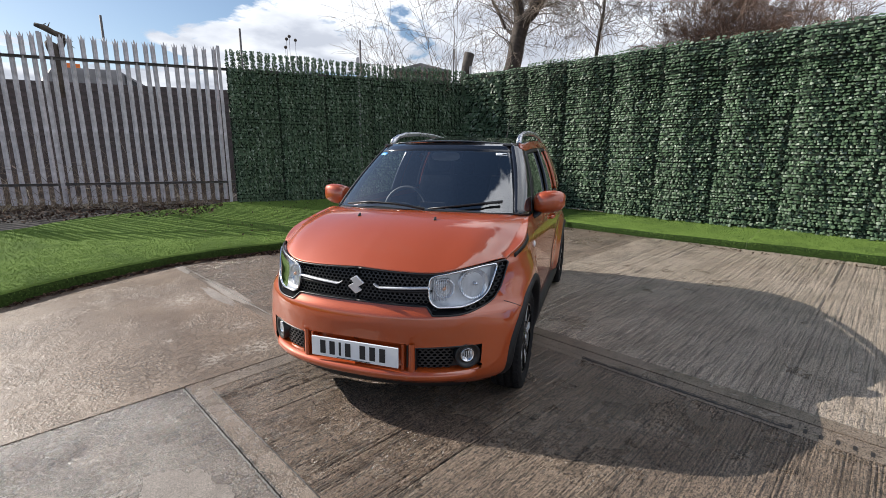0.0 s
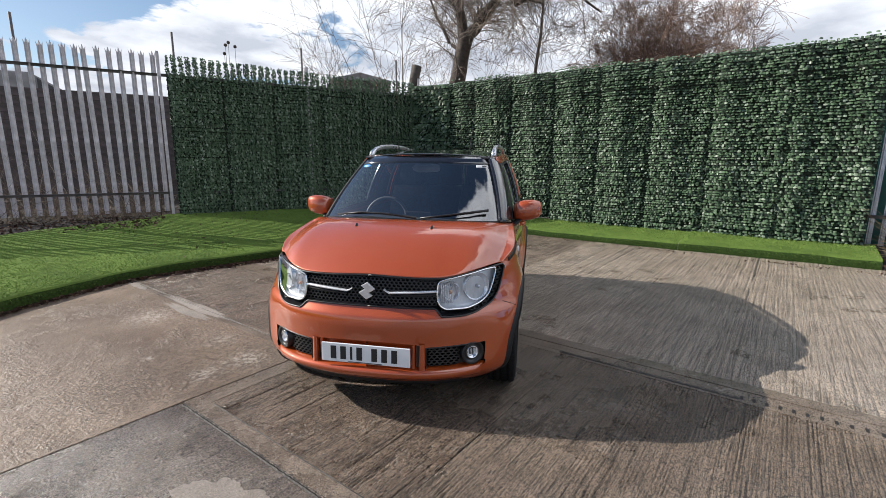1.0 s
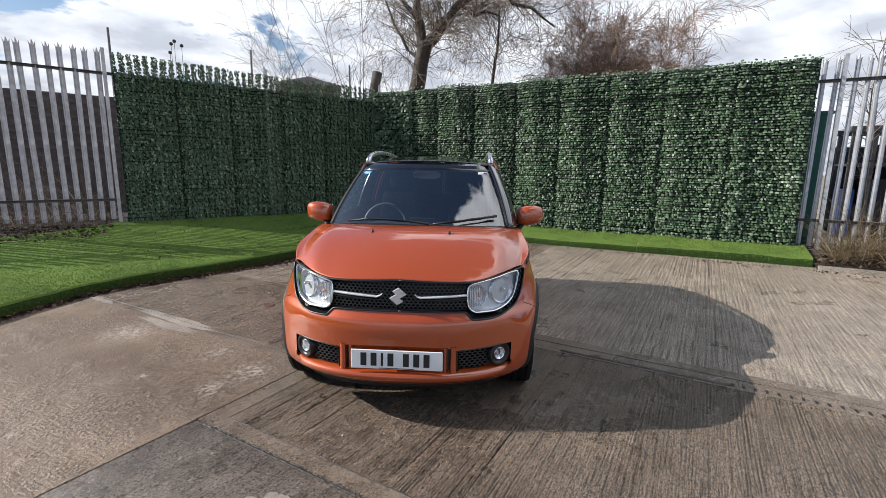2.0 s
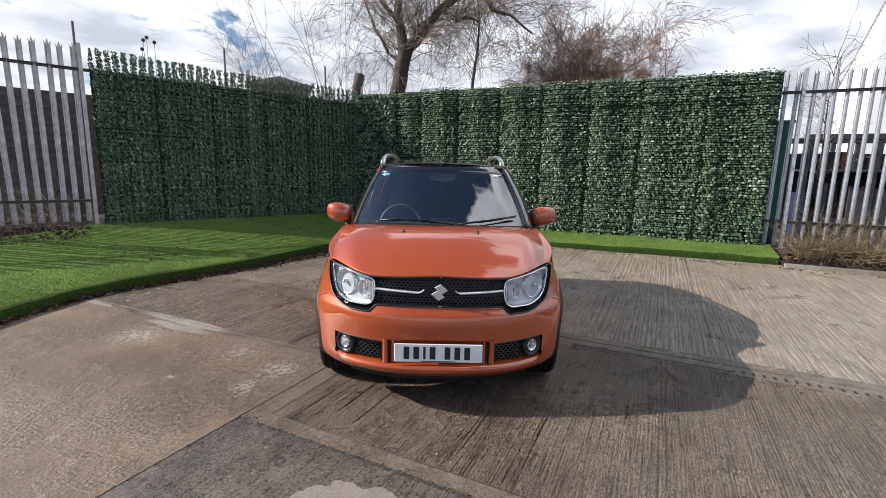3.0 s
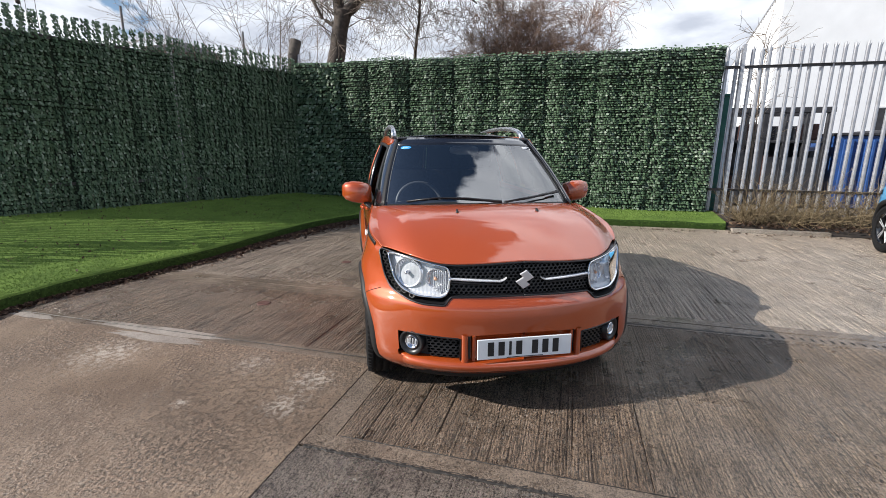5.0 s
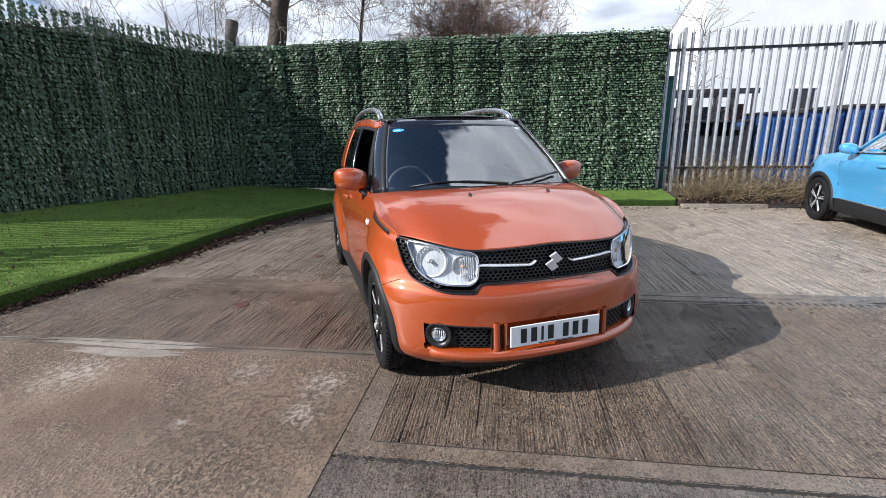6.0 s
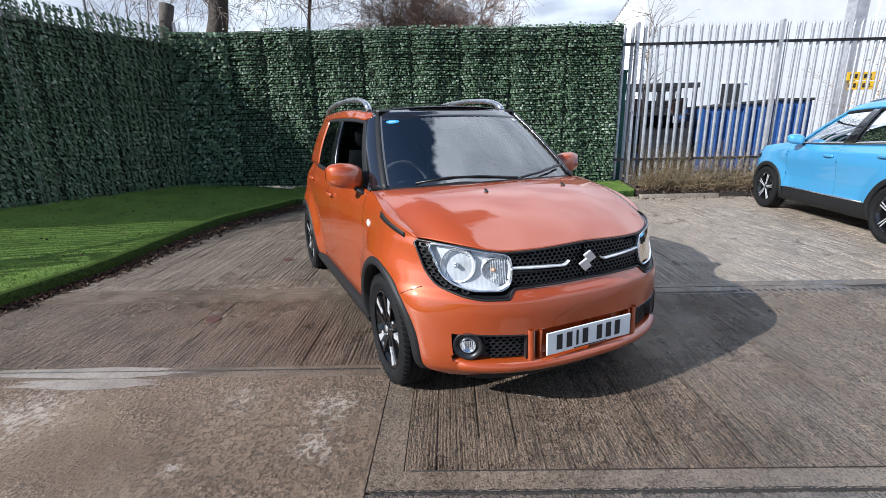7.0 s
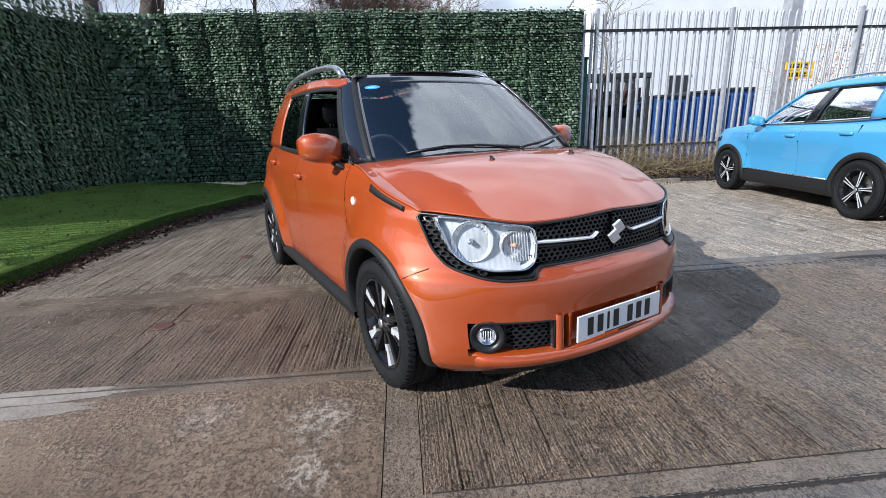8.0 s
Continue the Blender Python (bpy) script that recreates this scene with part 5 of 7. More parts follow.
def glass_mat(name, tint, ior=1.5, gloss_tint=(1, 1, 1)):
    m = bpy.data.materials.new(name)
    m.use_nodes = True
    t = m.node_tree
    t.nodes.clear()
    out = t.nodes.new("ShaderNodeOutputMaterial")
    tr = t.nodes.new("ShaderNodeBsdfTransparent")
    tr.inputs["Color"].default_value = rgb(tint)
    gl = t.nodes.new("ShaderNodeBsdfGlossy")
    gl.inputs["Color"].default_value = rgb(gloss_tint)
    gl.inputs["Roughness"].default_value = 0.01
    fr = t.nodes.new("ShaderNodeFresnel")
    fr.inputs["IOR"].default_value = ior
    mx = t.nodes.new("ShaderNodeMixShader")
    t.links.new(fr.outputs[0], mx.inputs[0])
    t.links.new(tr.outputs[0], mx.inputs[1])
    t.links.new(gl.outputs[0], mx.inputs[2])
    t.links.new(mx.outputs[0], out.inputs["Surface"])
    return m


def paint(name, c, flake=0.25, coat=1.0):
    n = Nodes(name, 0.42, 0.22, coat, 0.25)
    n.bsdf.inputs["Coat IOR"].default_value = 1.85
    speck = n.noise(900.0, 2.0)
    dirt = n.noise(3.0, 6.0, 0.65)
    col = n.mix(n.ramp(speck, (0.35, 0.0), (0.7, flake)), c, tuple(min(1, v * 1.5 + 0.02) for v in c))
    col = n.mix(n.ramp(dirt, (0.5, 0.0), (0.8, 0.12)), col, (0.22, 0.17, 0.13))
    n.colour(col)
    n.rough(n.ramp(dirt, (0.35, 0.40), (0.75, 0.52)))
    drops = n.voronoi(60.0)
    some = n.noise(5.0, 3.0)
    h = n.math("MULTIPLY", n.ramp(drops, (0.10, 1.0), (0.20, 0.0)), n.ramp(some, (0.5, 0.0), (0.6, 1.0)))
    n.bump(h, 0.10, 0.002)
    return n.mat


M_ORANGE = paint("orange_metallic_paint", (0.385, 0.058, 0.004))
M_BLUE = paint("sky_blue_paint", (0.082, 0.34, 0.63), 0.1)
M_BLACKPAINT = plain("gloss_black_paint", (0.010, 0.010, 0.013), 0.12, vary=0.1, coat=1.0)
M_TRIM = plain("black_grained_plastic", (0.012, 0.012, 0.013), 0.55, vary=0.2, scale=60, bump=0.15, spec=0.35)
M_GRILLE = plain("black_grille_plastic", (0.012, 0.012, 0.014), 0.38, vary=0.2, scale=40)
M_VOID = plain("dark_underbody", (0.006, 0.006, 0.007), 0.95, vary=0.2)
M_CHROME = plain("chrome", (0.80, 0.81, 0.84), 0.10, 1.0, vary=0.04)


def fluted(name, c, rough, metal, pitch, depth):
    """Bright reflector pressed with upright flutes and small facets."""
    n = Nodes(name, rough, metal)
    w = n.tree.nodes.new("ShaderNodeTexWave")
    w.bands_direction = "Y"
    w.inputs["Scale"].default_value = pitch
    w.inputs["Distortion"].default_value = 0.6
    n.link(n.coord.outputs["Object"], w.inputs["Vector"])
    cell = n.voronoi(46.0, out="Color")
    n.colour(n.ramp(n.noise(9.0, 3.0), (0.35, tuple(v * 0.72 for v in c)), (0.65, c)))
    n.bump(n.math("ADD", w.outputs["Fac"], n.math("MULTIPLY", n.ramp(cell, (0.2, 0.0), (0.8, 1.0)), 0.5)), depth, 0.006)
    return n.mat


M_LAMP = fluted("lamp_reflector_chrome", (0.66, 0.67, 0.70), 0.3, 0.25, 16.0, 0.14)
M_LAMPFACET = fluted("fluted_reflector", (0.88, 0.89, 0.92), 0.14, 0.55, 26.0, 0.30)
M_SILVER = plain("satin_silver", (0.62, 0.63, 0.66), 0.28, 0.9, vary=0.06)
M_TYRE = plain("tyre_rubber", (0.011, 0.011, 0.012), 0.75, vary=0.3, scale=30, bump=0.2, spec=0.18)
M_RIM = plain("gloss_black_alloy", (0.007, 0.007, 0.008), 0.18, vary=0.1, coat=0.6)
M_POLISH = plain("machined_alloy", (0.80, 0.81, 0.84), 0.3, 0.5, vary=0.05)
M_DISC = plain("brake_disc_steel", (0.30, 0.29, 0.28), 0.4, 0.8, vary=0.2)
M_PLATE = plain("white_reflective_plate", (0.82, 0.83, 0.84), 0.3, vary=0.02)
M_SEAT = plain("charcoal_seat_cloth", (0.030, 0.031, 0.035), 0.9, vary=0.3, scale=40, bump=0.2)
M_DASH = plain("dark_dashboard_plastic", (0.028, 0.029, 0.033), 0.7, vary=0.2, scale=50)
M_LINING = plain("grey_cabin_lining", (0.10, 0.10, 0.105), 0.9, vary=0.1)
M_WSCREEN = glass_mat("windscreen_glass", (0.76, 0.81, 0.84), 2.55)
M_PRIVACY = glass_mat("dark_side_glass", (0.12, 0.13, 0.14), 1.55)
M_SIDEGLASS = glass_mat("side_glass", (0.55, 0.60, 0.60), 1.5)
M_LENS = glass_mat("clear_lamp_lens", (0.93, 0.95, 0.97), 1.10)
M_REPEATER = plain("white_lamp_lens", (0.75, 0.76, 0.77), 0.25, vary=0.05)
M_AMBER = plain("amber_bulb", (0.62, 0.34, 0.22), 0.3, vary=0.1)
M_REDLAMP = plain("red_lamp_lens", (0.35, 0.01, 0.01), 0.2, vary=0.1)
M_STICKBLUE = plain("blue_sticker", (0.06, 0.33, 0.72), 0.4, vary=0.05)
M_STICKWHITE = plain("white_sticker", (0.75, 0.76, 0.78), 0.4, vary=0.05)
M_MIRROR = plain("mirror_glass", (0.85, 0.86, 0.88), 0.03, 1.0, vary=0.01)


def grid_ob(name, rows, mat, parent, label="", closed=False, thick=0.0, smooth=True, keep=None):
    """A sheet from a grid of points (rows of equal length); thick gives it a second skin and a rim."""
    nr, nc = len(rows), len(rows[0])
    v = [tuple(p) for r in rows for p in r]
    f = []
    for i in range(nr - 1):
        for j in range(nc - 1 + (1 if closed else 0)):
            if keep is None or keep(i, j):
                f.append((i * nc + j, i * nc + (j + 1) % nc, (i + 1) * nc + (j + 1) % nc, (i + 1) * nc + j))
    bm = bmesh.new()
    bv = [bm.verts.new(p) for p in v]
    for q in f:
        bm.faces.new([bv[k] for k in q])
    bmesh.ops.delete(bm, geom=[x for x in bm.verts if not x.link_faces], context="VERTS")
    bmesh.ops.remove_doubles(bm, verts=bm.verts[:], dist=0.00002)
    if thick:
        bm.normal_update()
        bmesh.ops.solidify(bm, geom=bm.faces[:], thickness=thick)
    return part(name, bm, mat, parent, label, smooth)


def front_strip(shape, name, l0, l1, top, bot, off, mat, parent, label="", n=40, m=10, skirt=None, mirror=1, thick=0.0, end=0.0):
    """A patch of the nose between two curves over l; off moves it back; skirt turns its rim to another offset."""
    rows = []
    ls = l0 + (l1 - l0) * (1 - (1 - np.linspace(0, 1, n)) ** 1.6) if end == 0 else np.linspace(l0, l1, n)
    for l in ls:
        zt, zb = float(top(l)), float(bot(l))
        rows.append([(float(shape.front_s(l, zb + (zt - zb) * k / (m - 1))) + off, -mirror * l, zb + (zt - zb) * k / (m - 1)) for k in range(m)])
    if skirt is not None:
        d = skirt - off
        rows = [[(r[0][0] + d, r[0][1], r[0][2])] + r + [(r[-1][0] + d, r[-1][1], r[-1][2])] for r in rows]
        rows = [[(p[0] + d if 0 < k < len(rows[0]) - 1 else p[0], p[1], p[2]) for k, p in enumerate(rows[0])]] + rows + [[(p[0] + d if 0 < k < len(rows[-1]) - 1 else p[0], p[1], p[2]) for k, p in enumerate(rows[-1])]]
    if mirror < 0:
        rows = rows[::-1]
    return grid_ob(name, rows, mat, parent, label, thick=thick)


def lathe(name, prof, segs, mat, parent, label="", smooth=True, axis="y", origin=(0, 0, 0)):
    """prof: (radius, height along the axis)."""
    v, f = [], []
    k = len(prof)
    for i in range(segs):
        a = 2 * math.pi * i / segs
        for r, h in prof:
            p = {"y": (r * math.cos(a), h, r * math.sin(a)), "x": (h, r * math.cos(a), r * math.sin(a)), "z": (r * math.cos(a), r * math.sin(a), h)}[axis]
            v.append((p[0] + origin[0], p[1] + origin[1], p[2] + origin[2]))
    for i in range(segs):
        for j in range(k - 1):
            f.append((i * k + j, ((i + 1) % segs) * k + j, ((i + 1) % segs) * k + j + 1, i * k + j + 1))
    bm = bmesh.new()
    bv = [bm.verts.new(p) for p in v]
    for q in f:
        bm.faces.new([bv[x] for x in q])
    bmesh.ops.remove_doubles(bm, verts=bm.verts[:], dist=0.00002)
    bmesh.ops.recalc_face_normals(bm, faces=bm.faces[:])
    return part(name, bm, mat, parent, label, smooth)


def loft(name, sections, mat, parent, label="", smooth=True):
    """A closed solid through rings of equal length."""
    bm = bmesh.new()
    rings = [[bm.verts.new(p) for p in s] for s in sections]
    k = len(rings[0])
    for a, b in zip(rings, rings[1:]):
        for j in range(k):
            bm.faces.new((a[j], a[(j + 1) % k], b[(j + 1) % k], b[j]))
    bm.faces.new(rings[0][::-1])
    bm.faces.new(rings[-1])
    bmesh.ops.recalc_face_normals(bm, faces=bm.faces[:])
    return part(name, bm, mat, parent, label, smooth)


def oval(cx, cy, cz, ry, rz, n=16, p=2.6, axis="x"):
    """A rounded ring of points in the plane across an axis."""
    out = []
    for i in range(n):
        a = 2 * math.pi * i / n
        u = math.copysign(abs(math.cos(a)) ** (2 / p), math.cos(a)) * ry
        w = math.copysign(abs(math.sin(a)) ** (2 / p), math.sin(a)) * rz
        out.append({"x": (cx, cy + u, cz + w), "y": (cx + u, cy, cz + w), "z": (cx + u, cy + w, cz)}[axis])
    return out


def build_wheel(parent, s, y, side, radius, width, rim_r, spokes, style, sink=0.0):
    """A wheel under the car: tyre, rim, spokes, disc. side +1 has its face to +y."""
    w = part("wheel", lathe_bm([(rim_r - 0.015, -width / 2 + 0.01), (rim_r + 0.002, -width / 2 + 0.004), (rim_r - 0.012, -width * 0.3), (rim_r - 0.03, 0), (rim_r - 0.012, width * 0.36), (rim_r + 0.006, width / 2 - 0.012), (rim_r + 0.006, width / 2 - 0.004), (rim_r - 0.008, width / 2 - 0.006)], 56), M_RIM, parent, "black alloy wheel", True)
    w.matrix_local = pose(s, y, radius - sink) if side > 0 else pose(s, y, radius - sink, 0, 0, 180)
    # tyre with shoulder blocks
    R, h = radius, width / 2
    prof = [(rim_r, -h + 0.012), (rim_r + 0.02, -h), (R - 0.045, -h - 0.006), (R - 0.018, -h + 0.002), (R - 0.004, -h + 0.018)]
    for g in (-0.5, 0.0, 0.5):
        prof += [(R, g * h - 0.016 + (0.006 if g else 0)), (R, g * h - 0.006), (R - 0.008, g * h - 0.005), (R - 0.008, g * h + 0.005), (R, g * h + 0.006)]
    prof += [(R - 0.004, h - 0.018), (R - 0.018, h - 0.002), (R - 0.045, h + 0.006), (R - 0.06, h + 0.0075), (R - 0.062, h + 0.005), (rim_r + 0.02, h), (rim_r, h - 0.012)]
    tyre = part("tyre", lathe_bm(prof, 72), M_TYRE, w, "black rubber tyre", True)
    # blocks at both shoulders
    bm = bmesh.new()
    for i in range(64):
        a = 2 * math.pi * i / 64
        for sg in (-1, 1):
            m = Euler((0, -a, 0)).to_matrix().to_4x4() @ Matrix.Translation((R - 0.004, sg * (h - 0.016), 0)) @ Euler((sg * 0.25, 0, sg * 0.3)).to_matrix().to_4x4()
            bm_box(bm, -0.006, 0.0008, -0.015, 0.015, -0.009, 0.009, m)
    tagged(part("tread", bm, M_TYRE, w, "blocky tyre tread"), kind="stuff")
    part("brake_disc", lathe_bm([(0.06, -0.02), (rim_r * 0.68, -0.02), (rim_r * 0.68, -0.008), (0.06, -0.008)], 40), M_DISC, w, "grey steel brake disc")
    part("hub", lathe_bm([(0.0, h - 0.008), (0.026, h - 0.009), (0.032, h - 0.016), (0.06, h - 0.024), (0.075, h - 0.045), (0.07, -0.01)], 32), M_RIM, w, "", True)
    part("hub_cap", lathe_bm([(0.0, h - 0.002), (0.018, h - 0.0025), (0.0225, h - 0.0075)], 24), M_SILVER, w, "silver hub cap", True)
    for k in range(spokes):
        a = 2 * math.pi * (k + 0.3) / spokes
        if style == "twin":
            # a forked black spoke with a machined facet between its arms
            for sg in (-1, 1):
                p0 = (0.05, sg * 0.016)
                p1 = (rim_r - 0.010, 0.02 + sg * 0.062)
                part("spoke", spoke_bm(a, p0, p1, 0.012, 0.014, h - 0.018, h - 0.010, 0.03), M_RIM, w)
            part("facet", facet_bm(a, rim_r, h), M_POLISH, w, "machined silver facet")
        else:
            part("spoke", spoke_bm(a, (0.03, 0.0), (rim_r - 0.008, 0.022), 0.012, 0.030, h - 0.022, h - 0.026, 0.03), M_RIM, w)
            for sg in (-1, 1):
                part("facet", spoke_bm(a, (0.03, sg * 0.007), (rim_r - 0.012, 0.022 + sg * 0.020), 0.0035, 0.0055, h - 0.016, h - 0.020, 0.005), M_POLISH, w, "machined silver edge")
    return w


def lathe_bm(prof, segs):
    bm = bmesh.new()
    k = len(prof)
    vs = []
    for i in range(segs):
        a = 2 * math.pi * i / segs
        vs.append([bm.verts.new((r * math.cos(a), h, r * math.sin(a))) for r, h in prof])
    for i in range(segs):
        for j in range(k - 1):
            bm.faces.new((vs[i][j], vs[(i + 1) % segs][j], vs[(i + 1) % segs][j + 1], vs[i][j + 1]))
    bmesh.ops.remove_doubles(bm, verts=bm.verts[:], dist=0.00002)
    bmesh.ops.recalc_face_normals(bm, faces=bm.faces[:])
    return bm


def spoke_bm(a, p0, p1, w0, w1, y0, y1, depth):
    bm = bmesh.new()
    m = Euler((0, -a, 0)).to_matrix().to_4x4()
    (r0, t0), (r1, t1) = p0, p1
    top = [(r0, y0, t0 - w0), (r1, y1, t1 - w1), (r1, y1, t1 + w1), (r0, y0, t0 + w0)]
    low = [(r0, y0 - depth, t0 - w0 * 1.3), (r1, y1 - depth, t1 - w1 * 1.3), (r1, y1 - depth, t1 + w1 * 1.3), (r0, y0 - depth, t0 + w0 * 1.3)]
    a_ = [bm.verts.new(m @ Vector(p)) for p in top]
    b_ = [bm.verts.new(m @ Vector(p)) for p in low]
    bm.faces.new(a_)
    bm.faces.new(b_[::-1])
    for i in range(4):
        bm.faces.new((a_[i], b_[i], b_[(i + 1) % 4], a_[(i + 1) % 4]))
    bmesh.ops.recalc_face_normals(bm, faces=bm.faces[:])
    bmesh.ops.bevel(bm, geom=bm.edges[:], offset=0.0025, segments=2, profile=0.7, affect="EDGES")
    return bm


def facet_bm(a, rim_r, h):
    """A short bright plate that leans between two spokes, near the rim."""
    bm = bmesh.new()
    m = Euler((0, -a, 0)).to_matrix().to_4x4()
    pts = [(0.095, 0.040), (rim_r - 0.012, 0.066), (rim_r - 0.012, 0.022), (0.105, 0.012)]
    a_ = [bm.verts.new(m @ Vector((r, h - 0.012 - 0.05 * max(0.0, 0.15 - r), t))) for r, t in pts]
    b_ = [bm.verts.new(m @ Vector((r, h - 0.040, t))) for r, t in pts]
    bm.faces.new(a_)
    bm.faces.new(b_[::-1])
    for i in range(4):
        bm.faces.new((a_[i], b_[i], b_[(i + 1) % 4], a_[(i + 1) % 4]))
    bmesh.ops.recalc_face_normals(bm, faces=bm.faces[:])
    return bm


def lower_body(shape, th, bands, mat, zb, zt, cols_kw, hole=None, nv=46, curves=()):
    """The painted lower shell, cut into named bands along s; the arches and holes are left open."""
    cols = shape.columns(**cols_kw)
    for sg in (1, -1):
        pts = []
        for c in cols:
            s_ref, y_ref = shape.point(c, 0.75)
            top = zt(c, s_ref, y_ref)
            for _ in range(6):
                s_top, y_top = shape.point(c, top)
                top = 0.5 * (top + zt(c, s_top, y_top))
            bot = zb(s_ref)
            zs = [bot + (top - bot) * k / (nv - 1) for k in range(nv)]
            if c[0] == "f":
                taken = set()
                for l0, l1, fn in curves:
                    if l0 - 0.02 <= y_ref <= l1 + 0.02:
                        zc = float(fn(min(max(shape.point(c, float(fn(y_ref)))[1], l0), l1)))
                        k = min(range(1, nv - 1), key=lambda i: abs(zs[i] - zc) + (9 if i in taken else 0))
                        zs[k] = zc
                        taken.add(k)
                zs.sort()
            pts.append([shape.point(c, z) + (z,) for z in zs])
        for name, s0, s1, gap, label in bands:
            v, f, idx = [], [], {}

            def vid(i, j):
                if (i, j) not in idx:
                    s, y, z = pts[i][j]
                    idx[(i, j)] = len(v)
                    v.append((s, sg * y, z))
                return idx[(i, j)]
            for i in range(len(cols) - 1):
                for j in range(nv - 1):
                    quad = [pts[i][j], pts[i + 1][j], pts[i + 1][j + 1], pts[i][j + 1]]
                    cs = sum(p[0] for p in quad) / 4
                    cy = sum(p[1] for p in quad) / 4
                    cz = sum(p[2] for p in quad) / 4
                    if not (s0 <= cs < s1):
                        continue
                    if cy > 0.5 and any(math.hypot(cs - ax, cz - 0.31) < shape.arch + 0.015 for ax in shape.axles):
                        continue
                    if hole and hole(cs, cy, cz, cols[i][0]):
                        continue
                    q = (vid(i, j), vid(i + 1, j), vid(i + 1, j + 1), vid(i, j + 1))
                    f.append(q if sg < 0 else q[::-1])
            # pull band ends to straight lines
            reach = 0.7 * cols_kw.get("step", 0.035)
            for (i, j), k in idx.items():
                s, y, z = v[k]
                if s0 > 0 and (i - 1, j) not in idx and abs(s - s0) < reach:
                    s = s0
                if s1 < 3.2 and (i + 1, j) not in idx and abs(s - s1) < reach:
                    s = s1
                if s0 > 0 and s < s0 + gap:
                    v[k] = (s0 + gap, sg * float(shape.side_y(s0 + gap, z)) if s0 < 3.2 else y, z)
                if s1 < 3.2 and s > s1 - gap:
                    v[k] = (s1 - gap, sg * float(shape.side_y(s1 - gap, z)), z)
            if f:
                mesh_ob(name, v, f, mat, th, label, smooth=True)


def arch_trim(shape, th, ax, sg, mat, r0, r1, a0=-12, a1=192, out=0.014):
    rows = []
    for a in np.radians(np.linspace(a0, a1, 56)):
        ring = []
        for r, o in ((r0, -0.06), (r0, 0.004), (r0 + 0.006, out), ((r0 + r1) / 2, out + 0.006), (r1 - 0.006, out), (r1, 0.0), (r1, -0.012)):
            s, z = ax + r * math.cos(a), 0.31 + r * math.sin(a)
            z = max(z, 0.185)
            ring.append((s, sg * (float(shape.side_y(s, z)) + o), z))
        rows.append(ring)
    if sg < 0:
        rows = rows[::-1]
    grid_ob("arch_trim", rows, mat, th, "black plastic wheel arch trim")
    # liner
    rows = []
    for a in np.radians(np.linspace(-20, 200, 40)):
        s, z = ax + (r0 + 0.004) * math.cos(a), 0.31 + (r0 + 0.004) * math.sin(a)
        rows.append([(s, sg * 0.40, z), (s, sg * (float(shape.side_y(s, max(z, 0.2))) - 0.055), z)])
    grid_ob("arch_liner", rows, M_VOID, th, "dark wheel arch liner")


class Cabin:
    """The upper body between a ring at the belt and a ring at the roof; u runs from the nose round one side."""

    def __init__(self, us, base, top, bow=0.02):
        self.b = [spline(us, [p[k] for p in base]) for k in range(3)]
        self.t = [spline(us, [p[k] for p in top]) for k in range(3)]
        self.bow = bow

    def at(self, u, v, off=0.0):
        sg = 1 if u >= 0 else -1
        u = abs(u)
        b = np.array([float(f(u)) for f in self.b])
        t = np.array([float(f(u)) for f in self.t])
        p = b + (t - b) * v
        h = 0.01
        du = np.array([float(f(min(1, u + h))) - float(f(max(0, u - h))) for f in self.b])
        nrm = np.array((-du[1], du[0], 0.0))
        nrm = np.array((nrm[0], nrm[1], 0.0)) / max(1e-6, np.linalg.norm(nrm))
        p = p + nrm * (self.bow * 4 * v * (1 - v) + off)
        return Vector((p[0], sg * p[1], p[2]))

    def patch(self, name, u0, u1, v0, v1, mat, parent, label="", off=0.0, nu=14, nv=10, thick=0.012):
        f0 = v0 if callable(v0) else (lambda u: v0)
        f1 = v1 if callable(v1) else (lambda u: v1)
        rows = []
        for u in np.linspace(u0, u1, nu):
            a, b = f0(abs(u)), f1(abs(u))
            rows.append([self.at(u, a + (b - a) * k / (nv - 1), off) for k in range(nv)])
        return grid_ob(name, rows, mat, parent, label, thick=thick)


# ---- the orange car ----
CAR_M = Matrix(((0.9013, -0.4332, 0, 1.329), (0.4332, 0.9013, 0, 2.027), (0, 0, 1, 0), (0, 0, 0, 1)))
car = thing("hatchback_car", CAR_M, "small orange five-door car with a black roof, wet from rain", "car")

panel_top = spline([0, 0.40, 0.48, 0.55, 0.64, 0.717, 0.732], [0.826, 0.814, 0.822, 0.835, 0.847, 0.854, 0.842])
panel_bot = spline([0, 0.375, 0.425, 0.512, 0.58, 0.625, 0.68, 0.708, 0.724, 0.732], [0.655, 0.651, 0.612, 0.611, 0.619, 0.634, 0.664, 0.718, 0.79, 0.836])
lamp_top = spline([0.388, 0.394, 0.41, 0.479, 0.566, 0.64, 0.680, 0.688], [0.746, 0.790, 0.803, 0.817, 0.833, 0.845, 0.846, 0.836])
lamp_bot = spline([0.388, 0.394, 0.412, 0.446, 0.534, 0.602, 0.653, 0.677, 0.688], [0.740, 0.690, 0.660, 0.645, 0.645, 0.662, 0.703, 0.771, 0.830])
FOG = dict(l0=0.338, l1=0.652, top=spline([0.338, 0.50, 0.652], [0.434, 0.441, 0.446]), bot=spline([0.338, 0.5, 0.652], [0.306, 0.305, 0.310]))
MID = dict(l0=0.0, l1=0.302, top=spline([0, 0.15, 0.302], [0.462, 0.460, 0.452]), bot=spline([0, 0.15, 0.302], [0.312, 0.311, 0.308]))


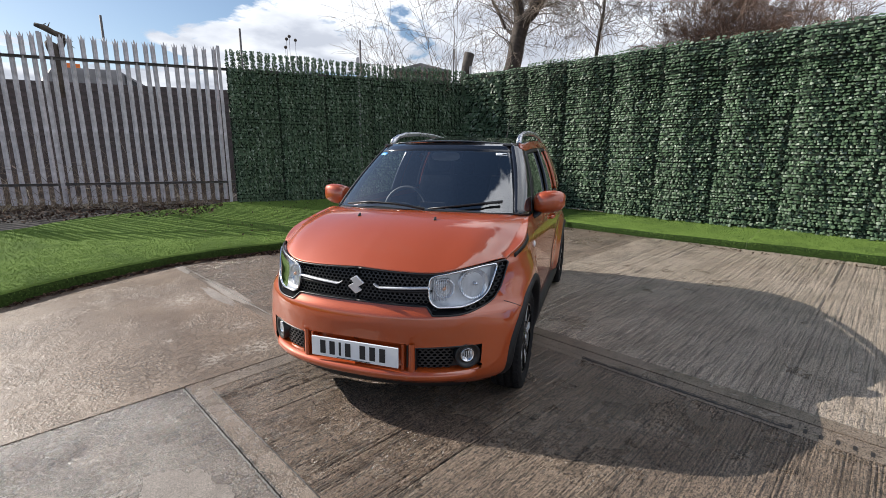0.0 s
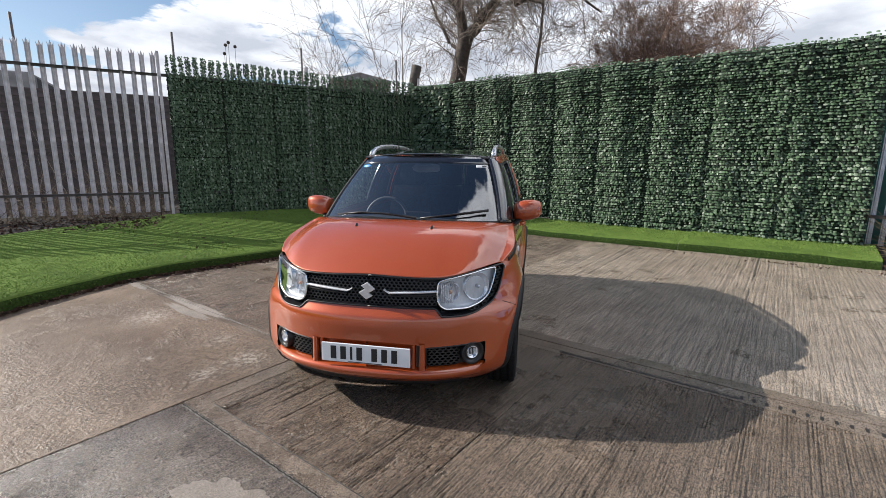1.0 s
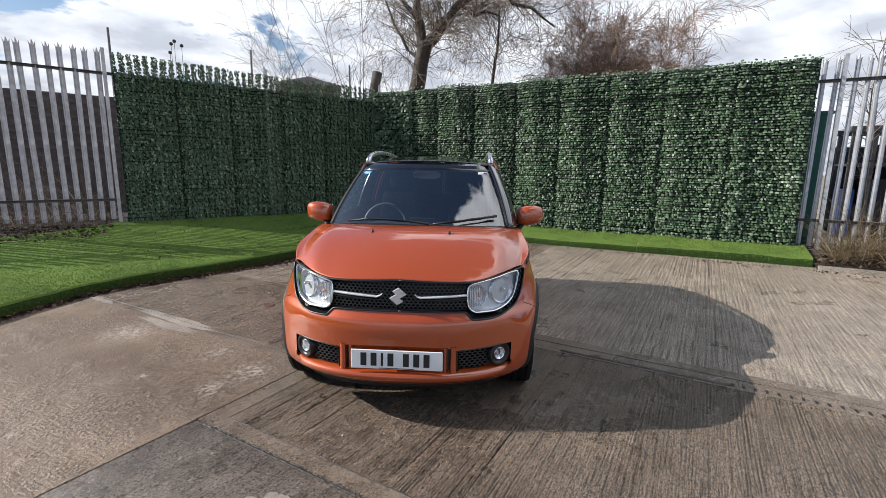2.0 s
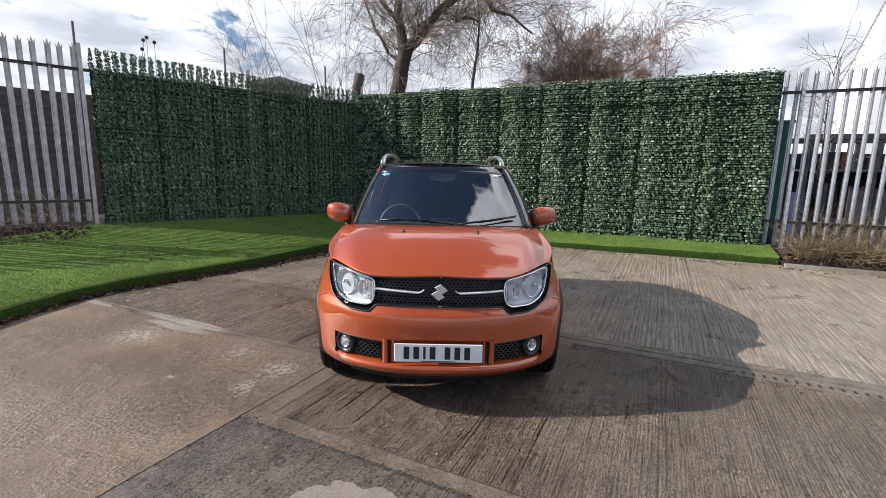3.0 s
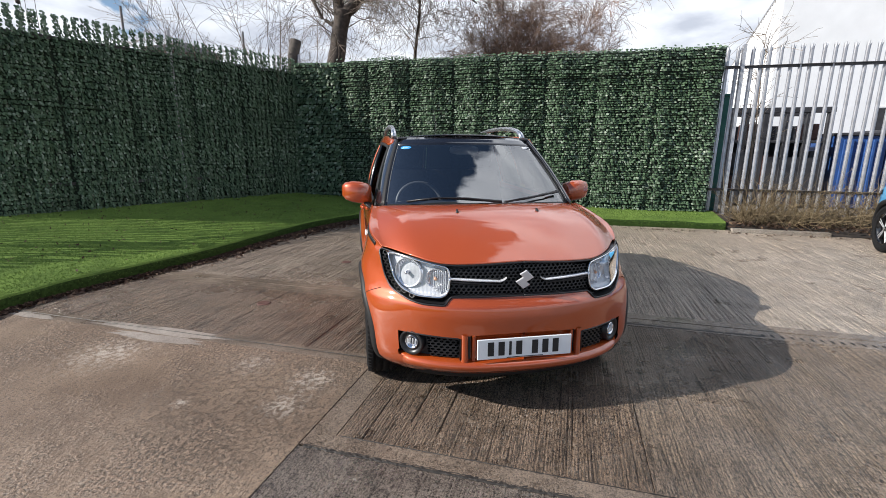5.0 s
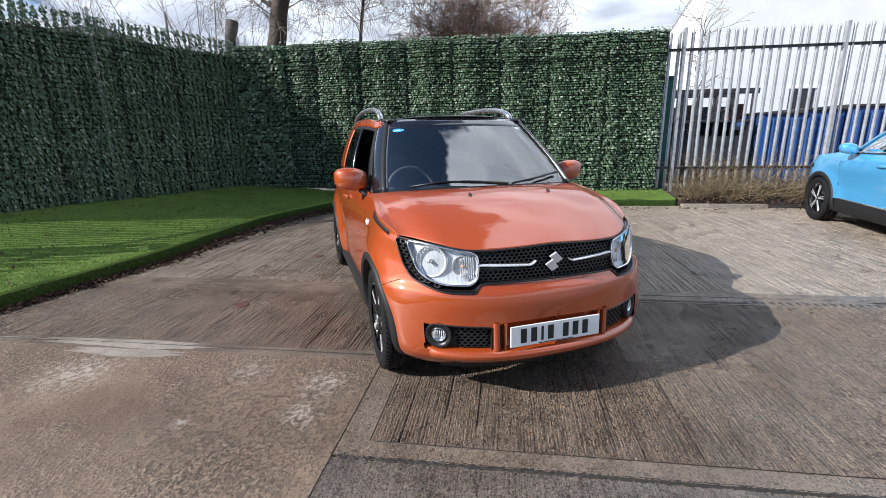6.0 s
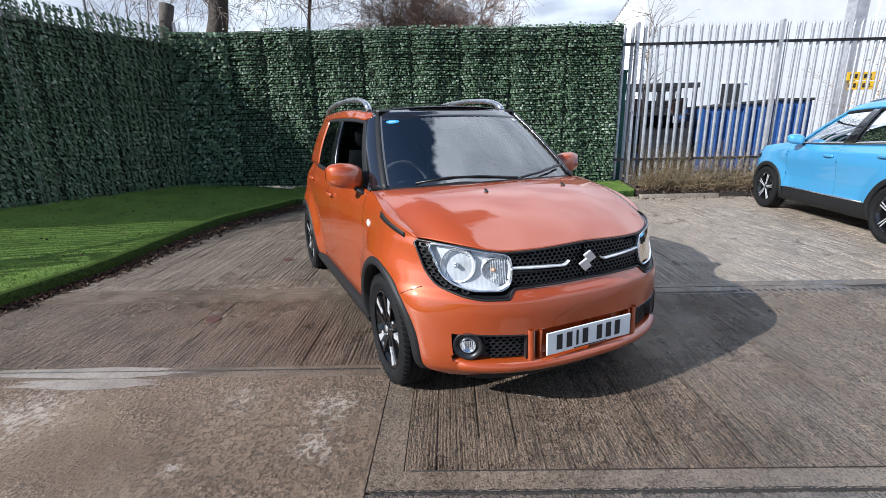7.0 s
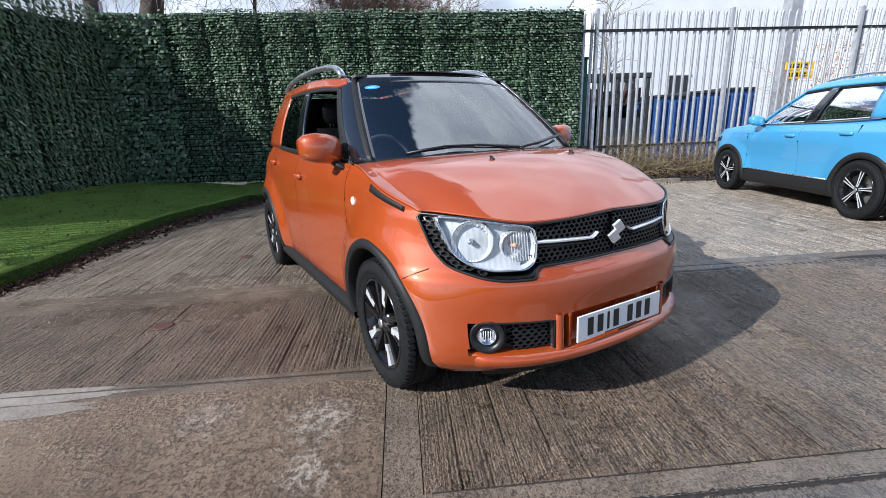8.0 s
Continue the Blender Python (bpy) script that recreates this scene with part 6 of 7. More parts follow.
def car_hole(s, y, z, kind):
    l = y
    if s < 0.45:
        if l < 0.728 and float(panel_bot(l)) < z < float(panel_top(l)) - 0.003:
            return True
        for d in (FOG, MID):
            if d["l0"] < l < d["l1"] and float(d["bot"](l)) < z < float(d["top"](l)):
                return True
    return False


shoulder_f = spline([0, 0.40, 0.48, 0.55, 0.64, 0.717, 0.80], [0.826, 0.814, 0.822, 0.835, 0.847, 0.856, 0.875])
shoulder_s = spline([0.36, 0.50, 0.70, 0.95, 1.10, 2.0, 3.0, 3.6], [0.862, 0.905, 0.955, 1.005, 1.015, 1.035, 1.065, 1.075])


def car_top(c, s, y):
    if c[0] == "f" and s < 0.36:
        return float(shoulder_f(y)) + 0.002
    return float(shoulder_s(s))


lower_body(IG, car, [
    ("front_wing", -1.0, 1.03, 0.0025, "orange painted front bumper and wing"),
    ("front_door", 1.03, 2.06, 0.0025, "orange painted front door"),
    ("rear_door", 2.06, 2.93, 0.0025, "orange painted rear door"),
    ("rear_quarter", 2.93, 5.0, 0.0025, "orange painted rear quarter panel")],
    M_ORANGE, lambda s: 0.20 + 0.06 * float(smooth01(0.5, 1.1, s)), car_top, dict(extra=(0.302, 0.338, 0.652), nf=110, nr=20, step=0.03), car_hole, 90,
    [(0.0, 0.732, panel_bot), (FOG["l0"], FOG["l1"], FOG["top"]), (FOG["l0"], FOG["l1"], FOG["bot"]), (0.0, MID["l1"], MID["top"]), (0.0, MID["l1"], MID["bot"])])
# inner black shell behind the shut lines
for sg in (1, -1):
    rows = []
    for s in np.linspace(0.95, 3.2, 50):
        rows.append([(s, sg * (float(IG.side_y(s, z)) - 0.035 - float(IG.flare(s, z))), z) for z in np.linspace(0.22, 1.0, 12)])
    grid_ob("inner_panel", rows, M_VOID, car, "dark inner panel")
# sills
for sg in (1, -1):
    rows = []
    for s in np.linspace(1.03, 2.78, 20):
        rows.append([(s, sg * y, z) for y, z in ((0.60, 0.165), (0.74, 0.165), (0.795, 0.185), (0.80, 0.225), (0.785, 0.258), (0.75, 0.262))])
    grid_ob("sill", rows, M_TRIM, car, "black plastic sill trim")
for ax in IG.axles:
    for sg in (1, -1):
        arch_trim(IG, car, ax, sg, M_TRIM, 0.352, 0.398, out=0.009)
        build_wheel(car, ax, sg * 0.728, sg, 0.310, 0.172, 0.212, 5, "twin", 0.010 if ax < 1 else 0.006)

# bonnet
cowl_s = spline([0, 0.2, 0.4, 0.55, 0.69, 0.73], [0.715, 0.725, 0.765, 0.825, 0.93, 0.97])
cowl_z = spline([0, 0.3, 0.55, 0.69, 0.73], [1.042, 1.038, 1.028, 1.012, 1.000])
rows = []
qs = np.concatenate((-np.linspace(1, 0.86, 16)[:-1], np.linspace(-0.86, 0.86, 51), np.linspace(0.86, 1, 16)[1:]))
s_lead = float(IG.front_s(0.722, 0.855))
for k in range(50):
    p = (k / 49) ** 1.2
    row = []
    s_edge = s_lead + (0.985 - s_lead) * p
    z_edge = float(shoulder_s(s_edge)) + 0.001 if s_edge > 0.40 else float(shoulder_f(0.722)) + (float(shoulder_s(0.40)) + 0.001 - float(shoulder_f(0.722))) * (s_edge - s_lead) / (0.40 - s_lead)
    w_edge = float(IG.side_y(s_edge, z_edge)) + 0.0015 if s_edge > 0.40 else 0.722 + (float(IG.side_y(0.40, float(shoulder_s(0.40)))) + 0.0015 - 0.722) * (s_edge - s_lead) / (0.40 - s_lead)
    for q in qs:
        l = q * w_edge
        lf, lb = min(abs(l), 0.722), min(abs(l), 0.73)
        sf = float(IG.front_s(lf, float(shoulder_f(lf)))) + 0.002
        sb = float(cowl_s(lb))
        zf, zr = float(shoulder_f(lf)), float(cowl_z(lb))
        z = zf + (zr - zf) * (1 - (1 - p) ** 1.9)
        # crown of the lid and its raised shoulders
        z += 0.012 * math.sin(math.pi * min(1, p * 1.05)) * (1 - q * q)
        z += 0.010 * math.exp(-((abs(q) - 0.78) / 0.13) ** 2) * math.sin(math.pi * p ** 0.7)
        e = abs(q) ** 9
        row.append(((sf + (sb - sf) * p) * (1 - e) + s_edge * e, l, z * (1 - e) + z_edge * e))
    rows.append(row)
bonnet_rows = rows
bonnet = grid_ob("bonnet", rows, M_ORANGE, car, "orange bonnet beaded with rain", thick=0.010)
# two washer jets
for y in (0.255, -0.255):
    jet = loft("washer_jet", [oval(0.50, y, 1.003, 0.017, 0.011, 12, 2, "z"), oval(0.50, y, 1.020, 0.014, 0.009, 12, 2, "z"), oval(0.512, y, 1.032, 0.007, 0.005, 12, 2, "z")], M_TRIM, car, "small black washer jet")
    near = min((abs(p[0] - 0.50) + abs(p[1] - y), p[2]) for row in bonnet_rows for p in row)
    jet.matrix_local = Matrix.Translation((0, 0, near[1] - 1.006))
# black blades at the bonnet's rear corners
for sg in (1, -1):
    rows = []
    for s in np.linspace(0.43, 0.70, 14):
        t = (s - 0.43) / 0.27
        zt = float(shoulder_s(s)) - 0.004
        hb = 0.026 + 0.010 * t
        rows.append([(s, sg * (float(IG.side_y(s, z)) + 0.004), z) for z in (zt - hb, zt - hb / 2, zt - 0.004)])
    grid_ob("bonnet_blade", rows if sg > 0 else rows[::-1], M_TRIM, car, "black blade trim on the wing", thick=0.006)

# grille panel: frame, recessed back, honeycomb
for mr in (1, -1):
    front_strip(IG, "grille_back", 0.0, 0.727, lambda l: float(panel_top(l)) - 0.006, lambda l: float(panel_bot(l)) + 0.006, 0.082, M_GRILLE, car, "recessed black grille panel", 50, 14, skirt=-0.002, mirror=mr)
    edge_l = list(np.linspace(0, 0.36, 16)) + list(np.linspace(0.37, 0.44, 10)) + list(np.linspace(0.46, 0.70, 18)) + list(np.linspace(0.705, 0.732, 9))
    loop = [(l, float(panel_top(l))) for l in edge_l] + [(l, float(panel_bot(l))) for l in edge_l[::-1]]
    pts = [(float(IG.front_s(l, z)) - 0.003, -mr * l, z) for l, z in loop]
    v, f = [], []
    tube(v, f, pts, [0.0055] * len(pts), 6)
    mesh_ob("grille_frame", v, f, M_GRILLE, car, "thin black grille frame", smooth=True)


def honeycomb(name, parent, inside, l0, l1, z0, z1, dx, dz, o0, o1, bar=0.62, label=""):
    """Hollow cells on the nose; one mesh, too fine to pick apart."""
    v, f = [], []
    r = 0
    z = z0
    while z < z1:
        l = l0 + (dx / 2 if r % 2 else 0)
        while l < l1:
            if inside(l, z):
                base = len(v)
                six = [(l + dx * 0.5 * a, z + dz * 0.66 * b) for a, b in ((-1, -0.5), (0, -1.0), (1, -0.5), (1, 0.5), (0, 1.0), (-1, 0.5))]
                inn = [(l + (a - l) * bar, z + (b - z) * bar) for a, b in six]
                for ring, o in ((six, o0), (inn, o0), (inn, o1)):
                    for a, b in ring:
                        v.append((float(IG.front_s(a, b)) + o, -a, b))
                for k in range(6):
                    q = (k + 1) % 6
                    f.append((base + k, base + q, base + 6 + q, base + 6 + k))
                    f.append((base + 6 + k, base + 6 + q, base + 12 + q, base + 12 + k))
            l += dx
        z += dz
        r += 1
    return tagged(mesh_ob(name, v, f, M_GRILLE, parent, label), kind="stuff")


def in_grille(l, z):
    a = abs(l)
    if not (a < 0.722 and float(panel_bot(a)) + 0.014 < z < float(panel_top(a)) - 0.012):
        return False
    if 0.384 < a < 0.692 and float(lamp_bot(a)) - 0.012 < z < float(lamp_top(a)) + 0.010:
        return False
    return True


honeycomb("honeycomb", car, in_grille, -0.74, 0.74, 0.622, 0.86, 0.0250, 0.0165, 0.010, 0.034, 0.72, "black honeycomb grille mesh")

M_BADGE = plain("brushed_bright_metal", (0.86, 0.87, 0.90), 0.38, 0.55, vary=0.04)
# bright strips and badge
for sg in (1, -1):
    rows = []
    for l, zc, h in ((0.386, 0.744, 0.0065), (0.30, 0.740, 0.0065), (0.20, 0.735, 0.006), (0.125, 0.731, 0.005), (0.108, 0.737, 0.004), (0.092, 0.749, 0.003)):
        s = float(IG.front_s(l, zc))
        rows.append([(s + 0.012, -sg * l, zc + h), (s - 0.002, -sg * l, zc + h), (s - 0.007, -sg * l, zc + h * 0.4), (s - 0.007, -sg * l, zc - h * 0.4), (s - 0.002, -sg * l, zc - h), (s + 0.012, -sg * l, zc - h)])
    grid_ob("grille_strip", rows if sg < 0 else rows[::-1], M_BADGE, car, "chrome strip across the grille", smooth=False)
    rows = [[(p[0] + 0.003, p[1], p[2] - 0.017) for p in r] for r in rows[:4]]
    grid_ob("grille_bar", rows if sg < 0 else rows[::-1], M_GRILLE, car, "black bar under the chrome strip", smooth=False)
badge = part("badge", extrude_outline([(-0.048, 0.012), (-0.006, 0.052), (0.030, 0.030), (0.010, 0.012), (0.048, -0.012), (0.006, -0.052), (-0.030, -0.030), (-0.010, -0.012)], 0.012, "x", 0.003), M_BADGE, car, "bright chrome lozenge badge")
badge.matrix_local = pose(-0.008, 0, 0.742, 0, -8, 0)

# head lamps
for mr in (1, -1):
    lamp = front_strip(IG, "head_lamp", 0.389, 0.687, lamp_top, lamp_bot, 0.045, M_LAMP, car, "clear halogen head lamp with chrome reflectors", 34, 14, skirt=0.000, mirror=mr)
    loop_l = list(0.3885 + 0.299 * (1 - np.cos(np.linspace(0, math.pi, 40))) / 2)
    loop = [(l, float(lamp_top(l))) for l in loop_l] + [(l, float(lamp_bot(l))) for l in loop_l[::-1]]
    pts = [(float(IG.front_s(l, z)) - 0.004, -mr * l, z) for l, z in loop]
    v, f = [], []
    tube(v, f, pts + pts[:1], [0.005] * (len(pts) + 1), 6)
    mesh_ob("bezel", v, f, M_CHROME, lamp, "chrome lamp bezel", smooth=True)

    def bowl(l, z, r, depth, name, mat, tilt):
        prof = [(0.012, depth)] + [(r * k / 8, depth * (1 - (k / 8) ** 2)) for k in range(2, 9)] + [(r * 1.02, 0.0), (r * 1.03, depth)]
        o = lathe(name, prof, 36, mat, lamp, "", True, "x")
        s = float(IG.front_s(l, z))
        o.matrix_local = pose(s + 0.022, -mr * l, z, 0, 0, mr * tilt)
        return o
    bowl(0.592, 0.752, 0.080, 0.055, "reflector", M_LAMPFACET, 38)
    bowl(0.455, 0.735, 0.052, 0.040, "indicator_reflector", M_LAMPFACET, 16)
    b1 = lathe("bulb", [(0.0, -0.022), (0.009, -0.018), (0.011, 0.0), (0.012, 0.03)], 14, M_SILVER, lamp, "bulb shield", True, "x")
    b1.matrix_local = pose(float(IG.front_s(0.592, 0.752)) + 0.035, -mr * 0.592, 0.752, 0, 0, mr * 38)
    b2 = lathe("indicator_bulb", [(0.0, -0.016), (0.008, -0.012), (0.009, 0.0), (0.009, 0.02)], 14, M_AMBER, lamp, "amber indicator bulb", True, "x")
    b2.matrix_local = pose(float(IG.front_s(0.445, 0.735)) + 0.028, -mr * 0.455, 0.735)
    for k in range(7):
        l = 0.405 + 0.010 * k
        rb = tube_ob("flute", [(float(IG.front_s(l, z)) + 0.022, -mr * l, z) for z in (0.672, 0.70, 0.73, 0.76, 0.785)], 0.0026, M_LAMPFACET, lamp, 5)
    for k in range(11):
        a = -1.1 + 0.22 * k
        tube_ob("flute", [(float(IG.front_s(0.592 + 0.070 * math.sin(a) * c, 0.752 + 0.074 * c)) + 0.026 + 0.05 * (1 - c * c), -mr * (0.592 + 0.062 * math.sin(a)), 0.752 + 0.068 * math.cos(a) * c) for c in (0.25, 0.5, 0.8, 1.0)], 0.0022, M_LAMPFACET, lamp, 5)
    lens = front_strip(IG, "lens", 0.389, 0.687, lamp_top, lamp_bot, -0.003, M_LENS, lamp, "clear plastic lens", 34, 12, mirror=mr)
    lens.visible_shadow = False

# lower openings: plate recess, fog lamp recesses
for mr in (1, -1):
    front_strip(IG, "plate_recess", MID["l0"], MID["l1"], MID["top"], MID["bot"], 0.035, M_ORANGE, car, "recess behind the number plate", 14, 8, skirt=0.0, mirror=mr, end=1)
    front_strip(IG, "fog_recess", FOG["l0"], FOG["l1"], FOG["top"], FOG["bot"], 0.050, M_GRILLE, car, "black fog lamp recess", 30, 10, skirt=0.004, mirror=mr)
    ls = np.linspace(0.338, 0.652, 24)
    loop = [(0.340, 0.318)] + [(l, float(FOG["top"](l))) for l in ls[:-1]]
    pts = [(float(IG.front_s(l, z)) + 0.001, -mr * l, z) for l, z in loop]
    v, f = [], []
    tube(v, f, pts, [0.0050] * len(pts), 6)
    mesh_ob("recess_rim", v, f, M_GRILLE, car, "black rim of the fog lamp recess", smooth=True)
    # slotted fins beside the plate
    for l, w in ((0.272, 0.014),):
        s = float(IG.front_s(l, 0.38))
        fin = part("bumper_fin", box(s - 0.004, s + 0.04, -w / 2, w / 2, 0.313, 0.452, 0.003), M_ORANGE, car, "orange fin beside the plate")
        fin.matrix_local = Matrix.Translation((0, -mr * l, 0))
    front_strip(IG, "vent_slot", 0.284, 0.301, lambda l: 0.448, lambda l: 0.318, 0.020, M_GRILLE, car, "dark vent slot", 4, 4, mirror=mr, end=1)
    fog = lathe("fog_lamp", [(0.0, 0.012), (0.032, 0.006), (0.036, -0.004), (0.040, -0.006), (0.044, 0.002), (0.052, -0.008), (0.066, -0.018), (0.070, -0.014), (0.070, 0.05)], 36, M_GRILLE, car, "round fog lamp in a black bezel", True, "x")
    s = float(IG.front_s(0.580, 0.388))
    fog.matrix_local = pose(s + 0.020, -mr * 0.580, 0.386, 0, 0, mr * 34)
    gl = lathe("fog_reflector", [(0.0, 0.016), (0.015, 0.012), (0.027, 0.003), (0.034, -0.009), (0.037, -0.009), (0.037, 0.006)], 28, M_CHROME, fog, "chrome fog lamp reflector", True, "x")
    for k in range(6):
        tube_ob("flute", [(-0.004, -0.024 + 0.0096 * k, -0.022), (-0.006, -0.024 + 0.0096 * k, 0.022)], 0.0016, M_REPEATER, fog, 5)
    for k in range(3):
        z = 0.338 + k * 0.036
        pts = [(float(IG.front_s(l, z)) + 0.018, -mr * l, z) for l in np.linspace(0.624, 0.644, 4)]
        tube_ob("slat", pts, 0.006, M_GRILLE, car, 6)


def in_fog(l, z):
    a = abs(l)
    return 0.350 < a < 0.505 and float(FOG["bot"](a)) + 0.014 < z < float(FOG["top"](a)) - 0.014


honeycomb("lower_mesh", car, in_fog, -0.55, 0.55, 0.315, 0.44, 0.030, 0.0150, 0.024, 0.050, 0.66, "black lower grille mesh")
for mr in (1, -1):
    rows = [[(float(IG.front_s(l, 0.21)) + o, -mr * l, z) for o, z in ((0.01, 0.206), (0.012, 0.185), (0.03, 0.172), (0.09, 0.168))] for l in np.linspace(0, 0.56, 26)]
    grid_ob("undertray", rows if mr > 0 else rows[::-1], M_TRIM, car, "black plastic lower edge of the bumper")
    # shaped lip under the lower openings
    rows = [[(float(IG.front_s(l, z)) + o * float(smooth01(0.66, 0.60, l)) + 0.001, -mr * l, z) for o, z in ((0.048, 0.318), (0.012, 0.314), (-0.020, 0.304), (-0.032, 0.290), (-0.030, 0.266), (-0.018, 0.243), (0.000, 0.222), (0.02, 0.205))] for l in list(np.linspace(0, 0.60, 30)) + list(np.linspace(0.61, 0.668, 8))]
    grid_ob("bumper_lip", rows if mr > 0 else rows[::-1], M_ORANGE, car, "orange lip along the foot of the bumper")
    # raised post between plate and fog lamp
    rows = [[(float(IG.front_s(l, z)) + o, -mr * l, z) for l, o in ((0.303, 0.045), (0.303, -0.004), (0.309, -0.011), (0.326, -0.011), (0.334, -0.004), (0.338, 0.045))] for z in np.linspace(0.300, 0.458, 10)]
    grid_ob("bumper_post", rows if mr < 0 else rows[::-1], M_ORANGE, car, "orange post between the openings")
floor_pan = part("floor_pan", box(0.50, 3.5, -0.60, 0.60, 0.175, 0.20, 0.01), M_VOID, car, "dark underside")

# number plate with plain bars for its characters
plate = part("number_plate", box(-0.004, 0.004, -0.26, 0.26, -0.0555, 0.0555, 0.003, 1), M_PLATE, car, "white number plate with black characters as bars")
plate.matrix_local = pose(-0.058, 0, 0.386, 0, 2, 0)
x = 0.205
for k in range(7):
    if k == 4:
        x -= 0.030
    w = 0.014 if k == 2 else 0.034
    b = part("bar", box(-0.0062, -0.0042, x - w, x, -0.037, 0.039, 0.001, 1), M_BLACKINK, plate, "plain black bar")
    x -= w + 0.024
part("bar", box(-0.0058, -0.0042, -0.10, 0.10, -0.0515, -0.0475), M_BLACKINK, plate, "thin line of small print")

# ---- cabin ----
US = [0, 0.08, 0.16, 0.22, 0.25, 0.30, 0.40, 0.50, 0.545, 0.63, 0.72, 0.80, 0.90, 1.0]
cab = Cabin(US,
    [(0.735, 0, 1.040), (0.748, 0.22, 1.039), (0.80, 0.45, 1.032), (0.89, 0.62, 1.024), (0.96, 0.690, 1.016), (1.08, 0.722, 1.012), (1.55, 0.738, 1.022), (2.03, 0.740, 1.032), (2.12, 0.740, 1.036), (2.45, 0.738, 1.048), (2.80, 0.730, 1.062), (3.18, 0.712, 1.07), (3.50, 0.60, 1.07), (3.60, 0, 1.07)],
    [(1.345, 0, 1.495), (1.352, 0.17, 1.494), (1.385, 0.34, 1.489), (1.45, 0.475, 1.486), (1.505, 0.535, 1.476), (1.58, 0.556, 1.480), (1.86, 0.570, 1.505), (2.15, 0.575, 1.515), (2.21, 0.575, 1.516), (2.45, 0.570, 1.516), (2.78, 0.562, 1.510), (3.10, 0.545, 1.500), (3.38, 0.44, 1.482), (3.46, 0, 1.495)], 0.022)
ws = cab.patch("windscreen", -0.238, 0.238, 0.012, 0.885, M_WSCREEN, car, "tinted windscreen reflecting the sky", 0.0, 44, 20, 0)
ws.visible_shadow = False
cab.patch("header_rail", -0.245, 0.245, 0.872, 1.0, M_BLACKPAINT, car, "black strip over the windscreen", 0.001, 40, 4)
cab.patch("screen_base", -0.245, 0.245, -0.03, 0.03, M_TRIM, car, "black strip under the windscreen", 0.001, 40, 4)
for sg in (1, -1):
    cab.patch("a_pillar", sg * 0.232, sg * 0.308, 0.0, 1.0, M_BLACKPAINT, car, "gloss black windscreen pillar", 0.004, 10, 16, 0.02)
    cab.patch("pillar_strip", sg * 0.236, sg * 0.246, 0.02, 0.98, M_TRIM, car, "black windscreen seal", 0.009, 4, 16, 0.006)
    # door frames and pillars in black, the rail over the doors in orange
    cab.patch("door_frame", sg * 0.30, sg * 0.325, 0.03, 0.90, M_TRIM, car, "black door frame", 0.006, 5, 10, 0.02)
    cab.patch("b_pillar", sg * 0.482, sg * 0.556, 0.03, 0.90, M_BLACKPAINT, car, "gloss black door pillar", 0.006, 8, 10, 0.02)
    cab.patch("c_pillar", sg * 0.695, sg * 0.80, 0.0, 1.0, M_ORANGE, car, "orange rear pillar", 0.004, 10, 12, 0.02)
    cab.patch("belt_seal", sg * 0.30, sg * 0.70, -0.02, 0.045, M_TRIM, car, "black window seal", 0.007, 30, 4, 0.012)
    cab.patch("top_frame", sg * 0.305, sg * 0.70, 0.835, 0.885, M_TRIM, car, "black upper window frame", 0.006, 26, 4, 0.015)
    cab.patch("cant_rail", sg * 0.262, sg * 0.80, lambda u: 0.885 + 0.06 * max(0, (0.32 - u) / 0.06), 1.0, M_ORANGE, car, "orange rail over the doors", 0.010, 40, 6, 0.02)
    cab.patch("rear_corner", sg * 0.795, sg * 0.905, 0.0, 1.0, M_ORANGE, car, "orange rear corner", 0.003, 10, 12, 0.02)
    g = cab.patch("rear_door_glass", sg * 0.55, sg * 0.70, 0.04, 0.845, M_PRIVACY, car, "dark rear door window", 0.0, 14, 8, 0)
    if sg < 0:
        g = cab.patch("front_door_glass", sg * 0.318, sg * 0.49, 0.04, 0.845, M_PRIVACY, car, "closed front door window", 0.0, 16, 8, 0)
    else:
        g = cab.patch("front_door_glass", sg * 0.318, sg * 0.49, 0.0, 0.07, M_SIDEGLASS, car, "front door window wound down", 0.0, 16, 3, 0)
for sg in (1, -1):
    cab.patch("lining", sg * 0.25, sg * 0.93, 0.84, 0.985, M_LINING, car, "grey cabin lining", -0.028, 40, 4, 0.008)
    cab.patch("lining", sg * 0.69, sg * 0.91, 0.0, 0.985, M_LINING, car, "grey cabin lining", -0.028, 16, 8, 0.008)
    cab.patch("lining", sg * 0.24, sg * 0.305, 0.0, 0.985, M_DASH, car, "dark pillar lining", -0.024, 8, 10, 0.008)
cab.patch("tail_window", -0.905, -0.9999, 0.0, 1.0, M_PRIVACY, car, "dark tailgate window", 0.0, 8, 8, 0.01)
cab.patch("tail_window", 0.905, 0.9999, 0.0, 1.0, M_PRIVACY, car, "dark tailgate window", 0.0, 8, 8, 0.01)

# roof
rows = []
roof_half = spline([0, 0.1, 0.35, 0.7, 1.0], [0.538, 0.556, 0.576, 0.560, 0.44])
roof_edge_z = spline([0, 0.1, 0.4, 0.8, 1.0], [1.478, 1.484, 1.516, 1.505, 1.484])
for k in range(40):
    p = k / 39
    row = []
    for q in np.linspace(-1, 1, 41):
        l = q * float(roof_half(p))
        s = (1.345 + 0.16 * (abs(l) / 0.535) ** 2.2) * (1 - p) + (3.46 - 0.08 * (abs(l) / 0.44) ** 2) * p
        z = float(roof_edge_z(p)) + (0.024 + 0.018 * math.sin(math.pi * p ** 0.7)) * (1 - abs(q) ** 2.4)
        row.append((s, l, z + 0.001))
    rows.append(row)
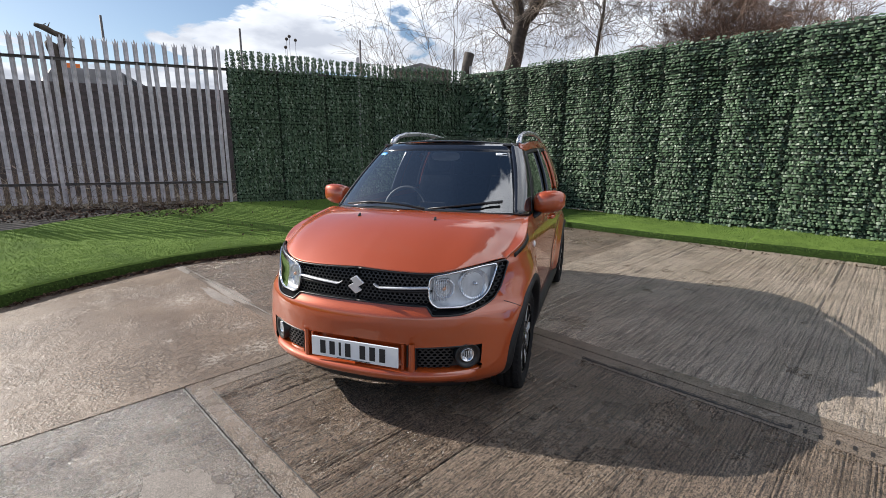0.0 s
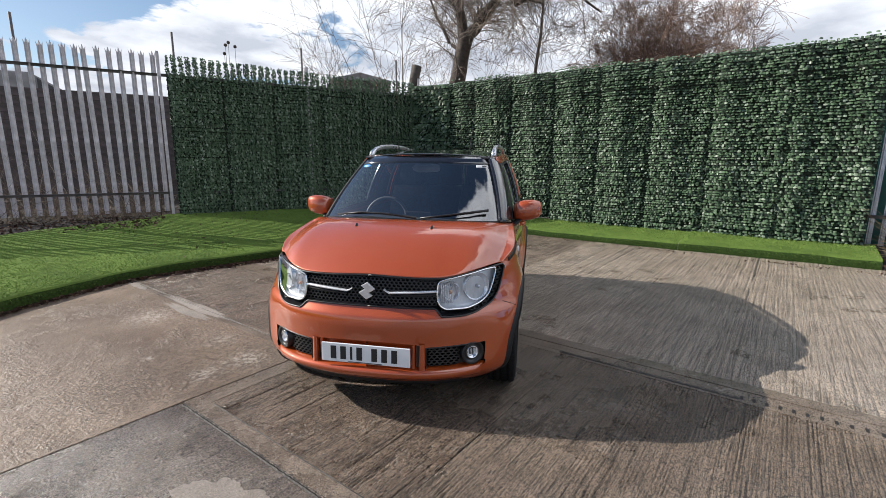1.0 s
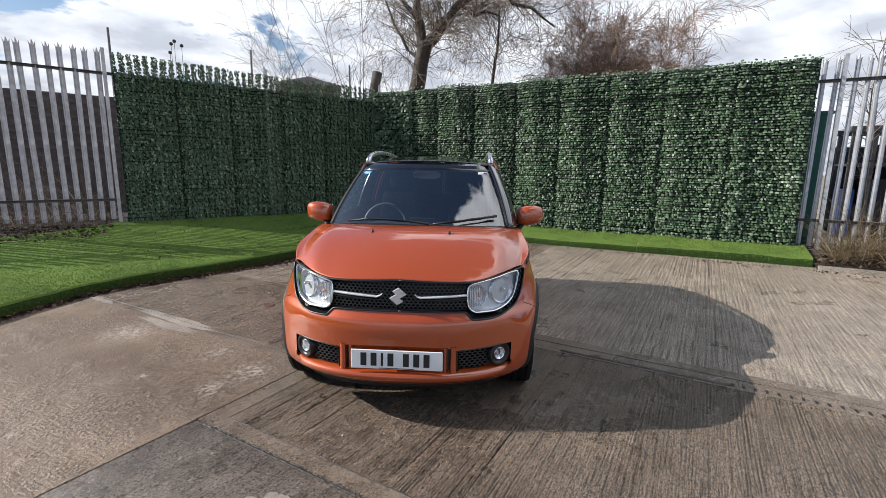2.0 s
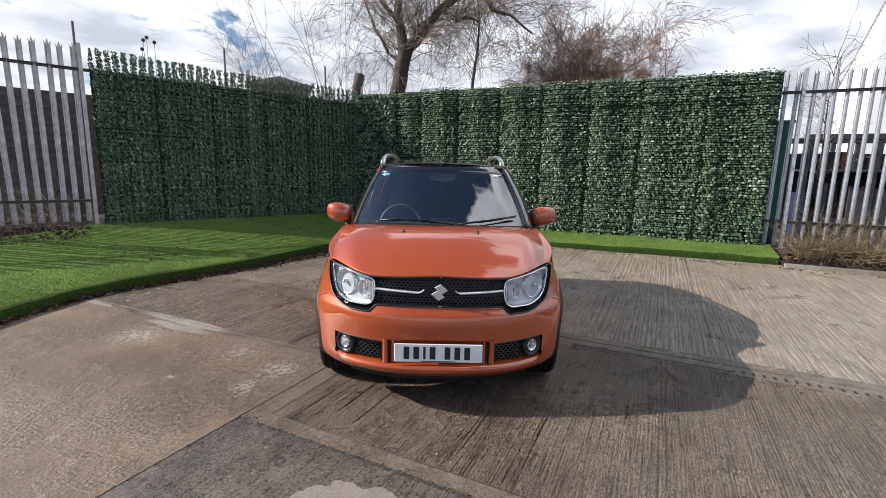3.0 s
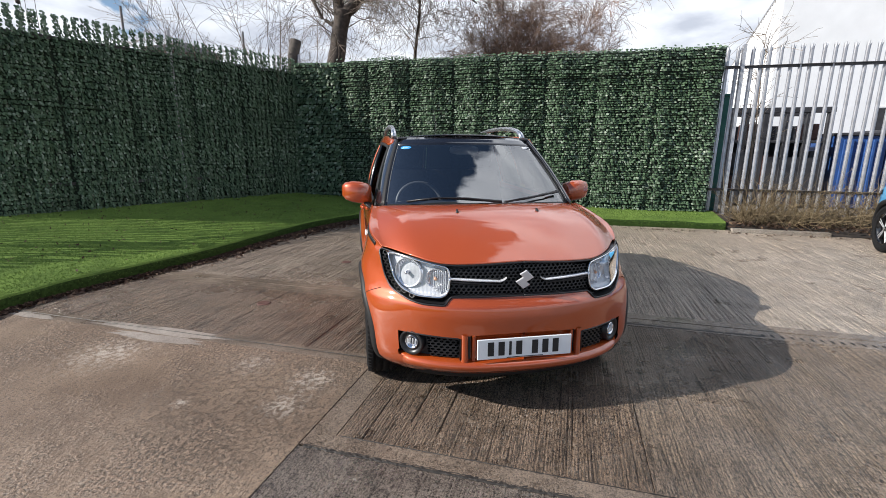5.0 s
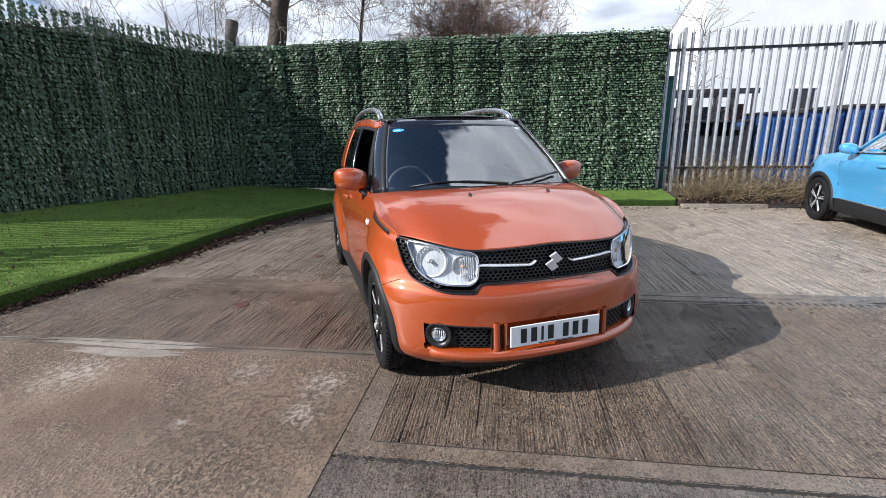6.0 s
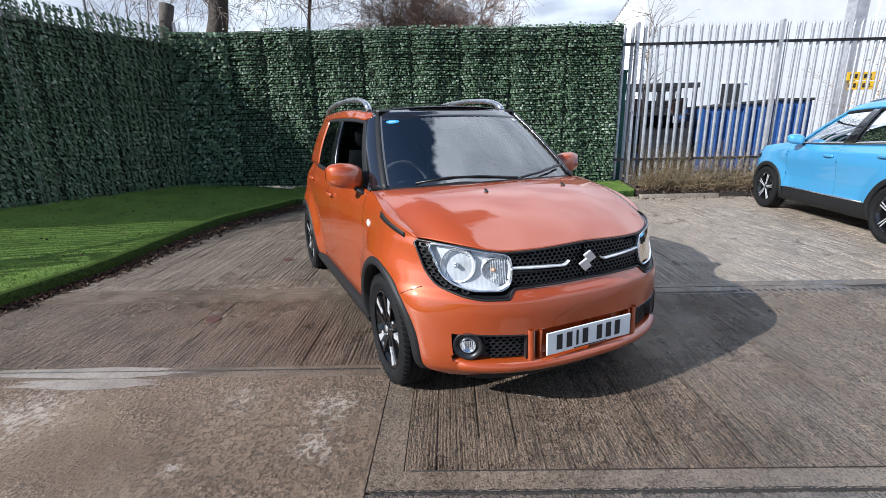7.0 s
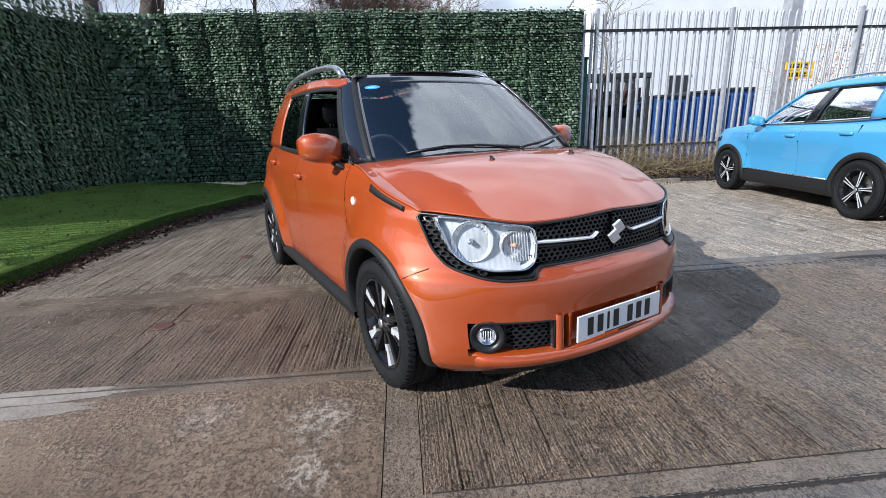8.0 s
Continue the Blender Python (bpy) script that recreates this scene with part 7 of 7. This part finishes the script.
grid_ob("roof", rows, M_BLACKPAINT, car, "gloss black roof with water beads", thick=0.006)
for sg in (1, -1):
    path = [(1.62, 0.545, 1.492), (1.66, 0.543, 1.525), (1.74, 0.541, 1.556), (1.90, 0.540, 1.580), (2.2, 0.540, 1.594), (2.6, 0.537, 1.592), (2.95, 0.530, 1.568), (3.12, 0.522, 1.535), (3.17, 0.520, 1.508)]
    secs = []
    for i, (s, y, z) in enumerate(path):
        a = path[max(0, i - 1)]
        b = path[min(len(path) - 1, i + 1)]
        t = Vector((b[0] - a[0], 0, b[2] - a[2])).normalized()
        nrm = Vector((-t.z, 0, t.x))
        hh, ww = (0.024, 0.022) if i in (0, 1, len(path) - 2, len(path) - 1) else (0.019, 0.019)
        secs.append([tuple(Vector((s, sg * y, z)) + nrm * hh * math.sin(w) + Vector((0, 1, 0)) * ww * math.cos(w)) for w in np.linspace(0, 2 * math.pi, 13)[:-1]])
    loft("roof_rail", secs, M_SILVER, car, "satin silver roof rail")
tube_ob("aerial", [(3.30, -0.10, 1.51), (3.45, -0.10, 1.70), (3.60, -0.10, 1.88)], [0.006, 0.004, 0.002], M_TRIM, car, 6, "thin black roof aerial")

# door mirrors
for sg in (1, -1):
    secs = []
    for y, cx, cz, rx, rz in ((0.748, 1.20, 1.080, 0.050, 0.056), (0.770, 1.195, 1.084, 0.066, 0.070), (0.82, 1.19, 1.090, 0.073, 0.078), (0.88, 1.195, 1.096, 0.069, 0.076), (0.93, 1.205, 1.100, 0.055, 0.063), (0.955, 1.22, 1.103, 0.030, 0.038)):
        secs.append(oval(cx, sg * y, cz, rx, rz, 20, 2.8, "y"))
    mirror = loft("door_mirror", secs, M_ORANGE, car, "orange door mirror housing")
    secs = [oval(1.13, sg * 0.735, 0.975, 0.058, 0.024, 12, 2.4, "z"), oval(1.16, sg * 0.772, 1.005, 0.048, 0.028, 12, 2.4, "z"), oval(1.20, sg * 0.80, 1.045, 0.035, 0.024, 12, 2.4, "z")]
    loft("mirror_stalk", secs, M_TRIM, mirror, "black mirror stalk")
    mg = part("mirror_glass", box(-0.003, 0.003, -0.085, 0.085, -0.055, 0.055, 0.002), M_MIRROR, mirror, "mirror glass")
    mg.matrix_local = pose(1.262, sg * 0.842, 1.088)
    secs = [oval(1.242, sg * 0.842, 1.088, 0.090, 0.064, 20, 3.0, "x"), oval(1.26, sg * 0.842, 1.088, 0.087, 0.061, 20, 3.0, "x")]
    loft("mirror_surround", secs, M_TRIM, mirror, "black mirror surround")

# door handles, side repeaters
for sg in (1, -1):
    for s, z in ((1.955, 0.892), (2.80, 0.945)):
        y = float(IG.side_y(s, z))
        secs = [oval(s - 0.085 + 0.17 * t, sg * (y + 0.004 + 0.028 * math.sin(math.pi * t) ** 0.6), z + 0.006 * t, 0.008, 0.014, 10, 2.4, "x") for t in np.linspace(0.02, 0.98, 9)]
        loft("door_handle", secs, M_ORANGE, car, "orange door handle")
        cup = lathe("handle_cup", [(0.0, 0.002), (0.03, 0.003), (0.036, 0.001)], 20, M_ORANGE, car, "handle cup", True, "y")
        cup.matrix_local = pose(s + 0.01, sg * y, z)
    rp = lathe("side_repeater", [(0.0, 0.010), (0.012, 0.009), (0.020, 0.005), (0.022, 0.0)], 20, M_REPEATER, car, "round clear side repeater", True, "y")
    rp.matrix_local = pose(0.905, sg * float(IG.side_y(0.905, 0.846)), 0.846, 0, 0, 0 if sg > 0 else 180)
    # seam from the lamp's corner to the arch
    pts = [(s, sg * (float(IG.side_y(s, z)) + 0.0005), z) for s, z in ((0.275, 0.648), (0.31, 0.628), (0.345, 0.606), (0.385, 0.580))]
    tube_ob("bumper_seam", pts, 0.0022, M_VOID, car, 5, "dark bumper shut line")

# wipers
for us, vs in (((0.185, 0.12, 0.05, -0.035), (0.055, 0.095, 0.085, 0.035)), ((-0.045, -0.11, -0.165, -0.205), (0.035, 0.085, 0.135, 0.165))):
    arm = [cab.at(u, v, 0.022) + Vector((-0.012, 0, 0.008)) for u, v in zip(us, vs)]
    w_ = tube_ob("wiper", arm, [0.006, 0.006, 0.006, 0.010], M_GRILLE, car, 6, "black windscreen wiper")
    tube_ob("wiper_blade", [cab.at(u, v + 0.012, 0.012) for u, v in zip(us, vs)], [0.003, 0.005, 0.005, 0.003], M_GRILLE, w_, 5, "black wiper blade")
# stickers on the glass
for u0, u1, v0, v1, mat, label in ((-0.222, -0.190, 0.82, 0.857, M_STICKWHITE, "white sticker"),):
    cab.patch("sticker", u0, u1, v0, v1, mat, car, label, 0.003, 8, 4, 0.001)
def oval_patch(name, uc, vc, ru, rv, mat, label, off):
    rows = []
    for t in np.linspace(-0.999, 0.999, 17):
        h = math.sqrt(1 - t * t)
        rows.append([tuple(cab.at(uc + ru * t, vc + rv * h * w, off)) for w in (-1, -0.5, 0, 0.5, 1)])
    return grid_ob(name, rows, mat, car, label, thick=0.0008)


oval_patch("sticker", 0.207, 0.835, 0.016, 0.024, M_STICKBLUE, "blue oval sticker", 0.003)
for k in range(2):
    cab.patch("bar", 0.198, 0.216, 0.829 + 0.009 * k, 0.832 + 0.009 * k, M_STICKWHITE, car, "pale bar of print", 0.0045, 6, 2, 0.0008)
cab.patch("bar", -0.208, -0.220, 0.828, 0.849, M_BLACKINK, car, "dark bar of print", 0.0045, 4, 2, 0.0008)

M_PALEGREY = plain("pale_grey_plastic", (0.70, 0.72, 0.75), 0.5, vary=0.05)
M_WHEEL = plain("grey_leather_rim", (0.085, 0.088, 0.095), 0.45, vary=0.15)
# ---- interior ----
dash_rows = []
for y in np.linspace(-0.67, 0.67, 27):
    hood = 0.045 * math.exp(-((y - 0.36) / 0.17) ** 2) + 0.02 * math.exp(-((y) / 0.12) ** 2)
    bow = 0.14 * (abs(y) / 0.67) ** 2
    dash_rows.append([(0.80 + bow, y, 1.00), (1.00 + bow * 0.6, y, 1.005 + hood * 0.4), (1.22, y, 1.00 + hood), (1.30, y, 0.985 + hood), (1.33, y, 0.93), (1.36, y, 0.60)])
grid_ob("dashboard", dash_rows, M_DASH, car, "dark grey dashboard", thick=0.01)
v, f = [], []
ring = [(1.46 - 0.10 * math.sin(a) * -0.5, 0.36 + 0.18 * math.cos(a), 0.97 + 0.165 * math.sin(a)) for a in np.linspace(0, 2 * math.pi, 37)]
tube(v, f, ring, [0.015] * 37, 8)
wheel_s = mesh_ob("steering_wheel", v, f, M_WHEEL, car, "dark steering wheel", smooth=True)
hub = loft("wheel_hub", [oval(1.43, 0.36, 0.96, 0.085, 0.055, 16, 2.6, "x"), oval(1.46, 0.36, 0.96, 0.075, 0.045, 16, 2.6, "x")], M_DASH, wheel_s, "wheel boss")
for a in (0.1, math.pi - 0.1, -math.pi / 2):
    tube_ob("wheel_spoke", [(1.45, 0.36 + 0.06 * math.cos(a), 0.96 + 0.04 * math.sin(a)), (1.46, 0.36 + 0.175 * math.cos(a), 0.97 + 0.16 * math.sin(a))], 0.014, M_DASH, wheel_s, 6)
part("centre_display", box(1.14, 1.16, -0.10, 0.10, 1.005, 1.06, 0.006), M_DASH, car, "dark centre display")
for y in (0.36, -0.36):
    seat = loft("front_seat", [oval(1.72, y, 0.62, 0.23, 0.07, 16, 3.5), oval(2.10, y, 0.60, 0.24, 0.08, 16, 3.5), oval(2.22, y, 0.60, 0.23, 0.07, 16, 3.5)], M_SEAT, car, "charcoal cloth front seat")
    loft("backrest", [oval(2.20, y, 0.64, 0.08, 0.23, 16, 3, "z")] + [oval(2.20 + 0.09 * t, y, 0.64 + 0.56 * t, 0.06 - 0.01 * t, 0.24 - 0.06 * t * t, 16, 3, "z") for t in (0.2, 0.5, 0.8, 1.0)], M_SEAT, seat, "charcoal cloth backrest")
    loft("headrest", [oval(2.31, y, 1.23 + 0.16 * t, 0.045, 0.125 - 0.03 * (2 * t - 1) ** 2, 16, 2.6, "z") for t in (0, 0.3, 0.7, 1.0)], M_SEAT, seat, "charcoal headrest")
rear = loft("rear_bench", [oval(2.95 + 0.10 * t, 0, 0.62 + 0.55 * t, 0.06, 0.60, 20, 4, "z") for t in (0, 0.4, 0.8, 1.0)], M_SEAT, car, "charcoal rear seat")
for y in (0.33, -0.33):
    loft("headrest", [oval(3.07, y, 1.18 + 0.13 * t, 0.04, 0.12, 16, 2.6, "z") for t in (0, 0.5, 1.0)], M_SEAT, rear, "charcoal headrest")
part("cabin_floor", box(1.0, 3.4, -0.66, 0.66, 0.30, 0.33, 0.01), M_VOID, car, "dark cabin floor")
part("bulkhead", box(0.86, 0.90, -0.66, 0.66, 0.3, 0.985, 0.01), M_VOID, car, "dark bulkhead")
rm_ = loft("rear_view_mirror", [oval(1.43, 0.0, 1.395, 0.115, 0.034, 20, 3.2), oval(1.445, 0.0, 1.395, 0.118, 0.036, 20, 3.2), oval(1.46, 0, 1.395, 0.105, 0.030, 20, 3.2)], M_PALEGREY, car, "pale grey rear-view mirror")
tube_ob("mirror_arm", [(1.42, 0, 1.44), (1.40, 0, 1.49)], 0.012, M_LINING, rm_, 6)
for y in (0.36, -0.36):
    part("sun_visor", box(1.44, 1.60, y - 0.17, y + 0.17, 1.475, 1.490, 0.006), M_LINING, car, "grey sun visor folded up")

# tail: lamps and bumper strip
for sg in (1, -1):
    rows = [[(s, sg * (float(IG.side_y(s, z)) + 0.006), z) for z in np.linspace(0.72, 0.95, 6)] for s in np.linspace(3.40, 3.58, 8)]
    grid_ob("tail_lamp", rows if sg < 0 else rows[::-1], M_REDLAMP, car, "red tail lamp", thick=0.006)


# ---- the blue car ----
BLUE_M = Matrix(((-0.992, -0.123, 0, 7.595), (0.123, -0.992, 0, -3.54), (0, 0, 1, 0), (0, 0, 0, 1)))
blue = thing("sport_utility_car", BLUE_M, "sky-blue family car with black lower cladding parked by the fence", "car")
bl_top_s = spline([0.0, 0.5, 0.9, 1.3, 2.0, 3.2, 4.2], [0.90, 0.97, 1.02, 1.06, 1.075, 1.10, 1.13])


def blue_top(c, s, y):
    return float(bl_top_s(max(0.0, s)))


lower_body(BL, blue, [
    ("front_wing", -1.0, 1.33, 0.0016, "blue painted nose and front wing"),
    ("front_door", 1.33, 2.42, 0.0016, "blue painted front door"),
    ("rear_door", 2.42, 3.30, 0.0016, "blue painted rear door"),
    ("rear_quarter", 3.30, 5.0, 0.003, "blue painted rear quarter panel")],
    M_BLUE, lambda s: 0.40, blue_top, dict(nf=44, nr=22, step=0.05), None, 40)
for sg in (1, -1):
    rows = []
    for s in np.linspace(1.2, 3.12, 24):
        rows.append([(s, sg * (float(BL.half_w(0.4)) + o), z) for o, z in ((-0.20, 0.19), (-0.05, 0.19), (0.0, 0.22), (0.008, 0.30), (0.006, 0.385), (-0.01, 0.41))])
    grid_ob("sill", rows if sg > 0 else rows[::-1], M_TRIM, blue, "black lower door cladding")
    tube_ob("sill_strip", [(s, sg * (float(BL.half_w(0.4)) + 0.008), z) for s, z in ((1.30, 0.405), (2.2, 0.40), (3.05, 0.40))], 0.010, M_SILVER, blue, 6, "silver strip along the sill")
    for ax in BL.axles:
        arch_trim(BL, blue, ax, sg, M_TRIM, 0.375, 0.445, -14, 194, 0.012)
        build_wheel(blue, ax, sg * 0.785, sg, 0.335, 0.205, 0.225, 5, "star")
    rows = [[(s, sg * (float(BL.side_y(s, z)) - 0.04 - float(BL.flare(s, z))), z) for z in np.linspace(0.25, 1.05, 8)] for s in np.linspace(1.2, 3.4, 30)]
    grid_ob("inner_panel", rows, M_VOID, blue, "dark inner panel")
    # dark lower corner of the front bumper
    rows = [[(s, sg * (float(BL.side_y(s, z)) + 0.004), z) for z in np.linspace(0.19, 0.405, 6)] for s in np.linspace(0.10, 0.47, 12)]
    grid_ob("bumper_skirt", rows if sg < 0 else rows[::-1], M_TRIM, blue, "black lower bumper corner", thick=0.006)
    rows = [[(s, sg * (float(BL.side_y(s, z)) + 0.004), z) for z in np.linspace(0.19, 0.405, 6)] for s in np.linspace(3.86, 4.20, 12)]
    grid_ob("bumper_skirt", rows if sg < 0 else rows[::-1], M_TRIM, blue, "black lower bumper corner", thick=0.006)
    rows = []
    for s in np.linspace(0.20, 0.62, 14):
        t = (s - 0.20) / 0.42
        rows.append([(s, sg * (float(BL.side_y(s, z)) + 0.004), z) for z in np.linspace(0.735 + 0.075 * t, 0.84 + 0.035 * t, 5)])
    grid_ob("head_lamp", rows if sg < 0 else rows[::-1], M_BLACKPAINT, blue, "swept-back dark head lamp", thick=0.006)
    # mirror
    secs = [oval(1.62, sg * y, cz, rx, rz, 18, 2.8, "y") for y, cz, rx, rz in ((0.86, 1.10, 0.05, 0.05), (0.90, 1.11, 0.075, 0.07), (0.97, 1.12, 0.078, 0.075), (1.03, 1.125, 0.06, 0.06), (1.06, 1.13, 0.03, 0.035))]
    mr_ = loft("door_mirror", secs, M_BLUE, blue, "blue door mirror housing")
    loft("mirror_stalk", [oval(1.56, sg * 0.80, 1.045, 0.05, 0.03, 12, 2.4, "z"), oval(1.58, sg * 0.84, 1.06, 0.05, 0.03, 12, 2.4, "z"), oval(1.62, sg * 0.90, 1.075, 0.05, 0.04, 12, 2.4, "z")], M_TRIM, mr_, "black mirror stalk")
    for s, z in ((2.26, 0.915), (3.16, 0.955)):
        y = float(BL.side_y(s, z))
        secs = [oval(s - 0.10 + 0.20 * t, sg * (y + 0.004 + 0.026 * math.sin(math.pi * t) ** 0.6), z, 0.009, 0.017, 10, 2.4, "x") for t in np.linspace(0.02, 0.98, 9)]
        loft("door_handle", secs, M_BLUE, blue, "blue door handle")
rows = []
for k in range(24):
    p = k / 23
    row = []
    for q in np.linspace(-1, 1, 31):
        l = q * (0.74 + 0.04 * p)
        sf = float(BL.front_s(l, 0.90)) + 0.0
        sb = 1.16 + 0.22 * (abs(l) / 0.78) ** 2
        z0, z1 = 0.905, 1.075 - 0.02 * q * q
        z = z0 + (z1 - z0) * (1 - (1 - p) ** 2.0) + 0.015 * math.sin(math.pi * p) * (1 - q * q)
        row.append((sf + (sb - sf) * p, l, z))
    rows.append(row)
blue_rows = rows
grid_ob("bonnet", rows, M_BLUE, blue, "blue bonnet", thick=0.01)
for sg in (1, -1):
    strip = []
    for row in blue_rows:
        s, y, z = row[-1] if sg > 0 else row[0]
        zt = float(bl_top_s(max(0, s)))
        yt = float(BL.side_y(s, min(zt, 1.14)))
        strip.append([(s, y + sg * 0.003, z - 0.004), (s, sg * (abs(y) + yt) / 2, (z + zt) / 2 + 0.006), (s, sg * yt, zt)])
    grid_ob("wing_top", strip if sg < 0 else strip[::-1], M_BLUE, blue, "blue wing top")
bcab = Cabin([0, 0.10, 0.18, 0.25, 0.29, 0.40, 0.52, 0.56, 0.64, 0.74, 0.82, 0.90, 1.0],
    [(1.17, 0, 1.075), (1.20, 0.30, 1.075), (1.29, 0.58, 1.068), (1.42, 0.755, 1.06), (1.52, 0.80, 1.058), (2.0, 0.812, 1.068), (2.48, 0.812, 1.082), (2.58, 0.812, 1.085), (2.95, 0.808, 1.098), (3.40, 0.795, 1.12), (3.80, 0.76, 1.14), (4.10, 0.64, 1.15), (4.20, 0, 1.15)],
    [(1.98, 0, 1.565), (2.0, 0.22, 1.562), (2.06, 0.42, 1.552), (2.16, 0.56, 1.535), (2.22, 0.59, 1.538), (2.42, 0.60, 1.555), (2.66, 0.602, 1.565), (2.72, 0.602, 1.565), (2.98, 0.60, 1.563), (3.35, 0.59, 1.552), (3.66, 0.57, 1.535), (3.90, 0.47, 1.52), (3.98, 0, 1.53)], 0.03)
g = bcab.patch("windscreen", -0.245, 0.245, 0.0, 1.0, M_WSCREEN, blue, "windscreen of the blue car", 0.0, 30, 12, 0)
g.visible_shadow = False
for sg in (1, -1):
    bcab.patch("a_pillar", sg * 0.24, sg * 0.292, -0.03, 1.0, M_BLUE, blue, "blue windscreen pillar", 0.005, 10, 12, 0.02)
    bcab.patch("cant_rail", sg * 0.25, sg * 0.83, 0.86, 1.02, M_BLUE, blue, "blue rail over the doors", 0.008, 40, 5, 0.02)
    bcab.patch("top_frame", sg * 0.28, sg * 0.76, 0.815, 0.868, M_TRIM, blue, "black upper window frame", 0.006, 30, 3, 0.01)
    bcab.patch("b_pillar", sg * 0.500, sg * 0.565, 0.0, 0.87, M_BLACKPAINT, blue, "black door pillar", 0.006, 8, 8, 0.02)
    bcab.patch("belt_strip", sg * 0.27, sg * 0.76, -0.03, 0.035, M_CHROME, blue, "bright strip under the windows", 0.008, 30, 3, 0.01)
    bcab.patch("c_pillar", sg * 0.735, sg * 0.91, -0.02, 1.0, M_BLUE, blue, "blue rear pillar", 0.004, 14, 10, 0.02)
    bcab.patch("front_door_glass", sg * 0.285, sg * 0.505, 0.02, 0.83, M_SIDEGLASS, blue, "front door window", 0.0, 18, 8, 0).visible_shadow = False
    bcab.patch("rear_door_glass", sg * 0.56, sg * 0.74, 0.02, 0.83, M_SIDEGLASS, blue, "rear door window", 0.0, 16, 8, 0).visible_shadow = False
    bcab.patch("tail_window", sg * 0.905, sg * 0.9999, 0.0, 1.0, M_PRIVACY, blue, "dark tailgate window", 0.0, 8, 8, 0.01)
    path = [(2.36, 0.575, 1.570), (2.42, 0.572, 1.595), (2.6, 0.570, 1.618), (3.0, 0.566, 1.622), (3.4, 0.556, 1.602), (3.62, 0.545, 1.565)]
    tube_ob("roof_rail", [(s, sg * y, z) for s, y, z in path], [0.022, 0.018, 0.016, 0.016, 0.018, 0.022], M_SILVER, blue, 8, "silver roof rail")
rows = []
for k in range(26):
    p = k / 25
    row = []
    for q in np.linspace(-1, 1, 25):
        l = q * (0.565 + 0.04 * math.sin(math.pi * p) - 0.09 * p ** 4)
        s = (1.98 + 0.18 * (abs(l) / 0.56) ** 2) * (1 - p) + (3.98 - 0.08 * (abs(l) / 0.48) ** 2) * p
        row.append((s, l, 1.537 + 0.022 * math.sin(math.pi * p) - 0.012 * p + 0.035 * (1 - q * q)))
    rows.append(row)
grid_ob("roof", rows, M_BLUE, blue, "blue roof", thick=0.02)
part("floor_pan", box(0.2, 4.1, -0.70, 0.70, 0.19, 0.24, 0.02), M_VOID, blue, "dark underside")
part("cabin_floor", box(1.5, 3.9, -0.72, 0.72, 0.45, 0.5, 0.02), M_VOID, blue, "dark cabin floor")
for y in (0.38, -0.38):
    st = loft("front_seat", [oval(2.55 + 0.10 * t, y, 0.65 + 0.60 * t, 0.06, 0.24 - 0.05 * t, 16, 3, "z") for t in (0, 0.3, 0.7, 1.0)], M_SEAT, blue, "dark front seat")
    loft("headrest", [oval(2.68, y, 1.28 + 0.16 * t, 0.05, 0.13, 14, 2.6, "z") for t in (0, 0.5, 1)], M_SEAT, st, "dark headrest")
loft("rear_bench", [oval(3.45 + 0.08 * t, 0, 0.65 + 0.55 * t, 0.06, 0.62, 20, 4, "z") for t in (0, 0.5, 1.0)], M_SEAT, blue, "dark rear seat")
part("dashboard", box(1.45, 1.85, -0.70, 0.70, 0.6, 1.05, 0.05), M_DASH, blue, "dark dashboard")
